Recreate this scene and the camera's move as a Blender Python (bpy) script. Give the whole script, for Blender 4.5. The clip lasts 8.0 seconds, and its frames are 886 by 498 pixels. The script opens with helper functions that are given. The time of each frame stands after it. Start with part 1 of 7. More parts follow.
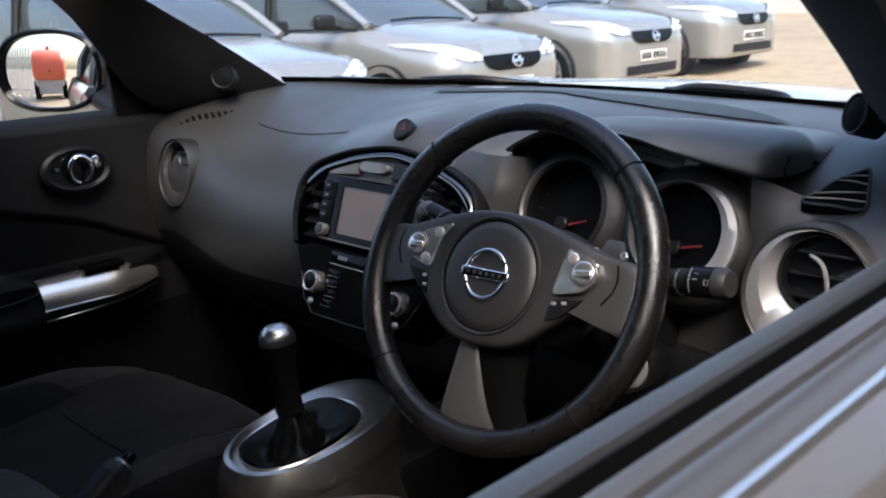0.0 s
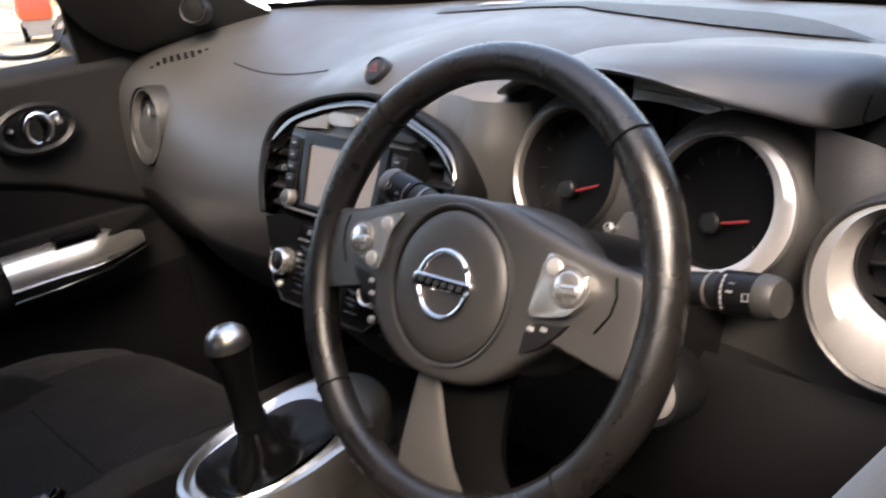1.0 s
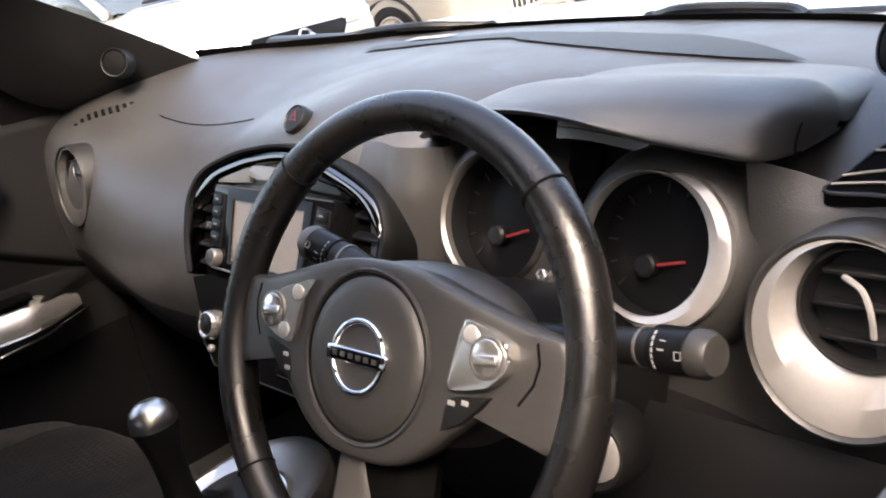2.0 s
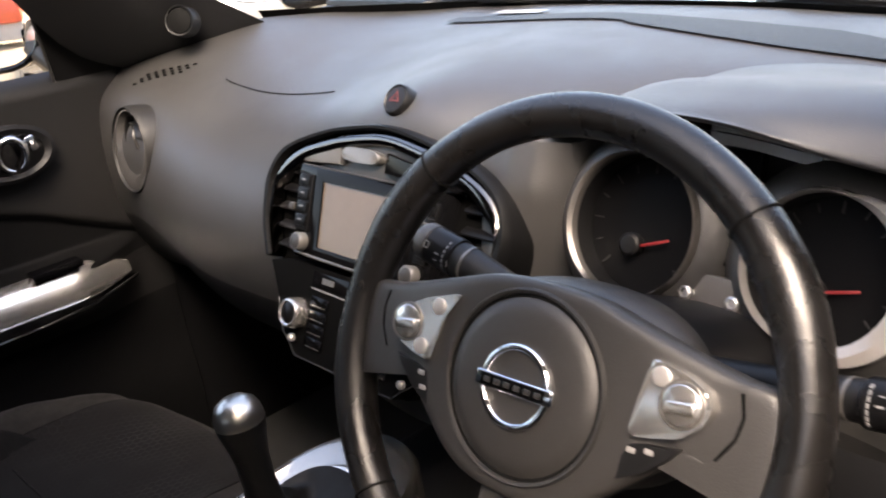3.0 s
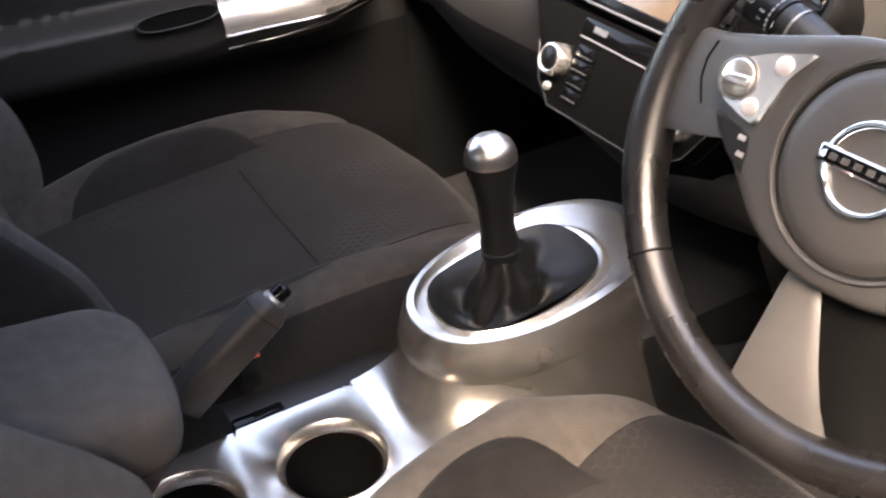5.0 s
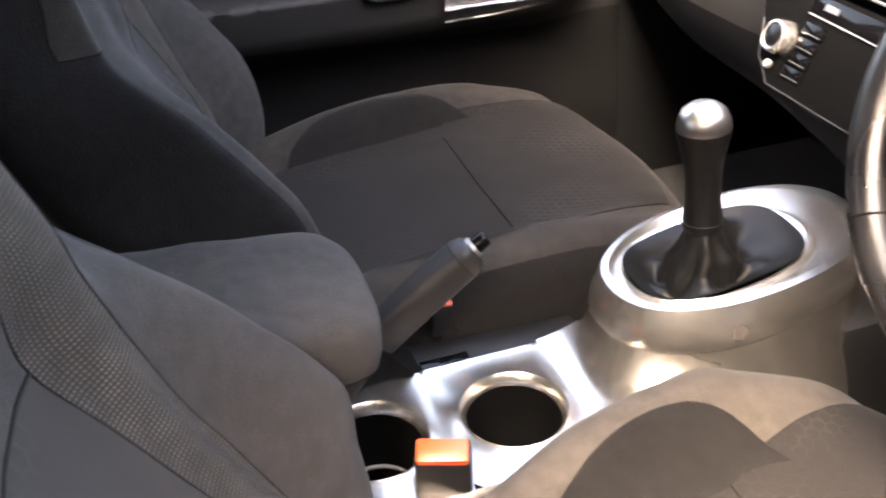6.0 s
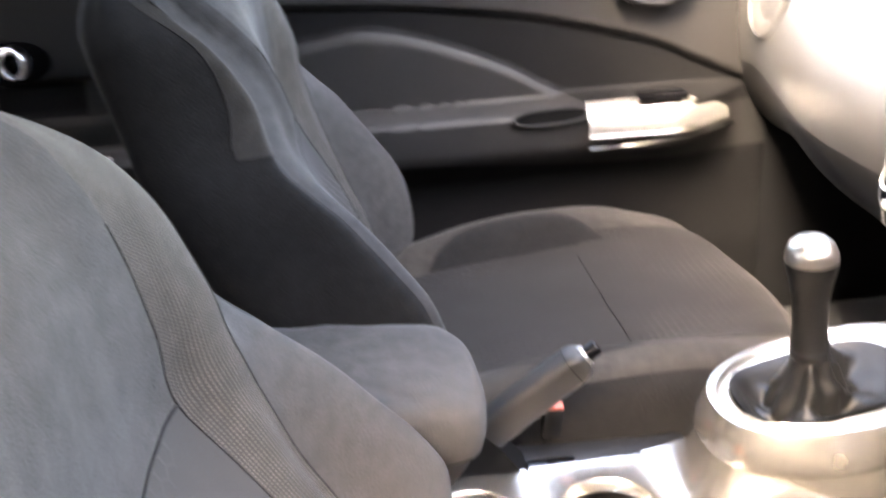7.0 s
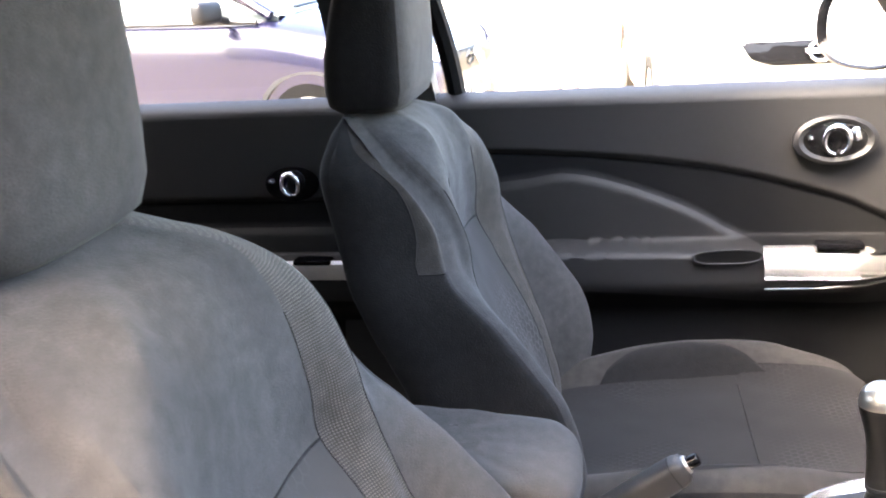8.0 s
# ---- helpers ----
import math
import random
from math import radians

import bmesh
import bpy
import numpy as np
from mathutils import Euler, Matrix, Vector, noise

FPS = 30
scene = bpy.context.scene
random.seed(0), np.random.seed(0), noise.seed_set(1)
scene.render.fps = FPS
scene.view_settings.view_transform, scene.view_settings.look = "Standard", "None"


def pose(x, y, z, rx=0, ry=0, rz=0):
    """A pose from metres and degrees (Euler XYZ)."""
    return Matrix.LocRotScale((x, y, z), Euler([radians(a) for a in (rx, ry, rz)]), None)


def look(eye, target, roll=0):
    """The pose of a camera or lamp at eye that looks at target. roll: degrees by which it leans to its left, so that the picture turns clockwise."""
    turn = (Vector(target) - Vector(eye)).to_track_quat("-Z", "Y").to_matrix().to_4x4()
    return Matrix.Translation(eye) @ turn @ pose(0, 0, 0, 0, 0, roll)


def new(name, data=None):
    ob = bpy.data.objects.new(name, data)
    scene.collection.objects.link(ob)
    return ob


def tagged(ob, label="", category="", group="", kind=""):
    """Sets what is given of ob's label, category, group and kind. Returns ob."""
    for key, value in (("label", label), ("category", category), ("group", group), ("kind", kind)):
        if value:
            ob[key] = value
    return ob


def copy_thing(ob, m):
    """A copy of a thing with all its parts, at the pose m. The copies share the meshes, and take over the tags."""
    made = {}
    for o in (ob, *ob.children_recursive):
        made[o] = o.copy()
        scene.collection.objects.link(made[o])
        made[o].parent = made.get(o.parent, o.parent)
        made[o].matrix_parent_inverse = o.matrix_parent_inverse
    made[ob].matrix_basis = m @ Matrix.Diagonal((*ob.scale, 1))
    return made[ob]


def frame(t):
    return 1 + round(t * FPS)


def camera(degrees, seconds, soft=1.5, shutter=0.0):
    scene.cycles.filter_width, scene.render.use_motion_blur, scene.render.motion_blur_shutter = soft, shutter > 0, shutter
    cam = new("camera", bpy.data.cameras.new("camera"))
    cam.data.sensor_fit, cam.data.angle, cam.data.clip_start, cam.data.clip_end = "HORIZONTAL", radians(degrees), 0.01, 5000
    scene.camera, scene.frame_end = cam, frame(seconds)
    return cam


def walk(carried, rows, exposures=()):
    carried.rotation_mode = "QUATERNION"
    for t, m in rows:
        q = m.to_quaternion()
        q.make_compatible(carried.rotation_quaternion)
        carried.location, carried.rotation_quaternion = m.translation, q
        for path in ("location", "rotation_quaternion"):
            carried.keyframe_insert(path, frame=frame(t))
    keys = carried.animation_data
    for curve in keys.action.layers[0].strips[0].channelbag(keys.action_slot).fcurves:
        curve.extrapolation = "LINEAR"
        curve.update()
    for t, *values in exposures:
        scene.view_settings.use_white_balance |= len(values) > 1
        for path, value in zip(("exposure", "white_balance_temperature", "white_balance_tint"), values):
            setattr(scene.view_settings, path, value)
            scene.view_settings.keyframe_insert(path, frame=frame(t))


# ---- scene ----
cam = camera(49.9, 8.0, 1.9, 0.5)
PATH = [
    (0, (0.919, -0.644, 1.234), (-0.429, 0.741, 0.72), -1.9),
    (0.5, (0.858, -0.492, 1.242), (-0.549, 0.789, 0.625), -2.5),
    (1, (0.813, -0.391, 1.23), (-0.618, 0.823, 0.538), -6.3),
    (1.2, (0.82, -0.356, 1.23), (-0.607, 0.874, 0.56), -8.0),
    (2.3, (0.77, -0.322, 1.237), (-0.629, 0.952, 0.59), -9.5),
    (2.5, (0.739, -0.339, 1.241), (-0.655, 0.938, 0.588), -8.5),
    (3, (0.683, -0.341, 1.258), (-0.707, 0.897, 0.526), -6.9),
    (3.5, (0.628, -0.303, 1.278), (-0.776, 0.877, 0.482), -5.0),
    (4, (0.589, -0.332, 1.26), (-0.802, 0.732, 0.293), -4.0),
    (4.2, (0.581, -0.349, 1.248), (-0.815, 0.652, 0.224), -3.3),
    (5.3, (0.607, -0.396, 1.206), (-0.875, 0.352, 0.09), -1.7),
    (5.5, (0.613, -0.406, 1.198), (-0.902, 0.279, 0.086), -1.6),
    (6, (0.626, -0.423, 1.185), (-0.984, 0.07, 0.105), -2.9),
    (6.5, (0.642, -0.43, 1.179), (-1.02, -0.025, 0.143), -3.3),
    (7, (0.709, -0.407, 1.207), (-1.093, -0.196, 0.364), -2.9),
    (7.5, (0.842, -0.292, 1.275), (-1.01, -0.548, 0.566), -4.1),
    (8, (0.926, -0.262, 1.29), (-0.951, -0.617, 0.696), -3.7),
]
EXPOSURES = [
    (0.0, 1.9, 6200, 10),
    (1.0, 3.15, 7350, 15),
    (3.0, 3.05, 7450, 16),
    (4.0, 3.42, 7450, 16),
    (5.5, 4.98, 8000, 18),
    (6.5, 5.52, 8250, 18),
    (7.0, 6.35, 8400, 17),
    (7.5, 6.98, 8450, 16),
    (8.0, 6.1, 7500, 14),
]
walk(cam, [(t, look(eye, target, roll)) for t, eye, target, roll in PATH], EXPOSURES)
SKY, SUN = 0.15, 1.0
WHEEL_AT, WHEEL_RIGHT, WHEEL_OUT = (0.3435, 0.0260, 0.9715), (1.0, 0.048, 0.0), (0.045, -0.9085, 0.4155)

# ---------------------------------------------------------------- light
world = bpy.data.worlds.new("overcast")
scene.world = world
world.use_nodes = True
wn = world.node_tree.nodes
sky = wn.new("ShaderNodeTexSky")
sky.sky_type = 'NISHITA'
sky.sun_disc = False
sky.sun_elevation, sky.sun_rotation = radians(50), radians(129)
sky.air_density, sky.dust_density, sky.ozone_density = 1.0, 4.0, 1.0
wn["Background"].inputs["Strength"].default_value = SKY
world.node_tree.links.new(sky.outputs["Color"], wn["Background"].inputs["Color"])
sun = new("sun", bpy.data.lights.new("sun", 'SUN'))
sun.data.energy, sun.data.angle, sun.data.color = SUN, radians(20), (1.0, 0.95, 0.88)
sun.matrix_world = look((5.00, -4.05, 7.66), (0, 0, 0))


# ---------------------------------------------------------------- materials
def mat(name, color, rough=0.5, metal=0.0, var=0.15, scale=12.0, bump=0.0, bscale=300.0, coat=0.0, stain=0.0, rvar=0.0, spec=0.5):
    """Principled surface with colour drift at two scales and a fine relief."""
    m = bpy.data.materials.new(name)
    m.use_nodes = True
    nt = m.node_tree
    n, l = nt.nodes, nt.links
    b = n["Principled BSDF"]
    b.inputs["Roughness"].default_value = rough
    b.inputs["Metallic"].default_value = metal
    b.inputs["Coat Weight"].default_value = coat
    b.inputs["Specular IOR Level"].default_value = spec
    tc = n.new("ShaderNodeTexCoord")
    big, small = n.new("ShaderNodeTexNoise"), n.new("ShaderNodeTexNoise")
    big.inputs["Scale"].default_value, small.inputs["Scale"].default_value = scale, scale * 9
    big.inputs["Detail"].default_value = 4
    add = n.new("ShaderNodeMath")
    add.operation = 'ADD'
    for s in (big, small):
        l.new(tc.outputs["Object"], s.inputs["Vector"])
    l.new(big.outputs["Fac"], add.inputs[0])
    l.new(small.outputs["Fac"], add.inputs[1])
    mp = n.new("ShaderNodeMapRange")
    mp.inputs["From Min"].default_value, mp.inputs["From Max"].default_value = 0.6, 1.4
    mp.inputs["To Min"].default_value, mp.inputs["To Max"].default_value = 1 - var, 1 + var
    l.new(add.outputs[0], mp.inputs["Value"])
    mul = n.new("ShaderNodeVectorMath")
    mul.operation = 'SCALE'
    mul.inputs[0].default_value = color
    l.new(mp.outputs["Result"], mul.inputs["Scale"])
    l.new(mul.outputs[0], b.inputs["Base Color"])
    if rvar:
        r = n.new("ShaderNodeMapRange")
        r.inputs["From Min"].default_value, r.inputs["From Max"].default_value = 0.3, 0.7
        r.inputs["To Min"].default_value, r.inputs["To Max"].default_value = max(rough - rvar, 0.02), min(rough + rvar, 1)
        l.new(big.outputs["Fac"], r.inputs["Value"])
        l.new(r.outputs["Result"], b.inputs["Roughness"])
    if bump:
        bt = n.new("ShaderNodeTexNoise")
        bt.inputs["Scale"].default_value, bt.inputs["Detail"].default_value = bscale, 2
        l.new(tc.outputs["Object"], bt.inputs["Vector"])
        bp = n.new("ShaderNodeBump")
        bp.inputs["Strength"].default_value, bp.inputs["Distance"].default_value = bump, 0.001
        l.new(bt.outputs["Fac"], bp.inputs["Height"])
        l.new(bp.outputs["Normal"], b.inputs["Normal"])
    return m


def hex_lines(n, l, tc, scale, axes):
    """Honeycomb lines: 1 on the ridges, 0 in the cells, fading in patches."""
    def vm(op, a=None, b=None, va=None, vb=None):
        q = n.new("ShaderNodeVectorMath")
        q.operation = op
        for i, (link, val) in enumerate(((a, va), (b, vb))):
            if link:
                l.new(link, q.inputs[i])
            elif val:
                q.inputs[i].default_value = val
        return q

    def sm(op, a, b=None, vb=0.0):
        q = n.new("ShaderNodeMath")
        q.operation = op
        l.new(a, q.inputs[0])
        if b:
            l.new(b, q.inputs[1])
        else:
            q.inputs[1].default_value = vb
        return q.outputs[0]
    sep, com = n.new("ShaderNodeSeparateXYZ"), n.new("ShaderNodeCombineXYZ")
    l.new(tc.outputs["Object"], sep.inputs[0])
    l.new(sep.outputs[axes[0]], com.inputs[0])
    l.new(sep.outputs[axes[1]], com.inputs[1])
    p = vm('MULTIPLY', com.outputs[0], vb=(scale, scale, 0)).outputs[0]
    r, h = (1, 1.732, 1), (0.5, 0.866, 0)
    ca = vm('SUBTRACT', vm('WRAP', p, None, None, r).outputs[0], vb=h)
    wa = ca.inputs[0].links[0].from_node
    wa.inputs[2].default_value = (0, 0, 0)
    pb = vm('SUBTRACT', p, vb=h).outputs[0]
    cb = vm('SUBTRACT', vm('WRAP', pb, None, None, r).outputs[0], vb=h)
    cb.inputs[0].links[0].from_node.inputs[2].default_value = (0, 0, 0)

    def edge(c):
        ab = vm('ABSOLUTE', c.outputs[0]).outputs[0]
        d = vm('DOT_PRODUCT', ab, vb=(0.5, 0.866, 0)).outputs["Value"]
        sx = n.new("ShaderNodeSeparateXYZ")
        l.new(ab, sx.inputs[0])
        return sm('MAXIMUM', d, sx.outputs[0])
    e = sm('MINIMUM', edge(ca), edge(cb))
    mp = n.new("ShaderNodeMapRange")
    mp.inputs["From Min"].default_value, mp.inputs["From Max"].default_value = 0.36, 0.46
    l.new(e, mp.inputs["Value"])
    fade = n.new("ShaderNodeTexNoise")
    fade.inputs["Scale"].default_value = 6.0
    l.new(tc.outputs["Object"], fade.inputs["Vector"])
    worn = n.new("ShaderNodeMapRange")
    worn.inputs["From Min"].default_value, worn.inputs["From Max"].default_value = 0.42, 0.66
    l.new(fade.outputs["Fac"], worn.inputs["Value"])
    return sm('MULTIPLY', mp.outputs["Result"], worn.outputs["Result"])


def woven(name, color, dark, scale, kind, rough=0.9, sheen=0.03, axes=("X", "Z")):
    """Cloth: 'rib' is a coarse basket weave, 'hex' a knit of small cells, 'plain' a fine brushed cloth."""
    m = mat(name, color, rough, 0, 0.55, 8)
    nt = m.node_tree
    n, l = nt.nodes, nt.links
    b = n["Principled BSDF"]
    b.inputs["Sheen Weight"].default_value = sheen
    b.inputs["Specular IOR Level"].default_value = 0.06
    tc = n["Texture Coordinate"]
    if kind == "rib":
        a, c = n.new("ShaderNodeTexWave"), n.new("ShaderNodeTexWave")
        a.bands_direction, c.bands_direction = 'X', 'Z'
        for w in (a, c):
            w.inputs["Scale"].default_value = scale
            w.inputs["Distortion"].default_value = 0.6
            l.new(tc.outputs["Object"], w.inputs["Vector"])
        soft = n.new("ShaderNodeMapRange")
        soft.inputs["To Min"].default_value = 0.12
        l.new(a.outputs["Fac"], soft.inputs["Value"])
        mx = n.new("ShaderNodeMath")
        mx.operation = 'MULTIPLY'
        l.new(soft.outputs["Result"], mx.inputs[0])
        l.new(c.outputs["Fac"], mx.inputs[1])
        out = mx.outputs[0]
    elif kind == "hex":
        out = hex_lines(n, l, tc, scale, axes)
    else:
        t = n.new("ShaderNodeTexNoise")
        t.inputs["Scale"].default_value = scale
        l.new(tc.outputs["Object"], t.inputs["Vector"])
        out = t.outputs["Fac"]
    old = b.inputs["Base Color"].links[0].from_socket
    mix = n.new("ShaderNodeMix")
    mix.data_type = 'RGBA'
    l.new(out, mix.inputs["Factor"])
    mix.inputs["A"].default_value = (*dark, 1)
    l.new(old, mix.inputs["B"])
    l.new(mix.outputs["Result"], b.inputs["Base Color"])
    bp = n.new("ShaderNodeBump")
    bp.inputs["Strength"].default_value, bp.inputs["Distance"].default_value = 0.5, 0.001
    l.new(out, bp.inputs["Height"])
    l.new(bp.outputs["Normal"], b.inputs["Normal"])
    return m


def glass(name, tint=(1, 1, 1), rough=0.0):
    m = bpy.data.materials.new(name)
    m.use_nodes = True
    n, l = m.node_tree.nodes, m.node_tree.links
    n.remove(n["Principled BSDF"])
    tr, gl, mix, fr = n.new("ShaderNodeBsdfTransparent"), n.new("ShaderNodeBsdfGlossy"), n.new("ShaderNodeMixShader"), n.new("ShaderNodeLayerWeight")
    tr.inputs["Color"].default_value = (*tint, 1)
    gl.inputs["Roughness"].default_value = rough
    mp = n.new("ShaderNodeMapRange")
    mp.inputs["From Min"].default_value, mp.inputs["To Min"].default_value, mp.inputs["To Max"].default_value = 0.5, 0.03, 0.30
    l.new(fr.outputs["Facing"], mp.inputs["Value"])
    l.new(mp.outputs["Result"], mix.inputs["Fac"])
    l.new(tr.outputs[0], mix.inputs[1])
    l.new(gl.outputs[0], mix.inputs[2])
    l.new(mix.outputs[0], n["Material Output"].inputs["Surface"])
    return m


def glowing(name, color, strength):
    m = bpy.data.materials.new(name)
    m.use_nodes = True
    b = m.node_tree.nodes["Principled BSDF"]
    b.inputs["Base Color"].default_value = (*[c * 0.2 for c in color], 1)
    b.inputs["Emission Color"].default_value = (*color, 1)
    b.inputs["Emission Strength"].default_value = strength
    return m


M = {
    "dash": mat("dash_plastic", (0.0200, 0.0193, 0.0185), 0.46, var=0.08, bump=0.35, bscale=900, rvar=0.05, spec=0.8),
    # dash plastic darkened for shade low on the dashboard; also the defroster grille
    "dash_low": mat("darkened_dash_plastic", (0.0100, 0.0098, 0.0096), 0.5, var=0.1, bump=0.3, bscale=900, spec=0.25),
    "black": mat("black_plastic", (0.0048, 0.0048, 0.0052), 0.45, var=0.1, bump=0.2, bscale=900, spec=0.25),
    "gloss": mat("piano_black", (0.0022, 0.0022, 0.0025), 0.10, var=0.1, rvar=0.03, spec=0.09),
    "arc": mat("polished_dark_metal", (0.15, 0.145, 0.142), 0.11, 1.0, var=0.04, scale=20),
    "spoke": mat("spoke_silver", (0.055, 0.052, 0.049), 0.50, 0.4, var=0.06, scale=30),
    "surround": mat("matt_black_surround", (0.0034, 0.0034, 0.0036), 0.5, var=0.1, bump=0.2, bscale=900, spec=0.12),
    "blade": mat("vent_blade_plastic", (0.0028, 0.0028, 0.0030), 0.35, var=0.1, spec=0.14),
    "rubber": mat("rubber", (0.0036, 0.0036, 0.0036), 0.7, var=0.2, spec=0.05),
    "leather": mat("wheel_leather", (0.0055, 0.0049, 0.0046), 0.29, var=0.3, scale=25, bump=0.25, bscale=1000, rvar=0.10),
    "hub": mat("wheel_plastic", (0.0185, 0.0176, 0.0170), 0.42, var=0.06, bump=0.25, bscale=1200, spec=0.45),
    "silver": mat("silver_paint", (0.62, 0.595, 0.56), 0.24, 0.92, var=0.03, scale=20, rvar=0.015),
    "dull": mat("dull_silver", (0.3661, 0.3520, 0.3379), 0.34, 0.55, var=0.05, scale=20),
    "knob": mat("polished_knob", (0.48, 0.45, 0.41), 0.30, 1.0, var=0.04, scale=20),
    "sill": mat("sill_plastic", (0.0553, 0.0520, 0.0520), 0.35, var=0.08, scale=8, spec=0.4),
    "deep": mat("deep_black", (0.0014, 0.0014, 0.0014), 0.8, var=0.2, spec=0.03),
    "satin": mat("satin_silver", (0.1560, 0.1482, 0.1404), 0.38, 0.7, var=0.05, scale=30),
    "chrome": mat("chrome", (0.85, 0.85, 0.86), 0.08, 1.0, var=0.02),
    "console": mat("console_silver", (0.41, 0.382, 0.348), 0.26, 0.95, var=0.03, scale=14, rvar=0.015),
    "door": mat("door_plastic", (0.0090, 0.0088, 0.0088), 0.52, var=0.08, bump=0.3, bscale=900, spec=0.2),
    # door plastic with the lower door's shade in its colour; also the corner panel
    "door_low": mat("darkened_door_plastic", (0.0034, 0.0034, 0.0036), 0.6, var=0.1, bump=0.3, bscale=700, spec=0.08),
    "bolster": woven("bolster_cloth", (0.0290, 0.0272, 0.0258), (0.0205, 0.0192, 0.0183), 500, "plain"),
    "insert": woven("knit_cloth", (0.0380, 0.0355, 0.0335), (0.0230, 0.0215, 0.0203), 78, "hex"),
    # cushion knit, darkened below the backrest knit to carry the seat's shade
    "insert2": woven("shaded_seat_knit", (0.0135, 0.0124, 0.0117), (0.0100, 0.0092, 0.0087), 95, "hex", axes=("X", "Y")),
    "stripe": woven("basket_cloth", (0.0560, 0.0490, 0.0415), (0.0175, 0.0155, 0.0135), 116, "rib"),
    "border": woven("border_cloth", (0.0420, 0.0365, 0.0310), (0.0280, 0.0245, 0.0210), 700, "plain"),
    # shoulder cloth; also the passenger's cushion border, darkened for its shade
    "border2": woven("shoulder_and_shaded_border", (0.0235, 0.0208, 0.0182), (0.0165, 0.0147, 0.0130), 700, "plain"),
    # front panel knit, with shade darkening its colour likewise
    "knit2": woven("shaded_front_knit", (0.0175, 0.0158, 0.0146), (0.0100, 0.0090, 0.0084), 95, "hex", axes=("X", "Y")),
    "suede": woven("dark_cloth", (0.0075, 0.0069, 0.0065), (0.0052, 0.0048, 0.0046), 300, "plain"),
    "side": woven("side_cloth", (0.0098, 0.0090, 0.0086), (0.0068, 0.0063, 0.0060), 500, "plain"),
    "carpet": mat("carpet", (0.0072, 0.0072, 0.0072), 0.95, var=0.4, scale=60, bump=0.6, bscale=900),
    "boot": mat("gaiter_leatherette", (0.0045, 0.0045, 0.0045), 0.40, var=0.2, bump=0.35, bscale=700, spec=0.15),
    "grip": mat("lever_leatherette", (0.0094, 0.0088, 0.0085), 0.55, var=0.15, bump=0.3, bscale=900, spec=0.25),
    "headliner": mat("headliner", (0.14, 0.135, 0.13), 0.9, var=0.06, bump=0.2),
    "pillar": mat("pillar_trim", (0.0070, 0.0070, 0.0074), 0.6, var=0.1, bump=0.3, bscale=900, spec=0.3),
    # silver-grey paint, its base browned to carry the reflection of the ground
    "paint": mat("ground_tinted_paint", (0.14, 0.115, 0.09), 0.28, 0.5, var=0.04, coat=0.6),
    "paint2": mat("silver_car_paint", (0.3750, 0.3675, 0.3450), 0.25, 0.6, var=0.03, coat=0.6),
    # tan base colour stands in for a reflection on the dark screen
    "screen": mat("screen_glass", (0.066, 0.049, 0.035), 0.10, var=0.06, coat=0.15, spec=0.3),
    "red": mat("red_plastic", (0.07, 0.010, 0.008), 0.5),
    "needle": glowing("needle_red", (0.55, 0.03, 0.03), 0.02),
    "orange": mat("orange_plastic", (0.45, 0.05, 0.010), 0.4, var=0.05),
    "print": mat("grey_print", (0.16, 0.16, 0.16), 0.5, var=0.05),
    "white": mat("white_print", (0.4200, 0.4200, 0.4200), 0.5, var=0.05),
    "dial": mat("dial_black", (0.0036, 0.0036, 0.0040), 0.3, var=0.1, spec=0.15),
    "glass": glass("window_glass", (0.93, 0.95, 0.94)),
    "privacy": glass("privacy_glass", (0.42, 0.44, 0.46)),
    "rear_glass": glass("rear_privacy_glass", (0.13, 0.14, 0.15)),
    "mirror": mat("mirror_glass", (0.9, 0.9, 0.9), 0.01, 1.0, var=0.0),
    # dark surface of the added wall that holds back side light
    "light_block": mat("light_block_grey", (0.070, 0.068, 0.066), 0.7, var=0.15, scale=1.2, bump=0.3, bscale=20),
    "metal": mat("zinc_metal", (0.45, 0.45, 0.46), 0.35, 0.9, var=0.1),
    "asphalt": mat("asphalt", (0.30, 0.235, 0.155), 0.9, var=0.3, scale=0.6, bump=0.8, bscale=60),
}


# ---------------------------------------------------------------- mesh tools
def smooth(bm, angle=40):
    for f in bm.faces:
        f.smooth = True
    lim = radians(angle)
    for e in bm.edges:
        if len(e.link_faces) == 2 and e.calc_face_angle(0) > lim:
            e.smooth = False


def part(name, bm, material, parent=None, label="", angle=40):
    bmesh.ops.recalc_face_normals(bm, faces=bm.faces)
    smooth(bm, angle)
    me = bpy.data.meshes.new(name)
    bm.to_mesh(me)
    bm.free()
    me.materials.append(material)
    ob = new(name, me)
    ob.parent = parent
    if label:
        ob["label"] = label
    return ob


def thing(name, label, category, group="", at=(0, 0, 0)):
    ob = new(name)
    ob.empty_display_size = 0.05
    ob.matrix_world = Matrix.Translation(at)
    return tagged(ob, label, category, group)


def setting(ob, label, category):
    return tagged(ob, label, category, "", "structure")


def spline(pts, n, closed=False):
    """Catmull-Rom curve through pts, n points in all."""
    P = [Vector(p) for p in pts]
    k = len(P)
    seg = k if closed else k - 1
    out = []
    for i in range(n):
        u = i * seg / (n if closed else n - 1)
        s = min(int(u), seg - 1)
        f = u - s
        if closed:
            a, b, c, d = (P[(s + j) % k] for j in (-1, 0, 1, 2))
        else:
            b, c = P[s], P[s + 1]
            a = P[s - 1] if s > 0 else b * 2 - c
            d = P[s + 2] if s + 2 < k else c * 2 - b
        out.append(0.5 * ((2 * b) + (c - a) * f + (2 * a - 5 * b + 4 * c - d) * f * f + (3 * b - a - 3 * c + d) * f ** 3))
    return out


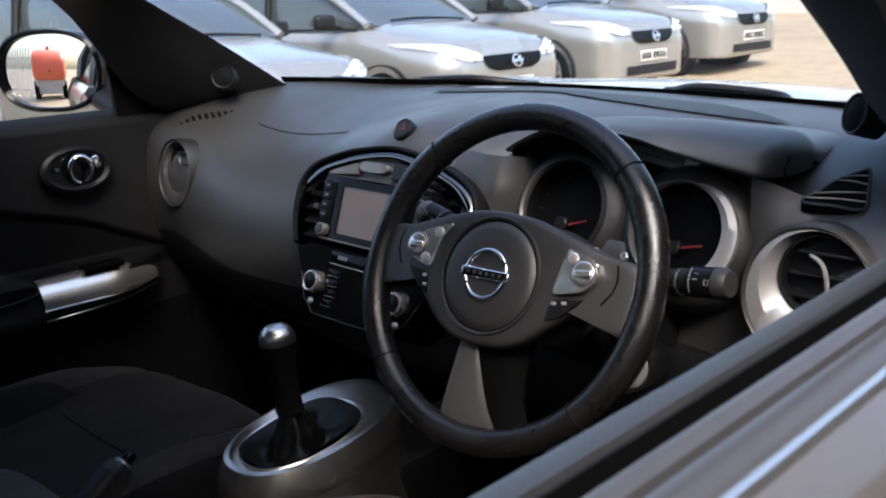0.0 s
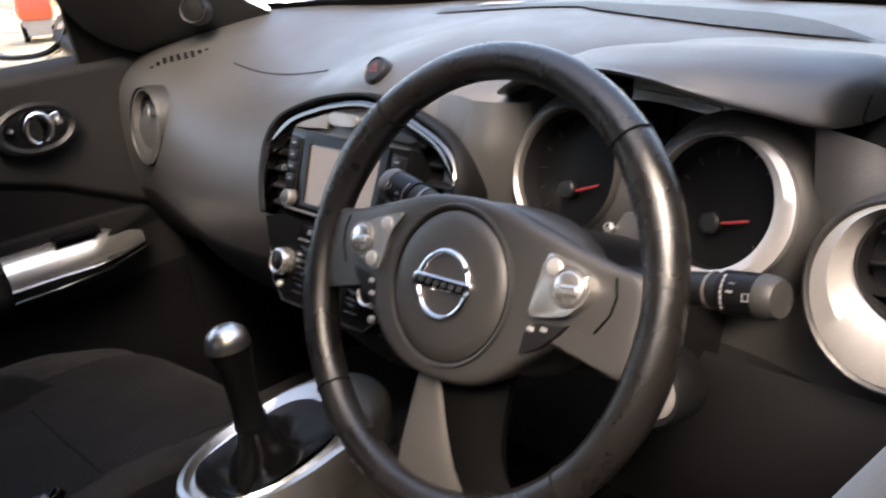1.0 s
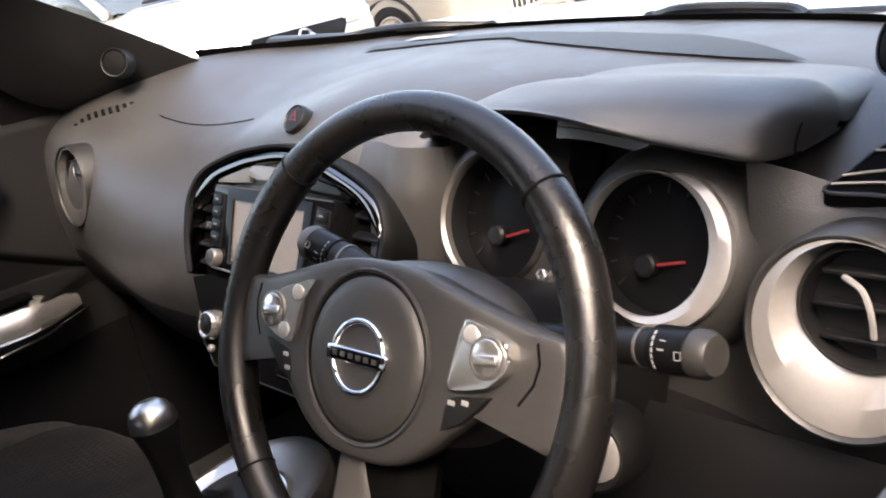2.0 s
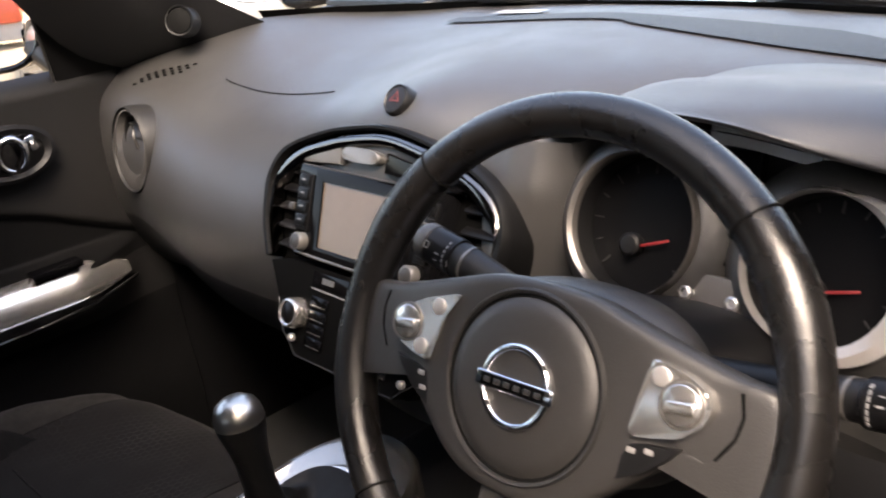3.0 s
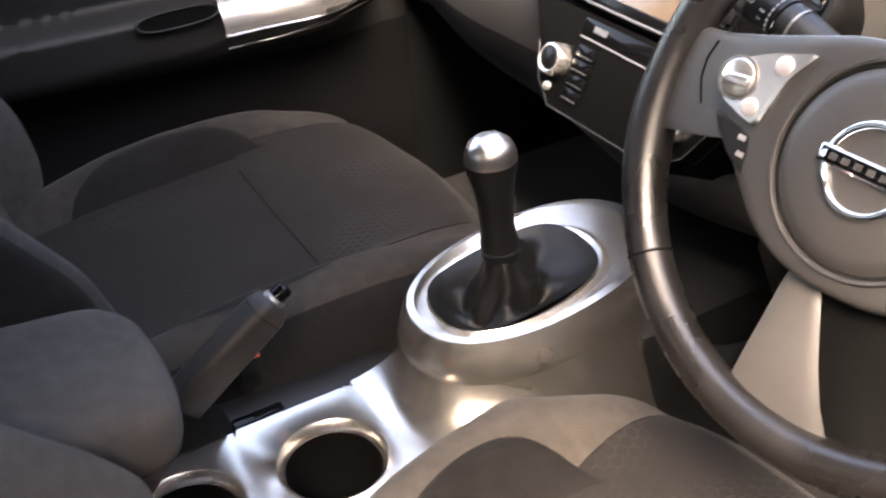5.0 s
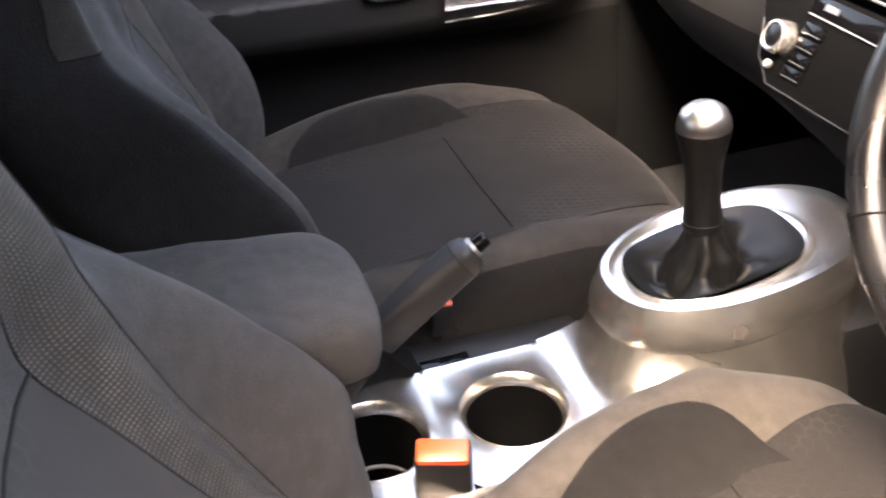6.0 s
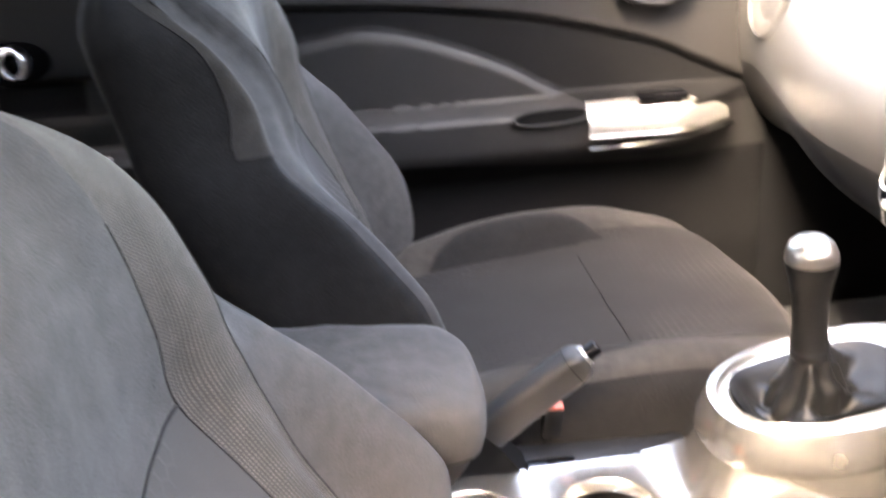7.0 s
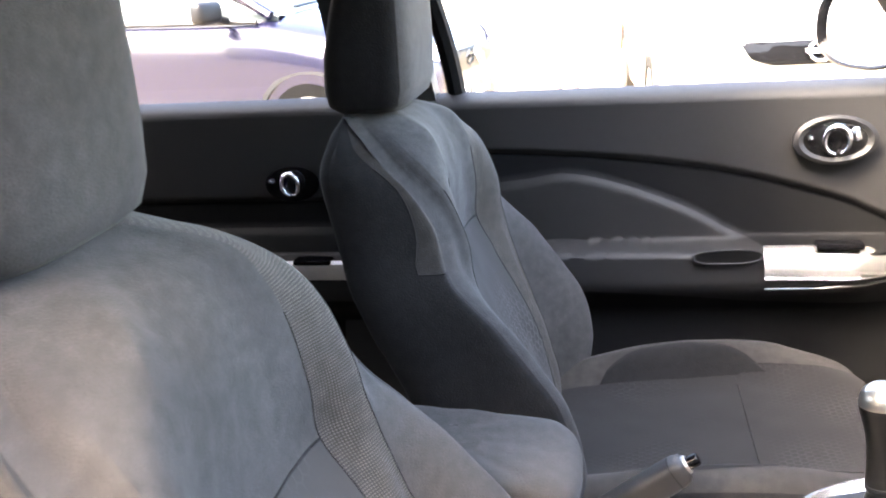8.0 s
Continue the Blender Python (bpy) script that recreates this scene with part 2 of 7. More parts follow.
def sheet(rows, closed=False, caps=False, bm=None):
    """Skin over rows of points; closed joins the last column to the first."""
    bm = bm or bmesh.new()
    vs = [[bm.verts.new(p) for p in r] for r in rows]
    k = len(rows[0])
    for a, b in zip(vs, vs[1:]):
        for j in range(k if closed else k - 1):
            q = (a[j], a[(j + 1) % k], b[(j + 1) % k], b[j])
            bm.faces.new(q)
    if caps:
        bm.faces.new(vs[0])
        bm.faces.new(list(reversed(vs[-1])))
    return bm


def lathe(profile, m=Matrix(), seg=40, bm=None, caps=True):
    """Turned body: profile of (radius, height) about the local z axis."""
    rows = [[m @ Vector((r * math.cos(2 * math.pi * i / seg), r * math.sin(2 * math.pi * i / seg), h)) for i in range(seg)] for r, h in profile]
    return sheet(rows, True, caps, bm)


def tube(path, radius, seg=12, bm=None, closed=False, flat=1.0):
    """Round bar along a path; radius is a number or a list."""
    P = [Vector(p) for p in path]
    n = len(P)
    rad = radius if isinstance(radius, (list, tuple)) else [radius] * n
    rows, up = [], None
    for i in range(n):
        t = (P[(i + 1) % n] - P[i - 1]) if closed else (P[min(i + 1, n - 1)] - P[max(i - 1, 0)])
        t.normalize()
        if up is None:
            up = Vector((0, 0, 1)) if abs(t.z) < 0.9 else Vector((1, 0, 0))
        side = t.cross(up).normalized()
        up = side.cross(t).normalized()
        rows.append([P[i] + (side * math.cos(2 * math.pi * j / seg) + up * math.sin(2 * math.pi * j / seg) * flat) * rad[i] for j in range(seg)])
    if closed:
        rows.append(rows[0])
        bm = sheet(rows, True, False, bm)
        bmesh.ops.remove_doubles(bm, verts=bm.verts, dist=1e-6)
        return bm
    return sheet(rows, True, True, bm)


def box(size, m=Matrix(), bevel=0.004, bm=None, seg=2):
    bm2 = bmesh.new()
    bmesh.ops.create_cube(bm2, size=1.0)
    for v in bm2.verts:
        v.co = Vector((v.co.x * size[0], v.co.y * size[1], v.co.z * size[2]))
    if bevel:
        bmesh.ops.bevel(bm2, geom=bm2.edges[:], offset=bevel, segments=seg, profile=0.5, affect='EDGES')
    bmesh.ops.transform(bm2, matrix=m, verts=bm2.verts)
    if bm is None:
        return bm2
    me = bpy.data.meshes.new("tmp")
    bm2.to_mesh(me)
    bm2.free()
    bm.from_mesh(me)
    bpy.data.meshes.remove(me)
    return bm


def plate(outline, depth, m=Matrix(), bevel=0.0, bm=None):
    """A flat piece with thickness: outline in local x, y; its face at z = 0, its back at -depth."""
    bm2 = bmesh.new()
    top = [bm2.verts.new((x, y, 0)) for x, y in outline]
    low = [bm2.verts.new((x, y, -depth)) for x, y in outline]
    f = bm2.faces.new(top)
    bm2.faces.new(list(reversed(low)))
    n = len(top)
    for i in range(n):
        bm2.faces.new((top[i], low[i], low[(i + 1) % n], top[(i + 1) % n]))
    if bevel:
        bmesh.ops.bevel(bm2, geom=list(f.edges), offset=bevel, segments=2, profile=0.5, affect='EDGES')
    bmesh.ops.transform(bm2, matrix=m, verts=bm2.verts)
    if bm is None:
        return bm2
    me = bpy.data.meshes.new("tmp")
    bm2.to_mesh(me)
    bm2.free()
    bm.from_mesh(me)
    bpy.data.meshes.remove(me)
    return bm


def ring_plate(outer, inner, depth, m=Matrix(), crown=0.0):
    """A frame between two outlines with as many points; crown lifts its middle line."""
    rows = []
    for a, h in ((0.0, -depth), (0.0, 0.0), (0.5, crown), (1.0, 0.0), (1.0, -depth)):
        rows.append([m @ Vector((o[0] * (1 - a) + i[0] * a, o[1] * (1 - a) + i[1] * a, h)) for o, i in zip(outer, inner)])
    return sheet(rows, True)


def oval(rx, ry, n=36, cx=0.0, cy=0.0, p=2.0):
    """Superellipse outline."""
    out = []
    for i in range(n):
        a = 2 * math.pi * i / n
        c, s = math.cos(a), math.sin(a)
        out.append((cx + rx * math.copysign(abs(c) ** (2 / p), c), cy + ry * math.copysign(abs(s) ** (2 / p), s)))
    return out


def basis(origin, right, out):
    """Frame with local x along right and local z along out."""
    z = Vector(out).normalized()
    x = Vector(right)
    x = (x - z * x.dot(z)).normalized()
    y = z.cross(x)
    return Matrix(((x.x, y.x, z.x, origin[0]), (x.y, y.y, z.y, origin[1]), (x.z, y.z, z.z, origin[2]), (0, 0, 0, 1)))


def cells(rows, sort, mats, labels, parent, inv):
    """One skin, parted into pieces of cloth: sort(i, j) names the piece of each cell."""
    made = {}
    for i in range(len(rows) - 1):
        for j in range(len(rows[0]) - 1):
            made.setdefault(sort(i, j), []).append((i, j))
    for name, cs in made.items():
        bm = bmesh.new()
        vs = {}

        def v(i, j):
            if (i, j) not in vs:
                vs[i, j] = bm.verts.new(inv @ rows[i][j])
            return vs[i, j]
        for i, j in cs:
            bm.faces.new((v(i, j), v(i, j + 1), v(i + 1, j + 1), v(i + 1, j)))
        part(name.split("|")[0], bm, M[mats[name]], parent, labels.get(name, ""), 60)


def lerp(x, xs, ys):
    return float(np.interp(x, xs, ys))


def step(x, a, b):
    t = min(max((x - a) / (b - a), 0), 1)
    return t * t * (3 - 2 * t)


# ---------------------------------------------------------------- the setting
def ground_height(y):
    return 0.035 * min(max(y - 5.0, 0.0), 12.0)


def build_ground():
    ys = [-600, -60, -20, -5, 0, 5, 6, 7, 8, 10, 12, 14, 17, 25, 60, 600]
    xs = [-600, -60, -20, -10, -5, 0, 5, 10, 20, 60, 600]
    bm = sheet([[Vector((x, y, ground_height(y))) for x in xs] for y in ys])
    setting(part("ground", bm, M["asphalt"]), "worn brown-grey asphalt of a car park", "ground")


def build_shell():
    f = sheet([[Vector((x, y, z)) for x, z in ((-0.74, 0.36), (-0.2, 0.36), (-0.12, 0.40), (0.12, 0.40), (0.2, 0.36), (0.74, 0.36))] for y in (-1.65, -0.9, 0.1, 0.5, 0.72)])
    setting(part("floor", f, M["carpet"]), "black carpeted car floor", "floor")
    w = box((1.5, 0.03, 0.72), Matrix.Translation((0, 0.735, 0.71)), 0.01)
    setting(part("wall_bulkhead", w, M["black"]), "black bulkhead under the windscreen", "wall")
    r = box((1.44, 0.04, 0.70), Matrix.Translation((0, -1.67, 0.71)), 0.01)
    setting(part("wall_rear", r, M["carpet"]), "dark rear wall of the cabin", "wall")
    for sx, nm in ((-1, "wall_kick_1"), (1, "wall_kick_2")):
        k = box((0.03, 0.50, 0.72), Matrix.Translation((sx * 0.725, 0.51, 0.70)), 0.01)
        setting(part(nm, k, M["black"]), "black footwell side trim", "wall")
    # roof: thin shell that bends down to the side rails
    rows = []
    for y, z in ((-0.21, 1.445), (-0.4, 1.485), (-0.7, 1.51), (-1.1, 1.50), (-1.5, 1.45)):
        row = [(x, y, z - 0.10 * (abs(x) / 0.55) ** 4) for x in np.linspace(-0.55, 0.55, 15)]
        rows.append([Vector(p) for p in row] + [Vector((x, yy, zz + 0.035)) for x, yy, zz in reversed(row)])
    setting(part("ceiling", sheet(rows, True, True), M["headliner"]), "grey cloth headliner under the roof", "ceiling")
    # windscreen
    rows = []
    for s in np.linspace(0, 1, 7):
        row = []
        for x in np.linspace(-1, 1, 13):
            hw = 0.60 * (1 - s) + 0.50 * s
            y0 = 0.70 - 0.20 * x * x
            y1 = -0.20 - 0.02 * x * x
            row.append(Vector((x * hw, y0 + (y1 - y0) * s, 1.072 + (1.44 - 1.072) * s - 0.06 * x * x * s + 0.012 * x * x * (1 - s) + 0.035 * math.sin(math.pi * s))))
        rows.append(row)
    band = [[p.copy() for p in rows[0]], [a.lerp(b, 0.14) + Vector((0, -0.003, 0.0)) for a, b in zip(rows[0], rows[1])]]
    band = [[p + Vector((0, -0.004, -0.012)) for p in band[0]], band[1]]
    setting(part("trim_3", sheet(band), M["rubber"]), "black ceramic band along the windscreen base", "trim")
    ws = part("window_1", sheet(rows), M["glass"])
    ws.visible_shadow = False
    rows = [[Vector((x, -1.66 + 0.02 * k, 1.05 + 0.40 * k - 0.05 * abs(x / 0.6) ** 3 * k)) for x in np.linspace(-0.62, 0.62, 9)] for k in np.linspace(0, 1, 6)]
    setting(part("window_2", sheet(rows), M["rear_glass"]), "dark tinted rear window glass", "window")
    setting(ws, "clear curved windscreen glass", "window")


def build_pillar(side, name):
    """Front roof pillar with its trim, swept back from the dashboard's corner."""
    s = side
    inner = spline([(0.562, 0.475, 1.075), (0.553, 0.34, 1.155), (0.535, 0.19, 1.235), (0.505, -0.02, 1.35), (0.48, -0.23, 1.45)], 16)
    outer = spline([(0.69, 0.30, 1.035), (0.665, 0.20, 1.09), (0.645, 0.085, 1.235), (0.60, -0.10, 1.36), (0.55, -0.26, 1.44)], 16)
    rows = []
    for a, b in zip(inner, outer):
        mid = (a + b) / 2
        out = Vector((0.05, 0.03, 0.03))
        ring = [a, a * 0.7 + b * 0.3 + Vector((-0.012, -0.01, 0.0)), mid + Vector((-0.014, -0.014, 0)), b, b + out, mid + out * 1.1, a + Vector((0.006, 0.006, -0.004))]
        rows.append([Vector((p.x * s, p.y, p.z)) for p in ring])
    ob = part(name, sheet(rows, True, True), M["pillar"])
    return setting(ob, "dark moulded windscreen pillar trim", "pillar")


def build_tweeter(side):
    t = thing("tweeter", "small round black tweeter speaker in the pillar trim", "speaker", "pillar speakers")
    m = basis((side * 0.557, 0.326, 1.107), (0.75, 0.65 * side, 0.0), (-0.62 * side, -0.75, 0.25))
    part("bezel", lathe([(0.0215, -0.024), (0.0215, 0.002), (0.0205, 0.0042), (0.0190, 0.0038), (0.0182, 0.000), (0.0, 0.000)], m, 32), M["black"], t)
    part("grille", lathe([(0.0180, 0.0), (0.0170, 0.0032), (0.010, 0.0052), (0.0, 0.0060)], m, 28), M["rubber"], t)


def build_side_frames():
    """B-pillars and the rails over the doors, both sides."""
    for s, n in ((-1, 1), (1, 2)):
        rows = []
        k = 0.085 if s > 0 else 0.0
        for z, x, y0, y1 in ((0.40, 0.72, -0.60, -0.78), (1.04, 0.735, -0.565, -0.74), (1.18, 0.70, -0.585, -0.745), (1.32, 0.645, -0.61, -0.75), (1.43, 0.575, -0.63, -0.76)):
            rows.append([Vector((s * (x - 0.03), y0 - k, z)), Vector((s * (x + 0.02), y0 - k, z)), Vector((s * (x + 0.02), y1 - k, z)), Vector((s * (x - 0.03), y1 - k, z))])
        setting(part("pillar_%d" % n, sheet(rows, True, True), M["pillar"]), "dark pillar between the side doors", "pillar")
        rail = tube(spline([(s * 0.60, -0.12, 1.375), (s * 0.575, -0.35, 1.42), (s * 0.57, -0.7, 1.44), (s * 0.57, -1.1, 1.43), (s * 0.58, -1.5, 1.39)], 14), 0.028, 8)
        setting(part("trim_%d" % n, rail, M["pillar"]), "dark rubber-edged rail over the doors", "trim")
        rows = []
        for z, x, y0, y1 in ((1.04, 0.72, -1.30, -1.66), (1.2, 0.69, -1.34, -1.64), (1.40, 0.57, -1.42, -1.60)):
            rows.append([Vector((s * (x - 0.03), y0, z)), Vector((s * (x + 0.02), y0, z)), Vector((s * (x + 0.02), y1, z)), Vector((s * (x - 0.03), y1, z))])
        setting(part("pillar_%d" % (n + 2), sheet(rows, True, True), M["pillar"]), "dark rear roof pillar", "pillar")


def door_skin(s, y0, y1, name_parent, panel_mat, front):
    """Inner door panel as a relief: proud upper part, swept recess, armrest, pocket."""
    L1 = ([-1.2, -0.60, -0.44, -0.25, -0.067, 0.094, 0.165, 0.3], [0.955, 0.952, 0.949, 0.935, 0.907, 0.863, 0.832, 0.77])
    L2 = ([-1.2, -0.6, -0.42, -0.344, -0.25, -0.138, -0.036, 0.1], [0.84, 0.885, 0.902, 0.911, 0.890, 0.846, 0.792, 0.76])
    S1, S2 = ([[q.x for q in c], [q.y for q in c]] for c in (spline([(y, z, 0) for y, z in zip(*L)], 80) for L in (L1, L2)))
    n0, n1, n2, n3 = 12, 44, 34, 40
    cols = []
    for y in np.linspace(y0, y1, 150):
        l1, l2 = (lerp(y, *S1), lerp(y, *S2)) if front else (0.87, 0.82)
        zs = np.concatenate([np.linspace(0.40, 0.66, n0)[:-1], np.linspace(0.66, l2, n1)[:-1], np.linspace(l2, l1, n2)[:-1], np.linspace(l1, 1.03, n3), [1.04, 1.048, 1.053, 1.055, 1.055]])
        fade = 1 - step(y, -0.06, 0.02) if front else 1.0
        top = 0.787 if front else 0.765
        tip = 1 - step(y, 0.13, 0.27)
        col = []
        for z in zs:
            d = 0.012 * step(z, l1 - 0.006, l1 + 0.012)
            d = max(d, 0.010 * (1 - step(z, l2 - 0.016, l2 + 0.012)) * step(z, 0.70, 0.74) * fade)
            a = step(z, top - 0.15, top - 0.055) * (1 - step(z, top - 0.012, top + 0.010)) * tip
            d = max(d, 0.064 * a, 0.012 * (1 - step(z, 0.50, 0.60)))
            if z > 1.03:
                d -= 0.030 * ((z - 1.03) / 0.025) ** 2
            col.append(Vector((s * (0.705 - d), y, z)))
        cols.append(col + [Vector((s * 0.715, y, 1.046))])
    rows = [list(r) for r in zip(*cols)]
    lo, hi = n0 - 1 + n1 - 1, n0 - 1 + n1 - 1 + n2 - 1
    ny = len(rows[0])
    # recess and foot of the door get the darker colour to draw their shade
    both = {True: bmesh.new(), False: bmesh.new()}
    for bm, top_side in ((both[True], True), (both[False], False)):
        vs = {}
        for i in range(len(rows) - 1):
            for j in range(ny - 1):
                if (i >= hi or n0 + 8 <= i < lo) == top_side:
                    q = [(i, j), (i, j + 1), (i + 1, j + 1), (i + 1, j)]
                    for k in q:
                        if k not in vs:
                            vs[k] = bm.verts.new(rows[k[0]][k[1]])
                    bm.faces.new([vs[k] for k in q])
    field = part("lower_field", both[False], M["door_low"], name_parent, "grained lower panel, darkened for the shade there", angle=60)
    return part("panel", both[True], panel_mat, name_parent, angle=60), field


def build_front_door(s):
    d = thing("front_door", "dark grey moulded front door panel with silver armrest trim" if s < 0 else "grey car door with its window wound down", "car door", "front doors", (s * 0.70, 0, 0.4))
    inv = Matrix.Translation((-s * 0.70, 0, -0.4))

    def p(name, bm, material, label="", parent=None):
        bmesh.ops.transform(bm, matrix=inv, verts=bm.verts)
        return part(name, bm, material, parent or d, label)

    for ob in door_skin(s, -0.575, 0.30, d, M["door"], True):
        ob.data.transform(inv)
    # outer skin, bulging over the wheel
    low = 0.022 if s < 0 else 0.0
    rows = []
    for z, x in ((0.30, 0.80), (0.5, 0.855), (0.75, 0.875), (0.93, 0.868), (1.0, 0.842), (1.02, 0.82), (1.035, 0.80), (1.044, 0.786), (1.048, 0.7765)):
        rows.append([Vector((s * (x - 0.02 * ((y - 0.0) / 0.6) ** 2 * step(x, 0.78, 0.84)), y, z - low)) for y in np.linspace(-0.60, 0.55, 24)])
    p("outer_skin", sheet(rows), M["paint"], "silver-grey metallic painted outer skin")
    ys = np.linspace(-0.58, 0.32, 12)
    p("felt_strip", sheet([[Vector((s * x, y, z - low)) for x, z in ((0.704, 1.050), (0.7055, 1.0565), (0.713, 1.0585), (0.720, 1.0575), (0.722, 1.053))] for y in ys]), M["dash"], "grey felt window strip")
    p("window_seal", sheet([[Vector((s * x, y, z - low)) for x, z in ((0.722, 1.053), (0.7225, 1.034), (0.7265, 1.034), (0.727, 1.045), (0.7285, 1.046), (0.730, 1.045), (0.7305, 1.034), (0.7345, 1.034), (0.735, 1.052))] for y in ys]), M["rubber"], "black rubber window seal")
    p("sill_trim", sheet([[Vector((s * x, y, z - low)) for x, z in ((0.735, 1.050), (0.7365, 1.0565), (0.742, 1.0585), (0.7475, 1.056), (0.749, 1.050), (0.751, 1.050), (0.7525, 1.0555), (0.758, 1.057), (0.766, 1.055), (0.770, 1.050))] for y in ys]), M["sill"], "grooved grey sill trim")
    # the white highlight on the sill's edge, built as a silver strip
    p("bright_line", sheet([[Vector((s * x, y, z - low)) for x, z in ((0.770, 1.049), (0.7712, 1.0535), (0.7735, 1.0545), (0.7758, 1.0535), (0.777, 1.047))] for y in ys]), M["silver"], "silver strip standing in for the sill's highlight")
    # armrest trim, switch and pull slot
    y0 = -0.018
    rows = []
    for y in np.linspace(y0, 0.218, 22):
        k = step(y, 0.12, 0.27)
        n = 1 - 0.88 * max((y - 0.09) / 0.145, 0) ** 2.6
        rows.append([Vector((s * (0.632 + 0.050 * k + 0.004 * (1 - n) + dx * n), y, 0.758 + (z - 0.758) * n - 0.014 * k)) for dx, z in ((0.030, 0.789), (0.018, 0.787), (0.008, 0.779), (0.001, 0.767), (-0.0035, 0.753), (-0.0045, 0.743), (-0.001, 0.738), (0.012, 0.737))])
    p("armrest_trim", sheet(rows), M["silver"], "bright silver armrest trim")
    p("window_switch", box((0.028, 0.075, 0.010), Matrix.Translation((s * 0.648, 0.10, 0.793)), 0.003), M["gloss"], "black window switch")
    p("trim_edge", tube([(s * 0.6285, y0, 0.7235), (s * 0.6285, 0.06, 0.7245), (s * 0.632, 0.14, 0.729), (s * 0.654, 0.22, 0.739)], 0.0022, 8), M["chrome"], "chrome edge strip")
    p("slot_lip", ring_plate(oval(0.058, 0.0135, 28, p=2.6), oval(0.053, 0.0095, 28, p=2.6), 0.006, basis((s * 0.6355, -0.077, 0.777), (0, -s, 0.03), (-s, 0, 0.35)), 0.002), M["door"])
    # black plate that stands in for the shade inside the grip recess
    p("pull_slot", plate(oval(0.055, 0.011, 28, p=2.6), 0.008, basis((s * 0.636, -0.077, 0.777), (0, -s, 0.03), (-s, 0, 0.35))), M["deep"], "grip slot, its shade put in as black")
    # release handle in its oval cup
    mb = basis((s * 0.672, 0.09, 0.963), (0, -s, 0), (-s, 0, 0.1))
    p("handle_cup", ring_plate(oval(0.066, 0.040), oval(0.050, 0.029), 0.01, mb, 0.004), M["black"], "black oval handle surround")
    p("cup_floor", plate(oval(0.052, 0.031), 0.004, mb @ Matrix.Translation((0, 0, -0.002))), M["gloss"])
    lever = tube([mb @ Vector((0.0185 * math.cos(a), 0.0225 * math.sin(a), 0.012 + 0.004 * math.cos(a - 0.8))) for a in np.linspace(-1.2, 4.6, 36)], [0.0028 + 0.0022 * math.sin(math.pi * i / 35) for i in range(36)], 10)
    p("door_handle", lever, M["chrome"], "chrome release lever")
    p("handle_grip", box((0.014, 0.022, 0.006), mb @ Matrix.Translation((0.028 * (1 if s < 0 else -1), 0.010, 0.014)) @ Matrix.Rotation(0.3, 4, 'Z'), 0.0025), M["chrome"])
    p("lock_knob", lathe([(0.004, -0.004), (0.0045, 0.006), (0.003, 0.009), (0, 0.0095)], mb @ Matrix.Translation((-0.040 * (1 if s < 0 else -1), 0.005, 0)), 14), M["chrome"])
    # window frame behind the pane, and the pane
    k = 0.085 if s > 0 else 0.0
    fr = tube(spline([(s * 0.735, -0.53 - k, 1.03), (s * 0.713, -0.545 - k, 1.14), (s * 0.665, -0.575 - k, 1.28), (s * 0.60, -0.60 - k, 1.41)], 12), 0.017, 8)
    p("window_frame", fr, M["rubber"], "black window frame")
    if s < 0:
        rows = [[Vector((s * (0.757 - 0.17 * (z - 1.03) / 0.36 - 0.02 * ((z - 1.03) / 0.36) ** 2), y, z)) for y in np.linspace(-0.56, lerp(z, [1.03, 1.23, 1.40], [0.30, 0.09, -0.2]), 8)] for z in np.linspace(1.03, 1.40, 7)]
        g = p("pane", sheet(rows), M["glass"])
        g.visible_shadow = False
        # dark corner panel ahead of the glass, with its guide channel
        rows = []
        for f in np.linspace(0, 1, 7):
            a = Vector((-0.703, 0.189, 1.036)).lerp(Vector((-0.688, 0.171, 1.172)), f)
            b = Vector((-0.700, 0.335, 1.030)).lerp(Vector((-0.672, 0.235, 1.150)), f)
            rows.append([a + Vector((-0.012, 0.002, 0)), a, a.lerp(b, 0.05) + Vector((0.003, 0, 0)), a.lerp(b, 0.5) + Vector((0.001, 0, 0)), b])
        p("corner_panel", sheet(rows), M["door_low"], "dark triangular corner panel")
        p("glass_channel", tube([r[1] + Vector((0.002, -0.001, 0)) for r in rows], 0.0022, 6), M["hub"], "grey window guide channel")
    return d


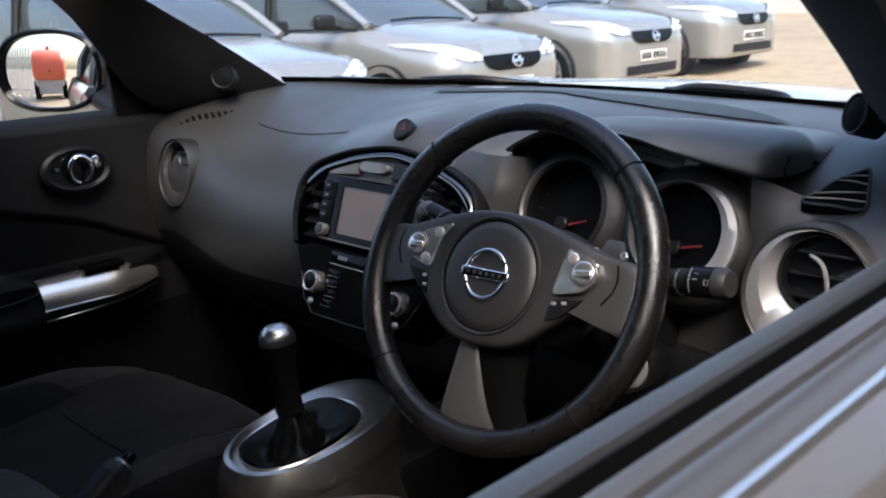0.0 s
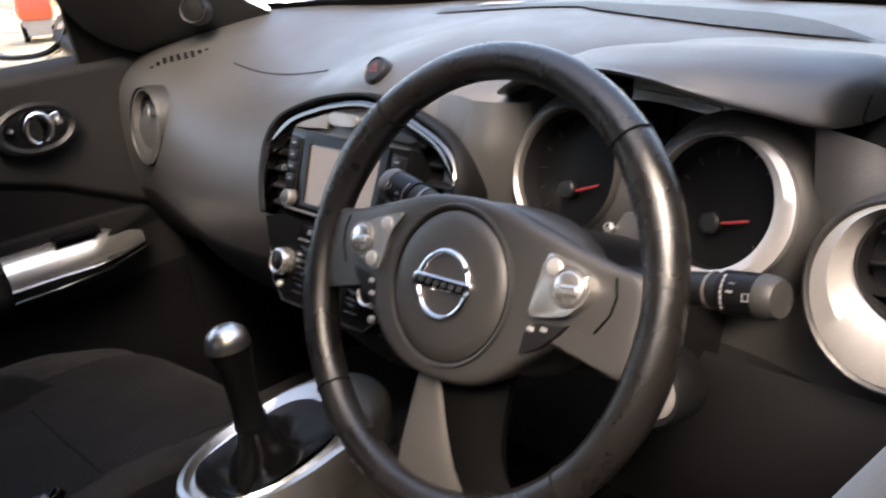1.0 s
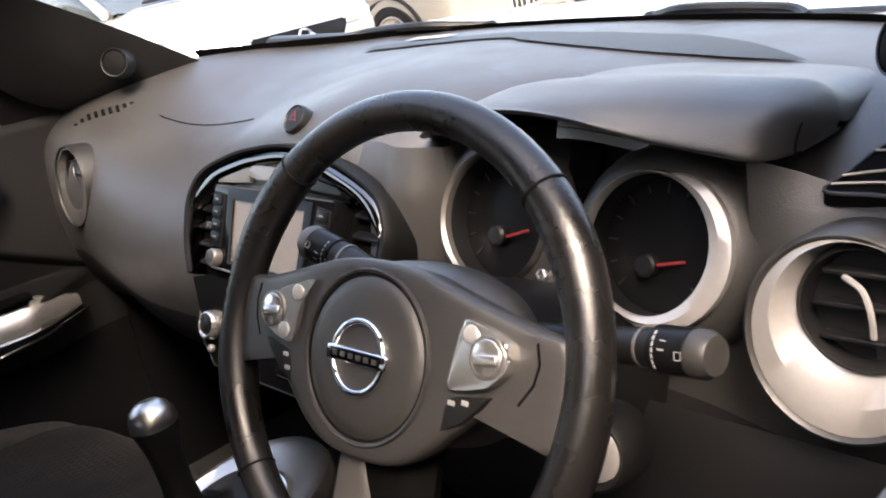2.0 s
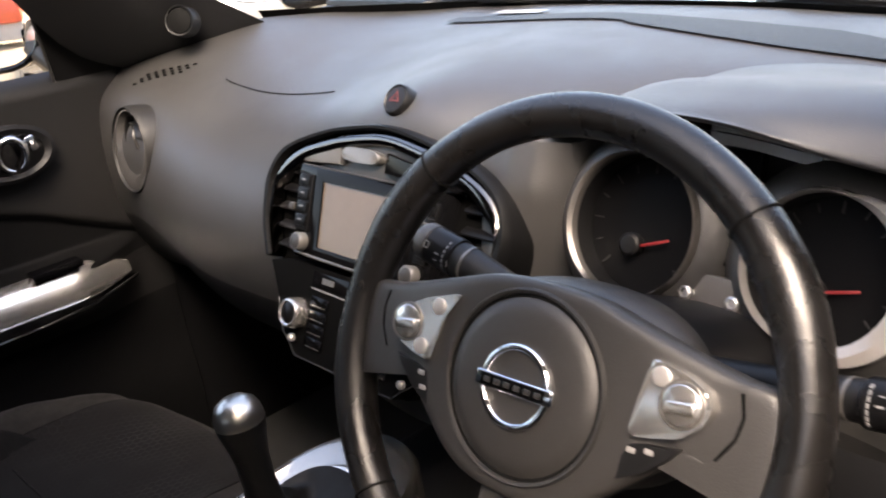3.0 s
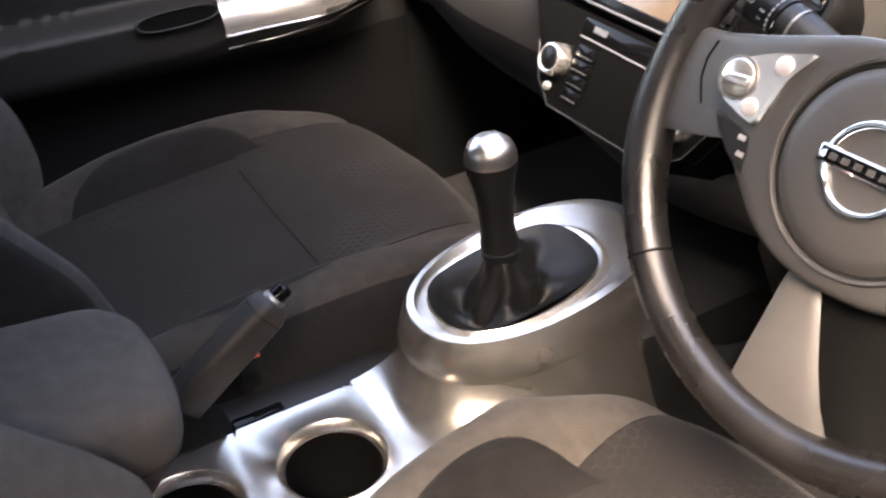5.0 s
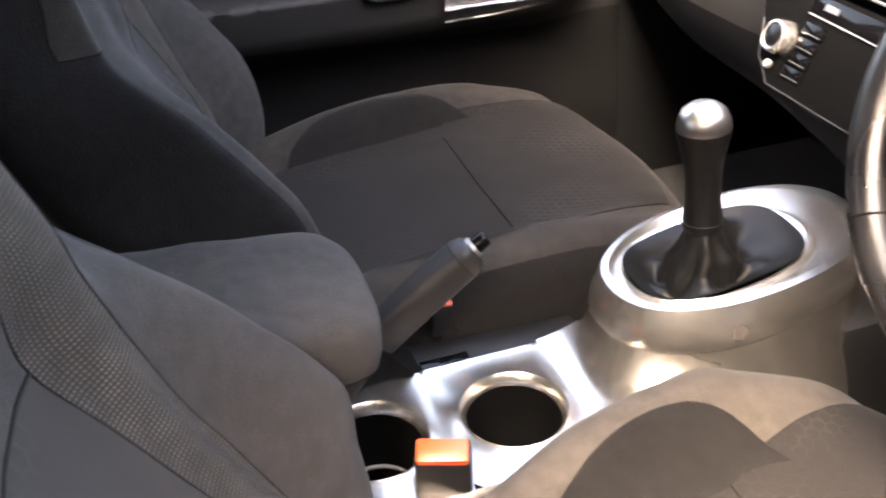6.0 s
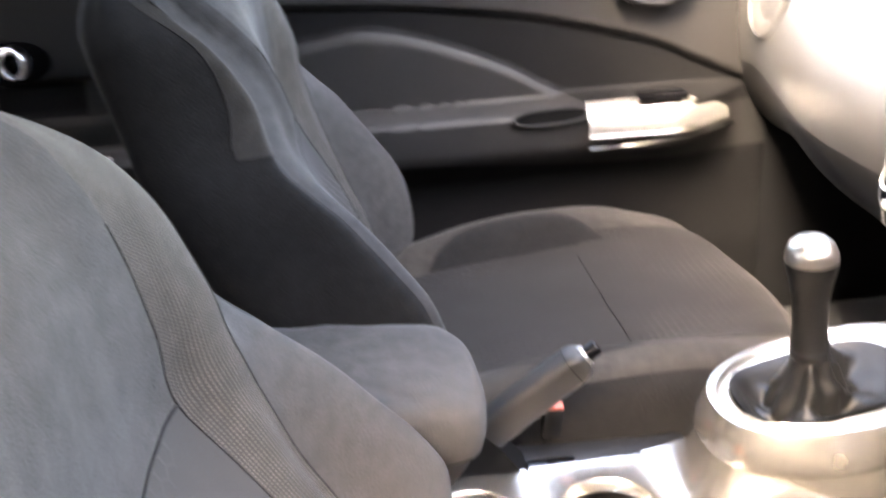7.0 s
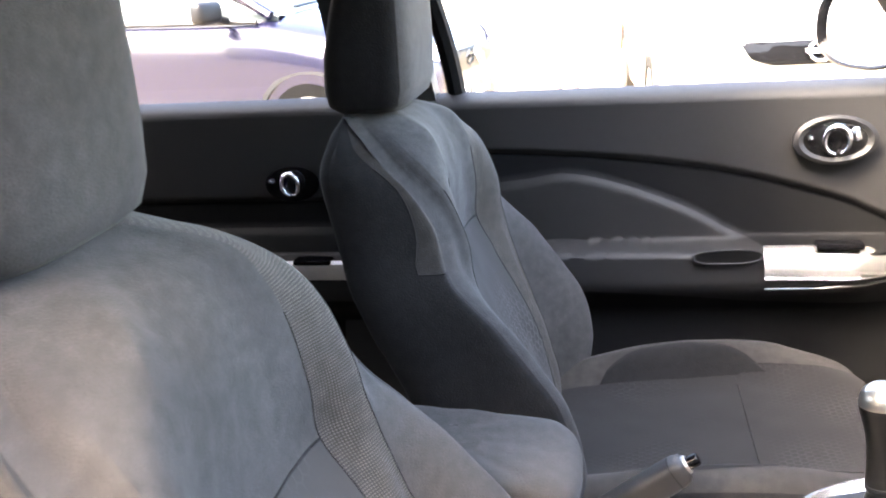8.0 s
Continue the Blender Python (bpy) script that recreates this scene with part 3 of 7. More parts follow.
def build_rear_door(s):
    d = thing("rear_door", "plain dark rear door panel with a chrome release lever", "car door", "rear doors", (s * 0.70, -0.9, 0.4))
    inv = Matrix.Translation((-s * 0.70, 0.9, -0.4))
    for ob in door_skin(s, -1.30, -0.62, d, M["door"], False):
        ob.data.transform(inv)

    def p(name, bm, material, label=""):
        bmesh.ops.transform(bm, matrix=inv, verts=bm.verts)
        return part(name, bm, material, d, label)

    mb = basis((s * 0.676, -0.834, 0.908), (0, -s, 0), (-s, 0, 0.1))
    lever = tube([mb @ Vector((0.016 * math.cos(a), 0.020 * math.sin(a), 0.012 + 0.004 * math.cos(a - 0.8))) for a in np.linspace(-1.2, 4.6, 32)], [0.0026 + 0.002 * math.sin(math.pi * i / 31) for i in range(32)], 10)
    p("door_handle", lever, M["chrome"], "chrome release lever")
    p("handle_cup", plate(oval(0.05, 0.032), 0.004, mb), M["gloss"])
    p("lock_knob", lathe([(0.004, -0.004), (0.0045, 0.006), (0.003, 0.009), (0, 0.0095)], mb @ Matrix.Translation((-0.038 * (1 if s < 0 else -1), 0.006, 0)), 14), M["chrome"])
    p("window_switch", box((0.03, 0.07, 0.010), Matrix.Translation((s * 0.650, -0.80, 0.770)), 0.003), M["gloss"], "black window switch")
    p("armrest_trim", sheet([[Vector((s * x, y, z)) for x, z in ((0.645, 0.772), (0.636, 0.768), (0.633, 0.752), (0.637, 0.738))] for y in np.linspace(-0.88, -0.72, 6)]), M["dull"], "dull silver switch plate")
    rows = []
    for z, x in ((0.30, 0.80), (0.5, 0.855), (0.75, 0.875), (0.93, 0.868), (1.0, 0.845), (1.02, 0.828), (1.045, 0.80), (1.05, 0.775)):
        rows.append([Vector((s * (x - 0.02), y, z - (0.022 if s < 0 else 0.0))) for y in np.linspace(-1.40, -0.605, 14)])
    p("outer_skin", sheet(rows), M["paint"], "silver-grey metallic painted outer skin")
    rows = [[Vector((s * (0.745 - 0.17 * (z - 1.03) / 0.36), y, z)) for y in np.linspace(-1.36, -0.72, 8)] for z in np.linspace(1.03, 1.40, 5)]
    p("pane", sheet(rows), M["privacy"], "dark privacy glass")


def build_bonnet():
    b = thing("bonnet", "silver-grey car bonnet seen over the dashboard", "bonnet", "", (0, 1.2, 0.9))
    rows = []
    for y, z, w in ((0.74, 1.066, 0.70), (0.9, 1.068, 0.72), (1.1, 1.056, 0.73), (1.35, 1.024, 0.72), (1.6, 0.955, 0.68), (1.72, 0.86, 0.62), (1.76, 0.6, 0.6)):
        rows.append([Vector((w * x, y - 1.2 - 0.22 * x * x, z - 0.9 - 0.05 * abs(x) ** 3 + 0.012 * math.exp(-((abs(x) - 0.62) / 0.1) ** 2))) for x in np.linspace(-1, 1, 25)])
    part("panel", sheet(rows), M["paint2"], b)
    rows = [[Vector((0.62 * x, y - 1.2 - 0.20 * x * x, z - 0.9)) for x in np.linspace(-1, 1, 21)] for y, z in ((0.675, 1.058), (0.70, 1.066), (0.73, 1.060), (0.77, 1.045))]
    part("cowl_grille", sheet(rows), M["black"], b, "black plastic scuttle grille")


def build_outer_body():
    """Wings, bumper, tail, roof skin and wheels that carry the cabin."""
    b = thing("crossover", "silver-grey painted crossover on four wheels with its doors shut", "car", "", (0, 0, 0.3))
    inv = Matrix.Translation((0, 0, -0.3))

    def p(name, bm, material, label="", parent=None):
        bmesh.ops.transform(bm, matrix=inv, verts=bm.verts)
        return part(name, bm, material, parent or b, label)

    for s in (-1, 1):
        rows = []
        for y in np.linspace(0.56, 1.80, 26):
            k = (y - 0.56) / 1.24
            w, top = 1 - 0.30 * k ** 3, 0.985 - 0.20 * k ** 2.2
            arch = max(0.36 - abs(y - 1.22), 0) ** 0.5 * 0.62
            sec = [(0.80, 0.24 + arch), (0.855, 0.36 + arch * 0.8), (0.875, max(0.62, 0.40 + arch)), (0.86, top - 0.12), (0.82, top - 0.03), (0.74, top), (0.66, top + 0.004)]
            rows.append([Vector((s * x * w, y, z)) for x, z in sec])
        p("wing", sheet(rows), M["paint"], "painted front wing")
        rows = []
        for y in np.linspace(-1.41, -1.86, 12):
            k = (-1.41 - y) / 0.45
            w = 1 - 0.14 * k ** 2
            rows.append([Vector((s * x * w, y, z)) for x, z in ((0.78, 0.30), (0.85, 0.5), (0.865, 0.75), (0.85, 0.95), (0.80, 1.05), (0.74, 1.07))])
        p("rear_wing", sheet(rows), M["paint"], "painted rear wing")
        for y in (1.22, -1.33):
            wm = basis((s * 0.80, y, 0.325), (0, 1, 0), (s, 0, 0))
            t = p("wheel", lathe([(0.21, -0.10), (0.305, -0.09), (0.325, -0.05), (0.325, 0.035), (0.305, 0.062), (0.225, 0.066), (0.215, 0.04)], wm, 36), M["rubber"], "black tyre")
            p("rim", lathe([(0.214, 0.0), (0.213, 0.058), (0.198, 0.060), (0.185, 0.03), (0.08, 0.045), (0.0, 0.05)], wm, 30), M["satin"], "alloy rim", t)
    p("front_bumper", sheet([[Vector((x, 1.80 + d - 0.30 * x * x, z)) for x in np.linspace(-0.66, 0.66, 17)] for z, d in ((0.24, -0.04), (0.40, 0.03), (0.58, 0.05), (0.72, 0.02), (0.83, -0.06), (0.86, -0.14))]), M["paint"], "painted front bumper")
    p("tailgate", sheet([[Vector((x, -1.86 + d + 0.14 * x * x, z)) for x in np.linspace(-0.74, 0.74, 15)] for z, d in ((0.28, 0.04), (0.45, -0.02), (0.70, -0.02), (0.95, 0.02), (1.06, 0.12), (1.07, 0.2))]), M["paint"], "painted tailgate")
    p("roof_skin", sheet([[Vector((x, y, z + 0.045 - 0.10 * (abs(x) / 0.55) ** 4)) for x in np.linspace(-0.57, 0.57, 15)] for y, z in ((-0.205, 1.445), (-0.4, 1.485), (-0.7, 1.51), (-1.1, 1.50), (-1.5, 1.45), (-1.68, 1.42))]), M["paint"], "painted roof")
    p("underbody", box((1.50, 3.3, 0.10), Matrix.Translation((0, -0.05, 0.28)), 0.02), M["black"])


def build_wiper(x0, x1, y0, y1):
    w = thing("windscreen_wiper", "black windscreen wiper resting at the glass base", "wiper", "wipers", (x0, y0, 1.08))
    def q(x, y, z):
        return Vector((x - x0, y - y0, z - 1.08))
    part("arm", tube(spline([q(x0, y0, 1.075), q(x0 + (x1 - x0) * 0.2, (y0 + y1) / 2 + 0.01, 1.089), q((x0 + x1) / 2, (y0 + y1) / 2 + 0.015, 1.083), q(x1 * 0.6 + x0 * 0.4, y1 * 0.6 + y0 * 0.4, 1.077)], 14), 0.0065, 8), M["black"], w)
    part("blade", tube(spline([q(x0 + (x1 - x0) * 0.15, y0 - 0.005, 1.073), q((x0 + x1) / 2, (y0 + y1) / 2 + 0.0, 1.076), q(x1, y1, 1.074)], 14), 0.0055, 6), M["rubber"], w)
    part("pivot", lathe([(0.014, -0.02), (0.014, -0.004), (0.008, 0.002), (0, 0.003)], Matrix(), 16), M["black"], w)


def build_door_mirror(s):
    m = thing("door_mirror", "black-cased oval door mirror with clear glass", "mirror", "", (s * 0.95, 0.20, 1.07))
    c = (0.0, -0.015, 0.046)
    f = basis(c, (0.845, 0.535 * -s, 0), (0.535 * -s, -0.845, 0.03))
    rim = oval(0.112, 0.078, 44, p=2.5)
    rows = []
    for k, h in ((1.0, 0.0), (1.03, -0.012), (1.02, -0.035), (0.93, -0.065), (0.7, -0.09), (0.3, -0.10)):
        rows.append([f @ Vector((x * k, y * k, h)) for x, y in rim])
    part("housing", sheet(rows, True), M["black"], m)
    part("rim", ring_plate([(x * 1.03, y * 1.03) for x, y in rim], [(x * 0.93, y * 0.91) for x, y in rim], 0.01, f, 0.004), M["gloss"], m)
    R = 1.3
    rows = []
    for k in np.linspace(0.02, 0.95, 9):
        rows.append([f @ Vector((x * k, y * k, -0.004 - ((x * k) ** 2 + (y * k) ** 2) / (2 * R))) for x, y in rim])
    part("mirror_glass", sheet(rows, True), M["mirror"], m, "convex mirror glass")
    part("arm", tube([(-s * 0.24, 0.06, -0.05), (-s * 0.14, 0.06, -0.035), (s * -0.03, 0.05, 0.01)], 0.026, 10), M["black"], m)


build_ground()
# Unseen wall added to cut the sky light through the driver's window.
setting(part("wall_side", box((0.25, 16.0, 3.0), Matrix.Translation((2.6, -1.0, 1.5)), 0.01), M["light_block"]), "plain dark grey wall, unseen, added to block side light", "wall")
build_shell()
build_pillar(-1, "pillar_5")
build_pillar(1, "pillar_6")
build_tweeter(-1)
build_tweeter(1)
build_side_frames()
for side in (-1, 1):
    build_front_door(side)
    build_rear_door(side)
build_bonnet()
build_outer_body()
build_wiper(-0.15, -0.55, 0.70, 0.56)
build_wiper(0.12, 0.50, 0.705, 0.60)
build_door_mirror(-1)


# ---------------------------------------------------------------- dashboard
DASH = {
    -0.71: [(0.34, 1.06), (0.32, 1.055), (0.30, 1.045), (0.275, 1.03), (0.245, 1.0), (0.235, 0.95), (0.235, 0.88), (0.25, 0.80), (0.30, 0.72), (0.40, 0.66)],
    -0.60: [(0.46, 1.083), (0.41, 1.075), (0.35, 1.06), (0.30, 1.04), (0.25, 1.01), (0.222, 0.96), (0.215, 0.89), (0.235, 0.81), (0.29, 0.73), (0.40, 0.66)],
    -0.40: [(0.62, 1.077), (0.50, 1.067), (0.42, 1.052), (0.34, 1.026), (0.27, 0.99), (0.215, 0.935), (0.192, 0.865), (0.205, 0.79), (0.26, 0.72), (0.40, 0.66)],
    -0.25: [(0.65, 1.077), (0.52, 1.072), (0.42, 1.058), (0.335, 1.031), (0.265, 1.0), (0.205, 0.94), (0.182, 0.87), (0.20, 0.79), (0.25, 0.72), (0.38, 0.66)],
    -0.13: [(0.67, 1.077), (0.54, 1.079), (0.43, 1.071), (0.33, 1.054), (0.255, 1.03), (0.205, 0.975), (0.18, 0.89), (0.19, 0.80), (0.23, 0.72), (0.35, 0.66)],
    0.0: [(0.675, 1.077), (0.55, 1.084), (0.43, 1.084), (0.32, 1.079), (0.242, 1.062), (0.212, 1.02), (0.185, 0.93), (0.175, 0.82), (0.21, 0.72), (0.35, 0.66)],
    0.13: [(0.67, 1.077), (0.55, 1.083), (0.44, 1.083), (0.34, 1.075), (0.265, 1.05), (0.225, 1.0), (0.205, 0.92), (0.20, 0.83), (0.22, 0.74), (0.35, 0.66)],
    0.25: [(0.65, 1.077), (0.55, 1.082), (0.46, 1.082), (0.38, 1.075), (0.32, 1.05), (0.285, 1.0), (0.26, 0.92), (0.235, 0.83), (0.235, 0.74), (0.35, 0.66)],
    0.42: [(0.61, 1.08), (0.53, 1.082), (0.45, 1.080), (0.38, 1.07), (0.32, 1.045), (0.285, 0.99), (0.26, 0.92), (0.235, 0.83), (0.235, 0.74), (0.35, 0.66)],
    0.53: [(0.53, 1.083), (0.46, 1.080), (0.40, 1.074), (0.34, 1.058), (0.285, 1.03), (0.25, 0.98), (0.235, 0.91), (0.23, 0.82), (0.25, 0.74), (0.36, 0.66)],
    0.62: [(0.44, 1.083), (0.40, 1.075), (0.35, 1.06), (0.30, 1.04), (0.25, 1.01), (0.222, 0.96), (0.215, 0.89), (0.235, 0.81), (0.29, 0.73), (0.40, 0.66)],
    0.71: [(0.34, 1.06), (0.32, 1.055), (0.30, 1.045), (0.275, 1.03), (0.245, 1.0), (0.235, 0.95), (0.235, 0.88), (0.25, 0.80), (0.30, 0.72), (0.40, 0.66)],
}


DASH_CACHE = {}


def dash_curve(x):
    """Section of the dashboard at x: control points blended smoothly between stations."""
    if "cols" in DASH_CACHE:
        return [(0.0, float(np.interp(x, xs, ys)), float(np.interp(x, xs, zs))) for xs, ys, zs in DASH_CACHE["cols"]]
    ks = sorted(DASH)
    cols = [spline([(k, *DASH[k][i]) for k in ks], 121) for i in range(10)]
    DASH_CACHE["cols"] = [([p.x for p in c], [p.y for p in c], [p.z for p in c]) for c in cols]
    return dash_curve(x)


def dash_top(x, y):
    """Height of the dashboard's upper face."""
    pts = spline(dash_curve(x), 60)[:32]
    ys = [p.y for p in pts][::-1]
    zs = [p.z for p in pts][::-1]
    return float(np.interp(y, ys, zs))


def round_vent(parent, s):
    """Round air vent with a wide silver crescent about an offset black barrel."""
    m = basis((s * 0.568, 0.209, 0.962), (1, 0.04 * s, 0), (0.04 * s, -0.98, 0.14)) @ Matrix.Scale(1.0 if s > 0 else 0.88, 4) @ Matrix.Translation((0, 0, 0 if s > 0 else -0.011))
    n = 44
    outer = [(0.066 * math.cos(2 * math.pi * i / n), 0.070 * math.sin(2 * math.pi * i / n) - 0.014) for i in range(n)]
    mid = [(0.060 * math.cos(2 * math.pi * i / n), 0.064 * math.sin(2 * math.pi * i / n) - 0.014) for i in range(n)]
    off = 0.010 if s > 0 else 0.015
    lift, wide = (0.006, 1.07) if s > 0 else (0.006, 1.04)
    inn = [(0.041 * wide * math.cos(2 * math.pi * i / n) + off, 0.040 * wide * math.sin(2 * math.pi * i / n) + lift) for i in range(n)]
    # passenger-side rim, crescent and tab are darkened to carry that side's shade
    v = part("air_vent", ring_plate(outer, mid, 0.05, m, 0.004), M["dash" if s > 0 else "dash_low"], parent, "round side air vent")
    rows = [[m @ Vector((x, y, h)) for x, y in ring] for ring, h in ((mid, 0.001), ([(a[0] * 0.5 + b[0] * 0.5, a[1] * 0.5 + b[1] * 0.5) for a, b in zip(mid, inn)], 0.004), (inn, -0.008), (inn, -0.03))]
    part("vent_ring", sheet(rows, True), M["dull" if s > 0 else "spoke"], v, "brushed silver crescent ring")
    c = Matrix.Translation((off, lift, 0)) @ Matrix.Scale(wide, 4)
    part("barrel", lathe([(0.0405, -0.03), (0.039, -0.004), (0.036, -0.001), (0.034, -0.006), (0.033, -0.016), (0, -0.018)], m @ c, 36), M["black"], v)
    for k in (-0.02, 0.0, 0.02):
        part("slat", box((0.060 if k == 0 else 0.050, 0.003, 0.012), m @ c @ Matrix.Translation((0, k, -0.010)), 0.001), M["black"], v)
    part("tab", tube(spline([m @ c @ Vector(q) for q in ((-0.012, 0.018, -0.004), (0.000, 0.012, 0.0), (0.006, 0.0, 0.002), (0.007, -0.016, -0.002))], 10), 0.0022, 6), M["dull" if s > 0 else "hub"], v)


def build_dashboard():
    d = thing("dashboard", "dark grey soft-touch dashboard with a raised centre", "dashboard", "", (0, 0.4, 0.66))
    inv = Matrix.Translation((0, -0.4, -0.66))
    rows = [[Vector((x, p.y, p.z)) for p in spline(dash_curve(x), 56)] for x in np.linspace(-0.71, 0.71, 96)]
    # below this height the shade under the bulge is put into the colour
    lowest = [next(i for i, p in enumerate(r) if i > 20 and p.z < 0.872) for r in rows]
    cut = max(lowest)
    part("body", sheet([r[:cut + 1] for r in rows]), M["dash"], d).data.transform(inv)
    part("lower_body", sheet([r[cut:] for r in rows]), M["dash_low"], d, "lower dashboard, shade put into its colour").data.transform(inv)
    # defroster slot and long grille along the glass
    def strip(x0, x1, ya, yb, dz):
        return sheet([[Vector((x, y, dash_top(x, y) + dz)) for y in np.linspace(ya(x), yb(x), 4)] for x in np.linspace(x0, x1, 28)])
    part("defroster_grille", strip(-0.24, 0.45, lambda x: lerp(x, [-0.24, -0.19, 0.04, 0.06, 0.17, 0.28, 0.38, 0.45], [0.533, 0.530, 0.530, 0.515, 0.477, 0.445, 0.425, 0.418]), lambda x: lerp(x, [-0.24, 0.01, 0.17, 0.30, 0.38, 0.45], [0.560, 0.575, 0.550, 0.515, 0.470, 0.419]), 0.0025), M["dash_low"], d, "dark defroster grille").data.transform(inv)
    part("sensor_plate", strip(-0.20, -0.12, lambda x: 0.578, lambda x: 0.605, 0.003), M["dull"], d, "pale sensor cover").data.transform(inv)
    part("airbag_seam", tube([Vector((x, 0.327 + 0.02 * step(x, -0.46, -0.5) , dash_top(x, 0.327) + 0.0002)) for x in np.linspace(-0.49, -0.225, 24)], 0.0012, 5), M["rubber"], d).data.transform(inv)
    # perforated speaker strip at the far end
    bm = bmesh.new()
    for i in range(7):
        for j in range(3):
            x, y = -0.618 + 0.0105 * i + 0.004 * j, 0.268 + 0.0070 * i + 0.010 * j
            lathe([(0.0030, -0.001), (0.0030, 0.0012), (0.0, 0.0012)], Matrix.Translation((x, y, dash_top(x, y) + 0.001)), 8, bm)
    part("perforation", bm, M["rubber"], d).data.transform(inv)
    hz = part("hazard_button", lathe([(0.0165, -0.012), (0.0162, 0.002), (0.0146, 0.0045), (0.0130, 0.003), (0.0125, 0.0038), (0.0, 0.0050)], basis((-0.003, 0.236, 1.062), (1, 0, 0), (0, -0.78, 0.62)), 32), M["black"], d, "black hazard light button with a red triangle")
    hz.data.transform(inv)
    tri = basis((-0.003, 0.2328, 1.0665), (1, 0, 0), (0, -0.78, 0.62))
    part("triangle", ring_plate([(-0.0065, -0.0045), (0.0065, -0.0045), (0, 0.0065)], [(-0.004, -0.003), (0.004, -0.003), (0, 0.004)], 0.002, tri), M["red"], hz).data.transform(inv)
    for s in (-1, 1):
        round_vent(d, s)
    for o in d.children:
        if o.name.startswith("air_vent"):
            for q in (o, *o.children):
                q.data.transform(inv)
    # slatted triangular side demister
    mw = basis((0.566, 0.28, 1.034), (1.0, 0.16, -0.15), (0.2, -0.45, 0.87))
    ca, cb, cc, cd = (mw.inverted() @ Vector(q) for q in ((0.5378, 0.2515, 1.0257), (0.5549, 0.2907, 1.0421), (0.5756, 0.3169, 1.0509), (0.5915, 0.2679, 1.0219)))
    rim = spline([ca, ca.lerp(cb, 0.5), cb, cb.lerp(cc, 0.55) + Vector((-0.001, 0.001, 0)), cc, cc.lerp(cd, 0.1) + Vector((0.002, 0, 0)), cc.lerp(cd, 0.5) + Vector((0.002, 0, 0)), cd, cd.lerp(ca, 0.5) + Vector((0, -0.001, 0))], 36, True)
    v = part("demister", plate([(q.x, q.y) for q in rim], 0.012, inv @ mw @ Matrix.Translation((0, 0, 0.0035))), M["rubber"], d, "slatted triangular demister vent")
    part("surround", tube([inv @ mw @ Vector((q.x, q.y, 0.004)) for q in rim], 0.0014, 6, closed=True), M["dash"], v)
    for i in range(4):
        f = 0.16 + 0.22 * i
        a0 = ca.lerp(cb, f * 0.95) if f < 0.6 else cb.lerp(cc, (f - 0.6) * 1.1)
        a1 = cd.lerp(cc, f)
        part("slat", tube([inv @ mw @ Vector((q.x, q.y, 0.005)) for q in spline([a0, a0.lerp(a1, 0.5) + Vector((0, 0.0012, 0)), a1], 8)], 0.0011, 6), M["satin"], v)
    # lower cover and knee panel under the wheel
    rows = [[Vector((x, y, z)) for y, z in ((0.215, 0.86), (0.20, 0.83), (0.20, 0.74), (0.24, 0.66), (0.34, 0.62))] for x in np.linspace(0.13, 0.70, 8)]
    part("knee_panel", sheet(rows), M["black"], d).data.transform(inv)
    return d


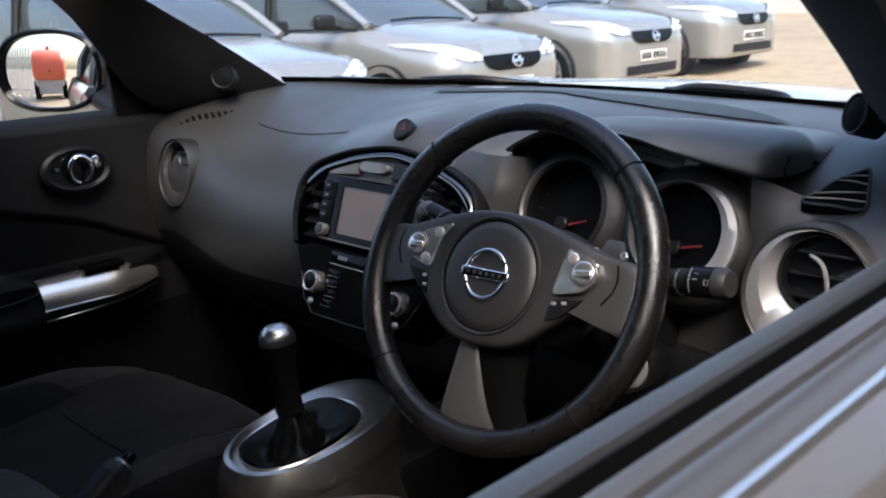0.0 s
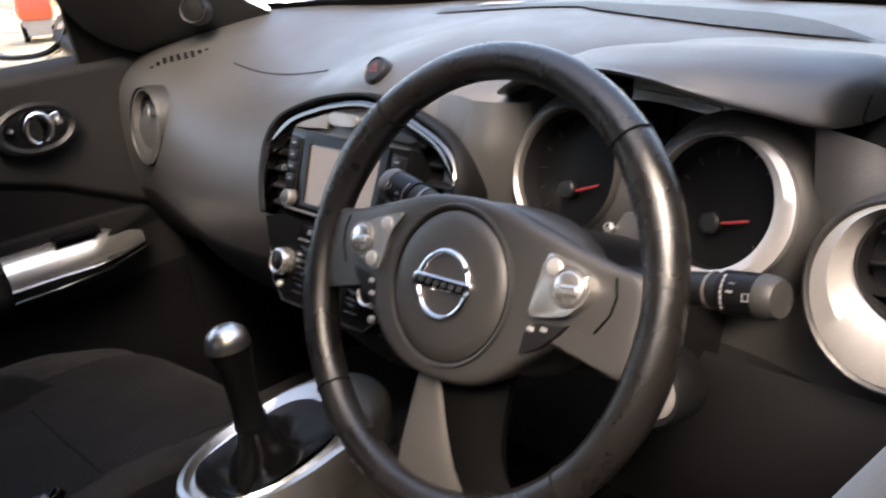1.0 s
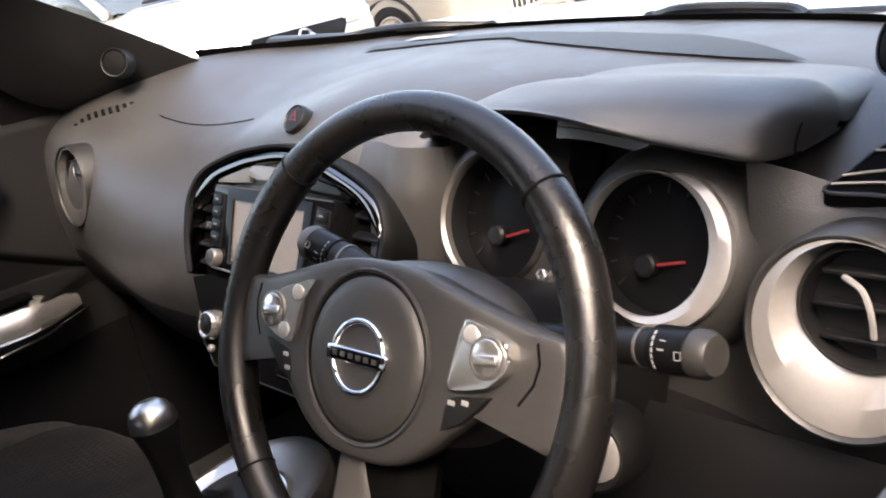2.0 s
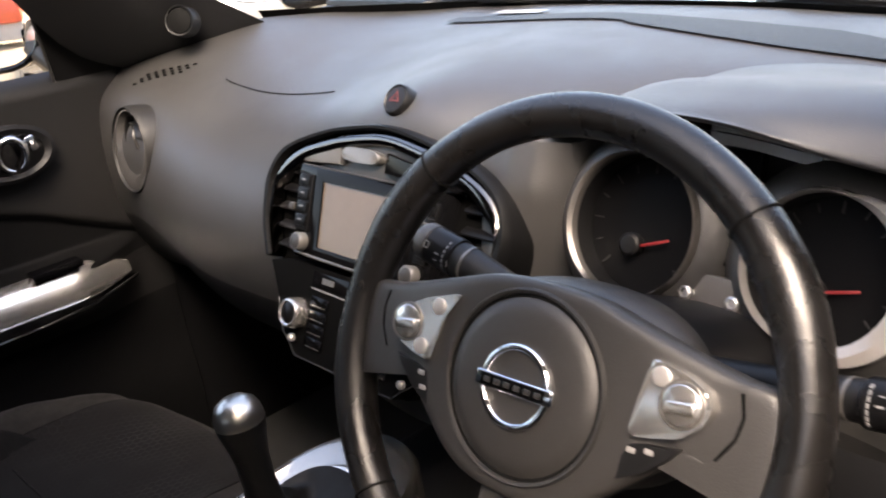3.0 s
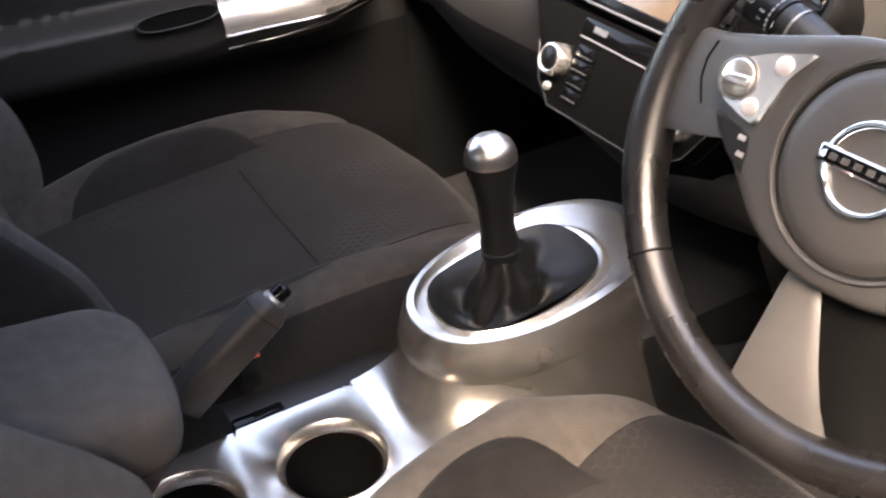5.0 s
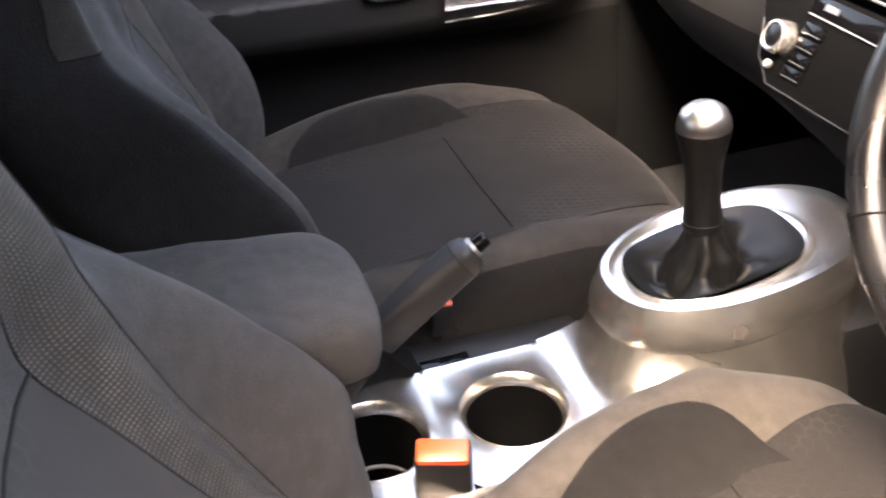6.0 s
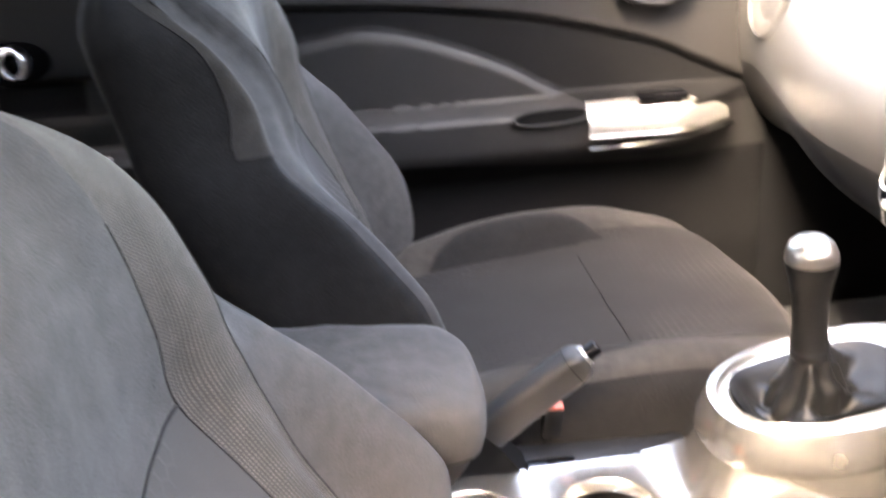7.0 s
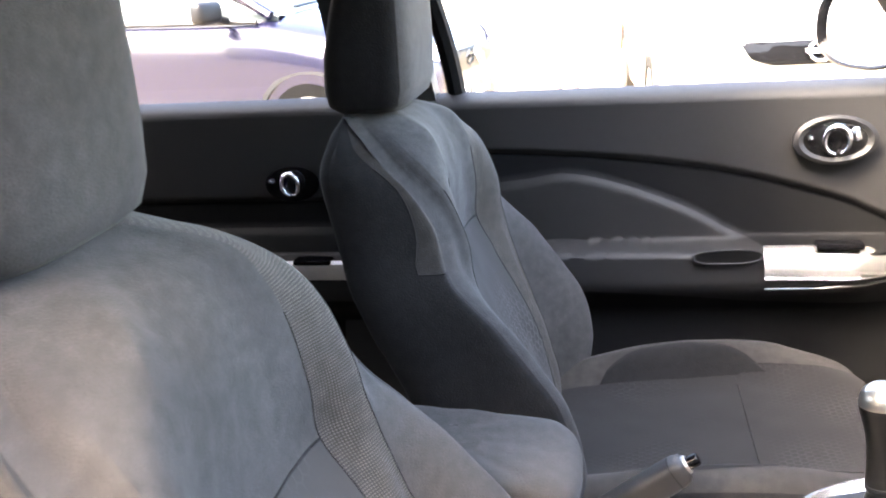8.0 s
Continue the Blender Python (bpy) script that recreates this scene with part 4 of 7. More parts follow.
def build_binnacle():
    b = thing("instrument_cluster", "hooded instrument cluster with two silver-ringed dials", "instrument cluster", "", (0.345, 0.25, 0.9))
    inv = Matrix.Translation((-0.345, -0.25, -0.9))

    def p(name, bm, material, label="", parent=None):
        bmesh.ops.transform(bm, matrix=inv, verts=bm.verts)
        return part(name, bm, material, parent or b, label)

    rows = []
    vx = [0.160, 0.20, 0.26, 0.33, 0.38, 0.44, 0.53]
    edge = spline([(x, y, z) for x, y, z in zip(vx, [0.252, 0.228, 0.201, 0.187, 0.190, 0.206, 0.230], [1.044, 1.060, 1.081, 1.089, 1.084, 1.066, 1.046])], 90)
    crest = spline([(x, 0, z) for x, z in zip(vx, [1.044, 1.064, 1.088, 1.097, 1.097, 1.095, 1.087])], 90)
    for x in np.concatenate([np.linspace(0.160, 0.488, 50), 0.488 + 0.035 * np.sin(np.linspace(0.1, 1.57, 16))]):
        ly = lerp(x, [q.x for q in edge], [q.y for q in edge])
        lz = lerp(x, [q.x for q in edge], [q.z for q in edge])
        tz = lerp(x, [q.x for q in crest], [q.z for q in crest])
        h = tz - lz
        k = max((x - 0.488) / 0.0351, 0)
        e = (1 - k ** 3.2) ** 0.5
        cz, cy = 1.056, 0.315
        sec = [(0.31, lz - 0.004), (0.26, lz - 0.003), (ly + 0.016, lz - 0.002), (ly + 0.004, lz), (ly, lz + 0.004), (ly + 0.005, lz + h * 0.36), (ly + 0.019, lz + h * 0.70), (ly + 0.042, lz + h * 0.92), (ly + 0.085, tz), (0.35, max(tz - 0.012, dash_top(x, 0.35) - 0.004)), (0.45, dash_top(x, 0.45) - 0.006)]
        pts = spline([(0, *c) for c in sec], 40)
        row = []
        for q in pts:
            t = step(q.y, 0.31, 0.36)
            low = dash_top(x, q.y) - 0.005
            q.z = min(q.z, max(tz, dash_top(x, q.y) - 0.004)) if q.y > 0.27 else q.z
            row.append(Vector((x, (cy + (q.y - cy) * e) * (1 - t) + q.y * t, (cz + (q.z - cz) * e) * (1 - t) + (low + (q.z - low) * e) * t)))
        rows.append(row)
    p("visor", sheet(rows), M["dash"], "soft grey visor over the dials")
    p("visor_seam", tube([q + Vector((0.0006, -0.0006, 0)) for q in rows[-7][9:24]], 0.0009, 6), M["rubber"])
    # cheeks that run from the dials out to the dashboard
    def face(x, z):
        """Depth of the dashboard's own face."""
        c = spline(dash_curve(x), 60)[14:50]
        return float(np.interp(z, [q.z for q in reversed(c)], [q.y for q in reversed(c)]))

    # inner cheek: rolls from the dashboard past the centre panel's edge to the dials
    rows = []
    for x in np.concatenate([np.linspace(0.085, 0.206, 24), [0.212, 0.219]]):
        row = []
        for z in np.linspace(1.044, 0.85, 20):
            ys = 0.165 + 0.4415 * max(z - 0.93, -0.02)
            y = face(x, z) - 0.001 + 0.004 * step(0.11 - x, 0.0, 0.025)
            row.append(Vector((x, min(y, lerp(x, [0.085, 0.12, 0.150, 0.176, 0.206, 0.212, 0.219], [y, 0.4 * y + 0.6 * (ys + 0.014), ys + 0.012, max(ys + 0.014, 0.212), 0.236, 0.250, 0.275])), z)))
        k = row[0]
        back = [Vector((x, k.y + d, min(k.z + h, dash_top(x, k.y + d) - 0.004))) for d, h in ((0.045, 0.022), (0.025, 0.016), (0.010, 0.009), (0.003, 0.004))]
        rows.append(back + row)
    p("cheek", sheet(rows), M["dash"])
    # outer cheek
    rows = []
    for f in np.linspace(0, 1, 18):
        row = [Vector((0.478, 0.275, 1.050 - 0.20 * f)), Vector((0.486, 0.252, 1.051 - 0.20 * f))]
        for g in np.linspace(0, 1, 20):
            x = 0.492 + 0.078 * g
            hi = dash_top(x, 0.284) - 0.012
            w = 1 - (1 - g) ** 1.5 * (1 + 0.5 * g)
            z = (1.051 - 0.201 * f) * (1 - w) + (hi - (hi - 0.85) * f) * w
            y = face(x, z)
            row.append(Vector((x, min(0.238 * (1 - w) + (y - 0.0012) * w, y + 0.02), z)))
        rows.append(row)
    p("cheek", sheet(rows), M["dash"])
    rows = [[Vector((x, 0.262 - 0.02 * (z < 0.9), z)) for x in np.linspace(0.19, 0.495, 6)] for z in (0.80, 0.9, 1.0, 1.06)]
    p("backing", sheet(rows), M["dial"])
    for cx, cz, r, s in ((0.274, 0.994, 0.0545, -1), (0.421, 0.989, 0.0520, 1)):
        m = basis((cx, 0.215, cz), (1, 0, 0), (0, -0.93, 0.36))
        n = 48
        wide = 0.015 if s > 0 else 0.0035
        inn = [(r * math.cos(2 * math.pi * i / n), r * math.sin(2 * math.pi * i / n)) for i in range(n)]
        out = []
        for i in range(n):
            a = 2 * math.pi * i / n
            w = 0.0024 + wide * max(0, math.cos(a - (0.0 if s > 0 else math.pi) + 0.25 * s)) ** 0.8
            out.append(((r + w) * math.cos(a), (r + w) * math.sin(a)))
        # left ring in a darker silver: its shade is put into the colour
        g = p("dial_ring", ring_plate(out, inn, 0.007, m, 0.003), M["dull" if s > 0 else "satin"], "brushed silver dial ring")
        p("dial_well", lathe([(r + 0.0005, -0.006), (r - 0.001, -0.012), (r - 0.001, -0.034)], m, 44, caps=False), M["black"], "", g)
        p("dial_hood", lathe([(r + 0.0036, -0.004), (r + 0.010, -0.006), (r + 0.020, -0.014), (r + 0.028, -0.030), (r + 0.030, -0.06), (r + 0.004, -0.06)], m, 48, caps=False), M["dash"], "", g)
        p("dial_face", lathe([(r, -0.03), (r * 0.98, -0.026), (0, -0.025)], m, 40), M["dial"], "black dial face", g)
        ticks = bmesh.new()
        for i in range(13):
            a = radians(225 - i * 22.5)
            box((0.006 if i % 2 else 0.009, 0.0012, 0.0006), m @ Matrix.Translation((math.cos(a) * r * 0.84, math.sin(a) * r * 0.84, -0.0245)) @ Matrix.Rotation(a, 4, 'Z'), 0, ticks)
        p("tick_marks", ticks, M["hub"], "", g)
        a = radians(19 if s < 0 else 13)
        p("needle", box((r * 0.62, 0.0022, 0.0012), m @ Matrix.Translation((r * 0.16, -0.013, -0.019)) @ Matrix.Rotation(a, 4, 'Z'), 0.0004), M["needle"], "red needle", g)
        p("needle_hub", lathe([(0.009, -0.024), (0.009, -0.016), (0.007, -0.014), (0, -0.0135)], m @ Matrix.Translation((-0.008, -0.016, 0)), 20), M["black"], "", g)
    # silver bridge with two bolts between the dials, and the hood brackets
    m = basis((0.348, 0.213, 0.962), (1, 0, 0), (0, -0.93, 0.36))
    p("bridge", plate([(-0.032, -0.012), (-0.022, 0.006), (0.020, 0.006), (0.030, -0.010), (0.022, -0.034), (-0.024, -0.034)], 0.012, m, 0.002), M["satin"], "silver bridge plate")
    for dx in (-0.021, 0.017):
        p("bolt", lathe([(0.0055, -0.002), (0.0055, 0.004), (0.004, 0.005), (0.003, 0.003), (0, 0.003)], m @ Matrix.Translation((dx, -0.010, 0)), 6), M["metal"], "hexagonal socket bolt")
    p("centre_display", plate([(-0.018, -0.03), (-0.014, 0.055), (0.014, 0.055), (0.018, -0.03)], 0.01, basis((0.348, 0.235, 1.0), (1, 0, 0), (0, -0.93, 0.36)), 0.002), M["gloss"], "dark centre display")
    p("bracket", sheet([[Vector(q) for q in ((0.4053, 0.262, 1.060), (0.4040, 0.259, 1.050), (0.4003, 0.259, 1.031))], [Vector(q) for q in ((0.4217, 0.262, 1.058), (0.4205, 0.259, 1.047), (0.4164, 0.259, 1.030))], [Vector(q) for q in ((0.4232, 0.270, 1.058), (0.4220, 0.270, 1.047), (0.4180, 0.270, 1.030))]]), M["dull"], "silver hood bracket")
    # bright strip under the visor, folded along its middle
    for name, low, high in (("crossbar", 0.0, 0.48), ("crossbar_top", 0.52, 1.0)):
        rows = []
        for f in np.linspace(0, 1, 10):
            top = Vector((0.318, 0.262, 1.0705)).lerp(Vector((0.405, 0.262, 1.0595)), f)
            bot = Vector((0.318, 0.256, 1.0520 + 0.004 * math.sin(math.pi * f))).lerp(Vector((0.402, 0.256, 1.0450)), f)
            rows.append([bot.lerp(top, k) for k in np.linspace(low, high, 4)])
        p(name, sheet(rows), M["silver"], "bright strip under the visor")


def build_stack():
    """Arched centre panel: vents, head unit, screen and climate panel."""
    c = thing("centre_stack", "gloss black centre panel with screen, vents and climate knobs", "centre console", "", (0, 0.165, 0.93))
    m = basis((0, 0, 0), (1, 0, 0), (0, -0.915, 0.404))

    def p(name, bm, material, label="", parent=None):
        bmesh.ops.transform(bm, matrix=m, verts=bm.verts)
        return part(name, bm, material, parent or c, label)

    def arch(half):
        return [(q.x, q.y) for q in spline([(-x, y, 0) for x, y in reversed(half[1:])] + [(x, y, 0) for x, y in half], 96)]

    def mix(a, b, f):
        return [(s[0] * (1 - f) + t[0] * f, s[1] * (1 - f) + t[1] * f) for s, t in zip(a, b)]

    def at(ring, h):
        return [Vector((x, y, h)) for x, y in ring]

    outer = arch([(0, 0.125), (0.06, 0.118), (0.10, 0.108), (0.142, 0.0925), (0.1625, 0.078), (0.1745, 0.055), (0.176, 0.035), (0.168, 0.0), (0.152, -0.032)])
    lip = arch([(0, 0.1185), (0.06, 0.1110), (0.096, 0.1020), (0.132, 0.0885), (0.153, 0.0735), (0.1635, 0.053), (0.1625, 0.034), (0.158, 0.006), (0.143, -0.028)])
    inner = arch([(0, 0.1035), (0.055, 0.096), (0.083, 0.0885), (0.1155, 0.078), (0.137, 0.064), (0.1555, 0.048), (0.1595, 0.034), (0.1565, 0.006), (0.1415, -0.028)])
    foot = [(0.148, -0.032), (0.119, -0.069), (0.102, -0.103), (0.087, -0.112), (0.0755, -0.1225), (0.0, -0.124)]
    foot = foot + [(-x, y) for x, y in reversed(foot[:-1])]
    p("fascia", plate(mix(outer, lip, 0.5) + foot, 0.09, Matrix.Translation((0, 0, -0.018))), M["deep"], "dark recessed backing")
    p("surround", sheet([at(outer, -0.06), at(outer, -0.008), at(mix(outer, lip, 0.12), 0.000), at(mix(outer, lip, 0.4), 0.0045), at(mix(outer, lip, 0.8), 0.004), at(lip, -0.002), at(lip, -0.006)]), M["surround"], "raised dark surround")
    p("polished_arc", sheet([at(lip, -0.0035), at(mix(lip, inner, 0.15), -0.0005), at(mix(lip, inner, 0.5), 0.0015), at(mix(lip, inner, 0.85), 0.0), at(inner, -0.003), at(inner, -0.020)]), M["arc"], "polished dark metal arc")
    for s in (-1, 1):
        # side vents: blades between the arc and the head unit
        v = p("air_vent", plate([(s * x, y) for x, y in ((0.104, 0.076), (0.132, 0.073), (0.151, 0.055), (0.158, 0.03), (0.153, 0.0), (0.139, -0.028), (0.114, -0.030), (0.106, 0.0))], 0.002, Matrix.Translation((0, 0, -0.0165))), M["deep"], "vertical side vent")
        for i in range(5):
            y = 0.063 - i * 0.0195
            xa = lerp(y, [-0.03, 0.0, 0.06], [0.113, 0.110, 0.112])
            xb = lerp(y, [-0.03, 0.0, 0.03, 0.05, 0.064], [0.139, 0.152, 0.1575, 0.153, 0.142])
            bm = sheet([[Vector((s * x, y + dy, h)) for dy, h in ((0.0050, -0.0165), (0.0012, -0.0105), (-0.0018, -0.0085), (-0.0034, -0.0095), (-0.0012, -0.0120), (0.0024, -0.0165))] for x in np.linspace(xa, xb, 5)])
            p("slat", bm, M["blade"], "", v)
        p("tab", box((0.010, 0.008, 0.007), Matrix.Translation((s * 0.131, 0.026, -0.007)), 0.002), M["hub"], "", v)
    left, right = -0.113, 0.100
    hu = p("head_unit", plate([(left, 0.0725), (right - 0.004, 0.0725), (right, 0.066), (right - 0.007, -0.022), (left + 0.012, -0.022), (left - 0.003, 0.062)], 0.022, Matrix.Translation((0, 0, 0.004)), 0.002), M["gloss"], "gloss black head unit")
    p("top_edge", tube([(left + 0.002, 0.0722, 0.0035), (-0.03, 0.0722, 0.0038), (right - 0.006, 0.0722, 0.0035)], 0.0011, 6), M["hub"], "", hu)
    # slanted key columns beside the screen
    for s, x0 in ((-1, -0.0995), (1, 0.084)):
        col = p("button_strip", plate([(x0 - 0.0115, 0.0655), (x0 + 0.0115, 0.063), (x0 + 0.014 - 0.008 * (s > 0), 0.006), (x0 - 0.006 - 0.004 * (s > 0), 0.006)], 0.004, Matrix.Translation((0, 0, 0.0062)), 0.0012), M["surround"], "dark grey key column", hu)
        for i in range(4):
            q = Matrix.Translation((x0 + 0.0012 * i - 0.0004, 0.0565 - i * 0.0135, 0.0066))
            p("key", box((0.0175, 0.0112, 0.0024), q, 0.0009), M["blade"], "", col)
            p("mark", box((0.0066, 0.0018, 0.0004), q @ Matrix.Translation((-0.001, 0.0006, 0.0014)), 0), M["satin"], "", col)
    screen = [(-0.0705, 0.0590), (0.0545, 0.0590), (0.0535, -0.0065), (-0.0640, -0.0065)]
    frame_o = [(-0.0835, 0.0690), (0.0665, 0.0690), (0.0650, -0.0150), (-0.0745, -0.0150)]
    p("screen_frame", ring_plate(frame_o, screen, 0.004, Matrix.Translation((0, 0, 0.0068)), 0.0006), M["gloss"], "black screen frame", hu)
    p("screen", plate(screen, 0.002, Matrix.Translation((0, 0, 0.0050))), M["screen"], "switched-off touch screen", hu)
    for s, x0 in ((-1, -0.0905), (1, 0.0765)):
        k = Matrix.Translation((x0, -0.0055, 0))
        kn = p("volume_knob", lathe([(0.0094, 0.004), (0.0094, 0.0125), (0.0084, 0.0140), (0.0074, 0.0142)], k, 30, caps=False), M["satin"], "small silver-edged volume knob", hu)
        p("knob_face", lathe([(0.0076, 0.010), (0.0074, 0.0138), (0.005, 0.0145), (0.0, 0.0147)], k, 26), M["hub"], "", kn)
    p("lower_lip", tube([(left + 0.016, -0.0165, 0.0062), (-0.074, -0.0168, 0.0070), (0.0, -0.0172, 0.0072), (right - 0.010, -0.0168, 0.0064)], 0.0014, 8), M["satin"], "thin silver lip", hu)
    p("disc_slot", plate([(-0.128, 0.0850), (-0.095, 0.0935), (-0.0635, 0.0975), (-0.0600, 0.0790), (-0.118, 0.0745)], 0.012, Matrix.Translation((0, 0, -0.002)), 0.0015), M["satin"], "grey panel over the disc slot", hu)
    p("disc_slot", plate([(0.112, 0.0780), (0.085, 0.0860), (0.006, 0.0985), (0.006, 0.0790), (0.106, 0.0745)], 0.012, Matrix.Translation((0, 0, -0.002)), 0.0015), M["gloss"], "", hu)
    p("flap_button", plate(oval(0.0295, 0.0072, 28, -0.0285, 0.0912, 2.6), 0.012, Matrix.Translation((0, 0, 0.002)), 0.0025), M["satin"], "oval flap button", hu)
    half = [(0.0, -0.026), (0.108, -0.026), (0.143, -0.034), (0.117, -0.070), (0.100, -0.102), (0.086, -0.111), (0.0750, -0.1210), (0.0, -0.1225)]
    cl = p("climate_panel", plate(half + [(-x, y) for x, y in reversed(half[1:-1])], 0.020, Matrix.Translation((0, 0, 0.001)), 0.0025), M["deep"], "climate control panel")
    edge = [Vector((x, y + 0.001, 0.0012)) for x, y in half[3:]]
    p("lower_edge", tube(edge[:-1] + [Vector((-q.x, q.y, q.z)) for q in reversed(edge)][1:], 0.0007, 6), M["hub"], "thin edge line", cl)
    p("display", plate([(-0.066, -0.030), (0.060, -0.030), (0.058, -0.046), (-0.064, -0.046)], 0.003, Matrix.Translation((0, 0, 0.0022)), 0.0006), M["gloss"], "dark display", cl)
    p("display_bar", box((0.018, 0.0055, 0.0006), Matrix.Translation((-0.040, -0.0375, 0.0026)), 0), M["satin"], "", cl)
    p("display_edge", tube([(-0.064, -0.0475, 0.0026), (0.058, -0.0490, 0.0026)], 0.0006, 6), M["dull"], "", cl)
    for s, x0 in ((-1, -0.0805), (1, 0.0840)):
        k = Matrix.Translation((x0, -0.0775, 0))
        kn = p("climate_knob", lathe([(0.0165, 0.000), (0.0160, 0.006), (0.0152, 0.013), (0.0140, 0.0155), (0.0125, 0.0160), (0.0108, 0.0148)], k, 36, caps=False), M["silver"], "silver-ringed climate knob", cl)
        p("knob_face", lathe([(0.0110, 0.008), (0.0108, 0.0142), (0.0092, 0.0156), (0, 0.0160)], k, 28), M["dial"], "", kn)
        p("small_button", lathe([(0.0042, 0.000), (0.0042, 0.0045), (0.0030, 0.0058), (0, 0.0062)], Matrix.Translation((x0 + 0.002 * s, -0.1035, 0)), 18), M["dull"], "", cl)
        for i in range(4):
            q = Matrix.Translation((x0 - s * 0.033, -0.0600 - i * 0.0138, 0.0020))
            p("key", box((0.0280, 0.0112, 0.0026), q, 0.0009), M["gloss"], "", cl)
            p("key_edge", box((0.0210, 0.0007, 0.0005), q @ Matrix.Translation((0, -0.0040, 0.0014)), 0), M["satin"], "", cl)
    return c


build_dashboard()
build_binnacle()
build_stack()


# ---------------------------------------------------------------- steering wheel and stalks
def build_wheel():
    w = thing("steering_wheel", "black leather three-spoke steering wheel with silver button pads", "steering wheel", "", (0, 0, 0))
    w.matrix_world = basis(WHEEL_AT, WHEEL_RIGHT, WHEEL_OUT)
    R, r = 0.1595, 0.0136
    n = 120
    path, rad = [], []
    for i in range(n):
        a = 2 * math.pi * i / n
        deg = math.degrees(a)
        path.append((R * math.cos(a), R * math.sin(a), 0))
        # thumb swells above and below the side spokes
        rad.append(r + sum(0.0016 * math.exp(-(((deg - c + 180) % 360 - 180) / 15) ** 2) for c in (32, 148, 345, 195)))
    rim = part("rim", tube(path, rad, 24, closed=True), M["leather"], w)
    for a in (45.5, 134.5, 223, 317):
        i = round(a / 360 * n) % n
        a = radians(a)
        c = Vector((math.cos(a), math.sin(a), 0))
        q = rad[i] + 0.0003
        ring = [c * (R + q * math.cos(k)) + Vector((0, 0, q * math.sin(k))) for k in np.linspace(0, 2 * math.pi, 28, endpoint=False)]
        part("stitched_seam", tube(ring, 0.0009, 6, closed=True), M["rubber"], rim)
    half = [(0.0, 0.0600), (0.035, 0.0575), (0.062, 0.0505), (0.095, 0.0415), (0.125, 0.0345), (0.147, 0.031), (0.153, 0.012), (0.150, -0.034), (0.141, -0.020), (0.128, -0.0125), (0.113, -0.0125), (0.092, -0.024), (0.070, -0.043), (0.052, -0.058), (0.030, -0.068), (0.0, -0.071)]
    edge = half + [(-x, y) for x, y in reversed(half[1:-1])]
    edge = [(q.x, q.y) for q in spline([(x, y, 0) for x, y in edge], 128, True)]

    def dome(x, y):
        """Height of the hub cover over the rim's plane."""
        d = math.hypot(x, y)
        return 0.018 - 0.011 * step(d, 0.062, 0.15)

    rows = []
    for k, dz in ((0.86, -0.034), (0.965, -0.026), (0.992, -0.016), (1.0, -0.010), (0.994, -0.005), (0.975, -0.0018), (0.94, -0.0004), (0.88, 0.0), (0.75, 0.0), (0.5, 0.0), (0.25, 0.0), (0.03, 0.0)):
        rows.append([Vector((x * k, y * k, dome(x * k, y * k) + dz)) for x, y in edge])
    closed = [r + [r[0]] for r in rows]
    cells(closed, lambda i, j: "spoke_grip|r" if rows[i][j].x > 0.126 else "spoke_grip|l" if rows[i][j].x < -0.126 else "hub_cover", {"hub_cover": "hub", "spoke_grip|l": "hub", "spoke_grip|r": "hub"}, {"hub_cover": "dark grey hub cover with spokes", "spoke_grip|l": "dark grey spoke end", "spoke_grip|r": "dark grey spoke end"}, w, Matrix())
    # joint between the moulded hub and the leather at each side
    for s in (-1, 1):
        part("spoke_joint", tube([Vector((s * x, y, dome(x, y) - 0.0004)) for x, y in ((0.127, 0.028), (0.130, 0.016), (0.128, 0.004), (0.120, -0.009))], 0.0012, 6), M["deep"], w)
    # lower spoke: set back from the hub, flaring into the rim
    rows = []
    for y, hw, h in ((-0.050, 0.034, -0.006), (-0.070, 0.035, -0.002), (-0.090, 0.037, 0.0), (-0.112, 0.041, 0.0), (-0.130, 0.048, -0.001), (-0.145, 0.060, -0.002), (-0.157, 0.078, -0.004)):
        rows.append([Vector((0.008 + hw * u, y + 0.010 * abs(u) ** 3 * step(-y, 0.11, 0.157), h - 0.016 * abs(u) ** 4)) for u in np.linspace(-1, 1, 17)] + [Vector((0.008 + hw * u * 0.9, y, h - 0.026)) for u in np.linspace(1, -1, 7)])
    part("lower_spoke", sheet(rows, True, True), M["deep"], w, "leather-covered lower spoke")
    # tapered insert, bent over the spoke
    rows = []
    for y, xa, xb in ((-0.062, -0.024, -0.008), (-0.078, -0.0265, -0.001), (-0.095, -0.0275, 0.007), (-0.112, -0.0285, 0.0155), (-0.128, -0.0295, 0.025), (-0.140, -0.031, 0.033), (-0.147, -0.033, 0.039)):
        rows.append([Vector((xa + (xb - xa) * u, y, 0.0050 - 0.0022 * abs(2 * u - 1) ** 4 - 0.004 * step(-y, 0.125, 0.150))) for u in np.linspace(0, 1, 13)])
    part("spoke_insert", sheet(rows), M["spoke"], w, "brushed silver lower spoke")
    # airbag cover in its ring
    ca = Matrix.Translation((0.0, -0.0035, 0.0))
    ab = part("airbag_pad", lathe([(0.0585, 0.012), (0.0580, 0.0185), (0.0568, 0.0205), (0.0552, 0.0200), (0.0540, 0.0172), (0.0528, 0.0176), (0.0510, 0.0196), (0.044, 0.0218), (0.030, 0.0228), (0.0, 0.0232)], ca, 72), M["hub"], w, "round airbag cover")
    part("groove", tube([ca @ Vector((0.0536 * math.cos(k), 0.0536 * math.sin(k), 0.0176)) for k in np.linspace(0, 2 * math.pi, 64, endpoint=False)], 0.0013, 6, closed=True), M["rubber"], ab)
